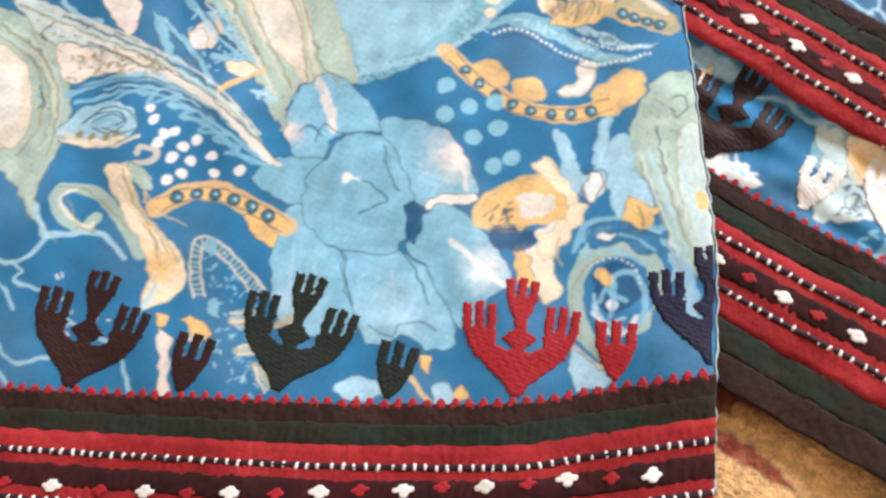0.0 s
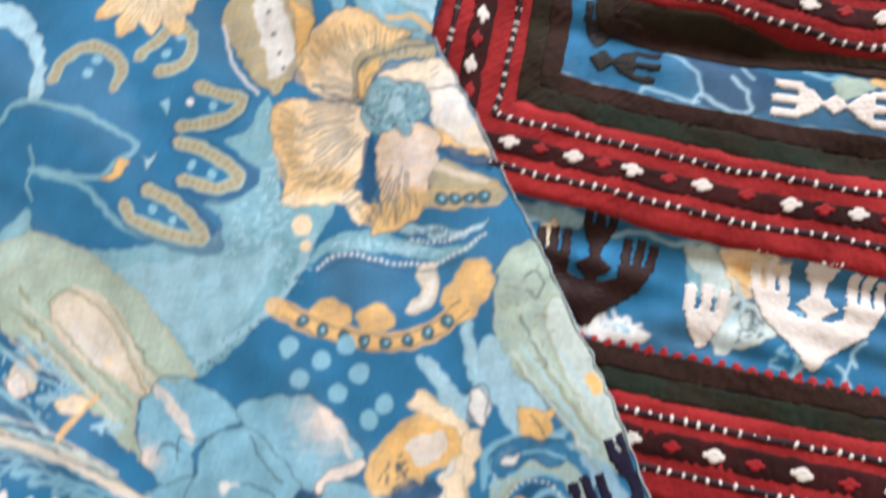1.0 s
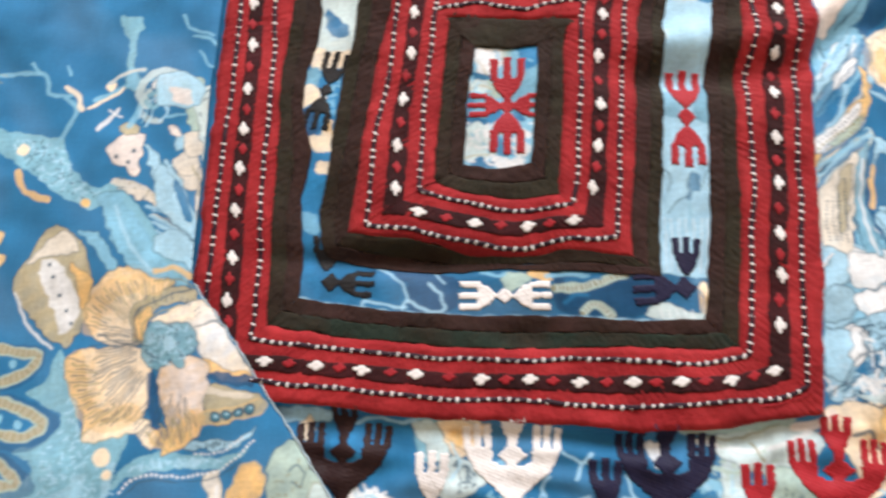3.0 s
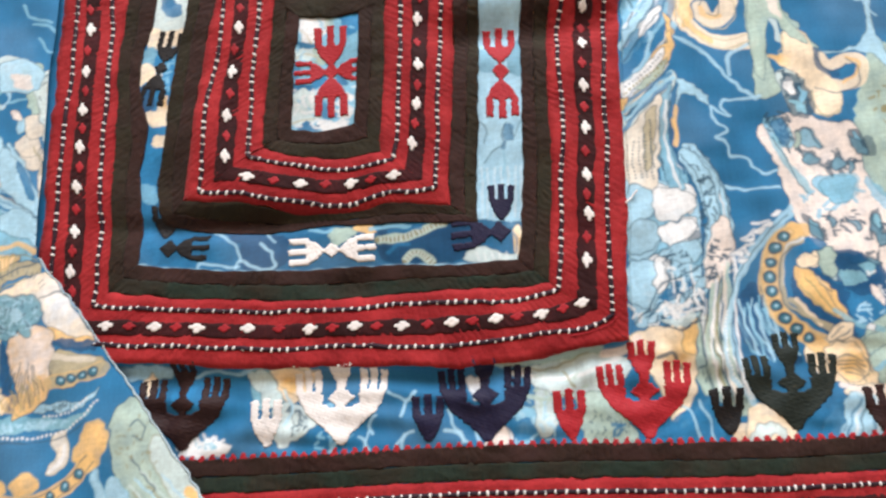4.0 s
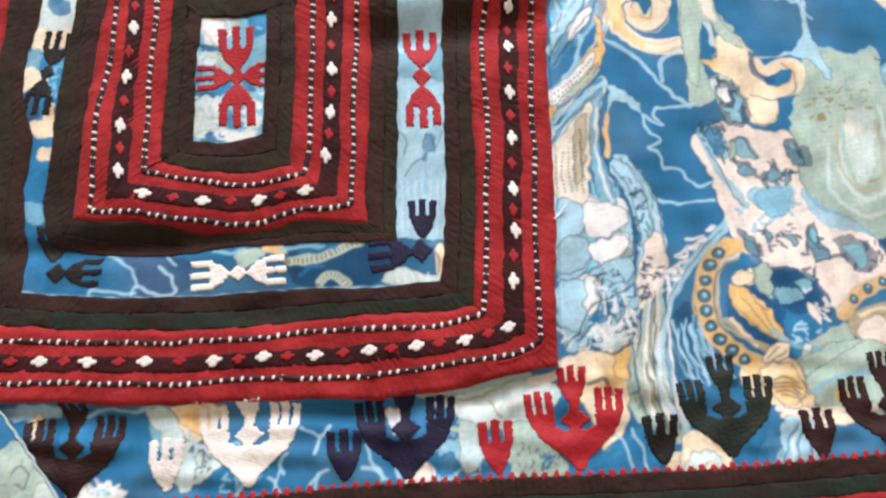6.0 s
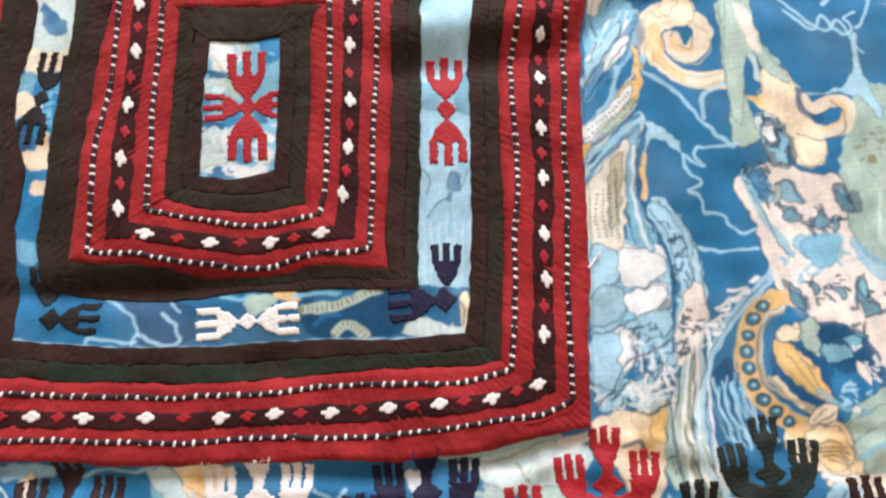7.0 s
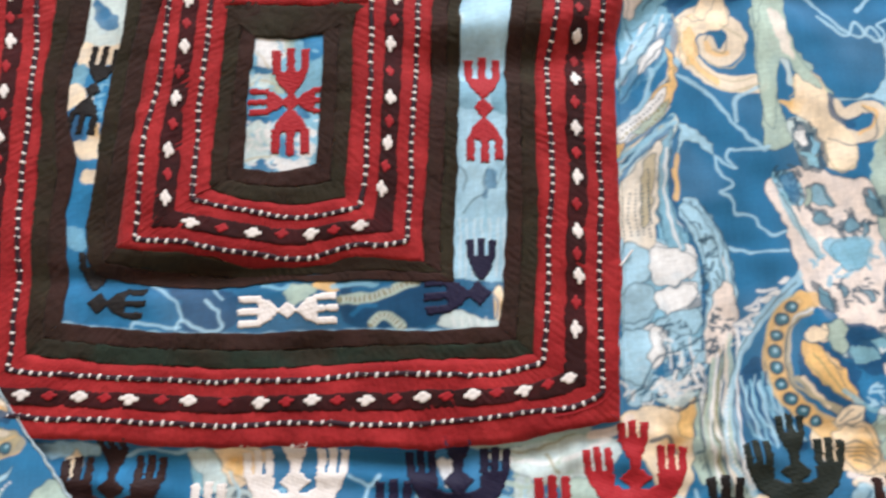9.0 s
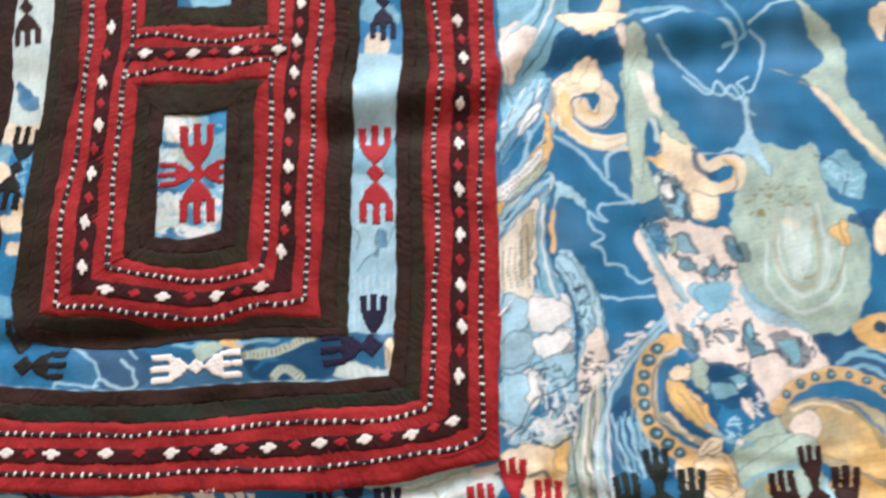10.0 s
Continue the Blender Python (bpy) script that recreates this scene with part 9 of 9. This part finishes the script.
upper.fill([(-55.5, 90.8), (-46.4, 83.5), (-37.7, 70.4), (-31.1, 56.8), (-36.1, 55.2), (-47.5, 64.8), (-53.5, 70.8)], PALE, edge=INK, edge_width=0.3)
upper.fill([(-46.8, 82.0), (-42.1, 79.0), (-36.5, 64.4), (-39.4, 63.8)], BLUE*1.1)
upper.fill([(-52.1, 56.5), (-41.5, 58.7), (-31.2, 49.8), (-31.7, 38.9), (-40.7, 44.9), (-51.5, 48.1)], PALE, edge=INK, edge_width=0.3)
upper.line([(-53.1, 66.5), (-41.6, 60.2), (-31.6, 52.1)], INK, width=0.6)
upper.line([(-45.2, 158.0), (-35.8, 155.3), (-29.5, 148.5)], SKY, width=1.4)
upper.line([(-41.5, 149.6), (-34.8, 141.0), (-29.1, 145.7)], SKY, width=1.1)
upper.line([(-38.8, 89.9), (-34.5, 83.1), (-35.1, 76.1)], OLIV, width=0.7)
upper.line([(-34.2, 123.2), (-31.6, 111.0), (-32.7, 96.1)], OLIV, width=0.7)
upper.line([(-50.9, 39.9), (-41.8, 41.6), (-34.6, 37.8)], OCHRE, width=2.4)
upper.line([(-50.6, 35.7), (-40.1, 36.6), (-33.4, 33.6)], OLIV, width=0.7)
upper.specks([(-37.6, 126.7), (-28.2, 129.0), (-29.3, 91.5), (-33.6, 93.2)], 30, 0.6, INK, seed=101)


def inside_frame(x, y, key, grow):
    """Whether a place lies inside the frame line of that name, widened by grow mm."""
    return (x > across_at(LEFT[key], y) - grow) & (x < across_at(RIGHT[key], y) + grow) & (y > height_at(FOOT[key], x) - grow)


def under_bands(x, y):
    """The cloth behind the sewn frames is cut away."""
    return (inside_frame(x, y, "out", -4) & ~inside_frame(x, y, "win", 4)) | (inside_frame(x, y, "win2", -4) & ~(inside_frame(x, y, "cw", 4) & (y < 158)) & (y < 204))


part("cloth", lower.mesh("cloth", dress_z, lambda x, y: ~under_bands(x, y) & (x > sleeve_edge(y) - 14) & (y > np.interp(x, *np.array(hem_row(66.4)).T))), dress, "blue printed cotton with flowers and scrolls")

# ---- the upper layer: a wide sleeve with its own embroidered cuff ----
sleeve = tagged(new("sleeve"), "wide blue printed sleeve with large pale flowers, laid over the dress", "sleeve")
CUFF = [(-330, -382), (-200, -308), (-135, -270), (-43, -216), (0, -189), (24, -173), (34, -165), (46, -154), (60, -142), (76, -128), (88, -119)]


def cuff_row(d):
    """A line along the cuff, d mm below its upper edge."""
    p = spline(CUFF)
    t = np.gradient(p, axis=0)
    n = np.stack([t[:, 1], -t[:, 0]], -1) / np.hypot(*t.T)[:, None]
    n = 0.35 * n + 0.65 * np.array([0.48, -0.877])
    q = p + n * d
    gap = q[:, 0] - sleeve_edge(q[:, 1]) + 0.5
    k = int(np.argmax(gap > 0))
    if k > 0:
        q = np.vstack([q[:k], q[k - 1] + (q[k] - q[k - 1]) * (-gap[k - 1] / (gap[k] - gap[k - 1]))])
    return q[::4] if len(q) % 4 == 1 else np.vstack([q[::4], q[-1]])


def below_cuff(x, y):
    q = np.array(cuff_row(69.5))
    return y > np.interp(x, q[:, 0], q[:, 1])


# sleeve colours raised a little in place of the stronger light there
upper.c = np.clip(upper.c * 1.02 + 0.006, 0, 0.9)
part("cloth", upper.mesh("cloth", sleeve_z, lambda x, y: (x < sleeve_edge(y)) & below_cuff(x, y)), sleeve, "blue printed cotton with pale flowers")
band(cuff_row(0), cuff_row(7.5), sleeve_z, BROWN, 0.3, "brown_band", sleeve, label="dark brown cotton band", seed=400)
band(cuff_row(6.8), cuff_row(14.6), sleeve_z, GREEN, 0.75, "green_band", sleeve, label="dark green cotton band", seed=401)
cuff_red = band(cuff_row(13.8), cuff_row(44.6), sleeve_z, RED, 1.5, "red_band", sleeve, label="red cotton band", seed=402)
cuff_dark = band(cuff_row(25), cuff_row(33), sleeve_z, DARK, 2.1, "dark_band", sleeve, seed=403)
band(cuff_row(43.6), cuff_row(70), sleeve_z, BROWN, 0.7, "brown_band", sleeve, seed=404)
stitch_line(cuff_row(21), sleeve_z, cuff_red, 2.2, seed=410, lean=8)
stitch_line(cuff_row(37), sleeve_z, cuff_red, 2.2, seed=411, lean=8)
lozenge_line([(-122, -300), (-93, -283), (-64, -266), (-38, -249), (-13, -232), (10, -216), (32, -200), (53, -183), (75, -167)], sleeve_z, cuff_dark, 2.6, 9)
zigzag(cuff_row(-0.3), sleeve_z, sleeve, pitch=4.9, seed=5, turn=radians(29))
for kind, mat, x, y, size, colour in SLEEVE_MOTIFS:
    motif(kind, mat, x, y, radians(19 if x < 0 else 28), size, sleeve_z, sleeve, colour + " satin-stitched fork motif", int(abs(x)) % 17)

SELVAGE = thread_material("selvage_thread", "a9bcc6", 0.3)
edge_line = [(float(sleeve_edge(y)), float(y)) for y in np.arange(-205, 46, 12)]
band([(x - 0.75, y) for x, y in edge_line], edge_line, sleeve_z, SELVAGE, 0.2, "selvage", sleeve, across=3, label="pale woven edge", wobble=0.45, seed=420)


def loose_thread(points, material, parent, zf, radius=0.28):
    """A thin thread end that lies on the cloth."""
    p = spline(points)
    v = []
    for k, (x, y) in enumerate(p):
        d = p[min(k + 1, len(p) - 1)] - p[max(k - 1, 0)]
        n = np.array([-d[1], d[0]]) / max(np.hypot(*d), 1e-6)
        for a in range(5):
            c, s = math.cos(a * 2 * math.pi / 5), math.sin(a * 2 * math.pi / 5)
            v.append(lift(zf, x + n[0] * c * radius, y + n[1] * c * radius, 1.1 + radius + s * radius + 0.5 * math.sin(k * 0.5)))
    f = [(k * 5 + a, k * 5 + (a + 1) % 5, k * 5 + 5 + (a + 1) % 5, k * 5 + 5 + a) for k in range(len(p) - 1) for a in range(5)]
    part("loose_thread", mesh_from("loose_thread", v, f, material), parent, "white loose thread end")


loose_thread([(244, 45), (247, 48), (250.5, 52)], T_WHITE, dress, dress_z, 0.5)
loose_thread([(213, -15), (224, -13), (232, -10), (238, -4)], T_RED, dress, dress_z, 0.25)

# ---- carpet: orange pile with burgundy figures ----
CARPET_Z = -10.0


def carpet_material(name):
    m = cloth_material(name, None, rough=0.95, rib=0.8, rib_size=0.6, grain=0.35, weave=0.0, sheen=0.1)
    return m


CARPET = carpet_material("carpet_pile")
mat = Sheet(40, 190, -230, -90, 0.9, rgb("ecbd86"))
# burgundy field, with the shadow beside the dress painted into it
mat.fill([(45, -150), (60, -120), (78, -127), (95, -121), (120, -121), (112, -128), (95, -132), (84, -138), (70, -170), (50, -170)], rgb("8a4038"))
mat.fill([(86, -141), (92, -138), (102, -138), (113, -140), (122, -144), (112, -146), (102, -146), (92, -146)], rgb("9c4a42"), edge=rgb("f0cb98"), edge_width=1.6)
mat.line([(82, -150), (92, -160), (100, -175)], rgb("f0cb98"), 2.5)
mat.line([(92, -130), (108, -128), (122, -121), (150, -108)], rgb("dfae7a"), 5)
mat.line([(74, -160), (90, -158), (104, -168)], rgb("a05a3c"), 3)
mat.c *= (1 + 0.12 * waves(mat.x, mat.y, 9, 92) + 0.1 * waves(mat.x, mat.y, 3, 93))[..., None]


def pile_z(x, y):
    return CARPET_Z + 0.5 * waves(x, y, 30, 94) + 0.75 * np.sin(2 * np.pi * (0.94 * x + 0.34 * y) / 2.4) * np.sin(2 * np.pi * (0.94 * y - 0.34 * x) / 2.9) + 0.35 * waves(x, y, 2.6, 95)


carpet = tagged(new("carpet"), "orange and burgundy patterned pile carpet under the dress", "carpet")
PRINTED_KEPT, PRINTED = PRINTED, CARPET
part("pile", mat.mesh("pile", pile_z, lambda x, y: x > -999), carpet, "orange and burgundy cut pile", "stuff")
PRINTED = PRINTED_KEPT
BACKING = cloth_material("carpet_field", "ecbd86", rough=0.95, rib=0.9, rib_size=0.8, grain=0.3, weave=0.0)
gx, gy = np.meshgrid(np.linspace(-1700, 1900, 60), np.linspace(-2250, 2250, 60))
part("field", mesh_from("field", np.stack([gx * MM, gy * MM, 0 * gx + (CARPET_Z - 3.0) * MM], -1).reshape(-1, 3), grid_faces(60, 60), BACKING), carpet)
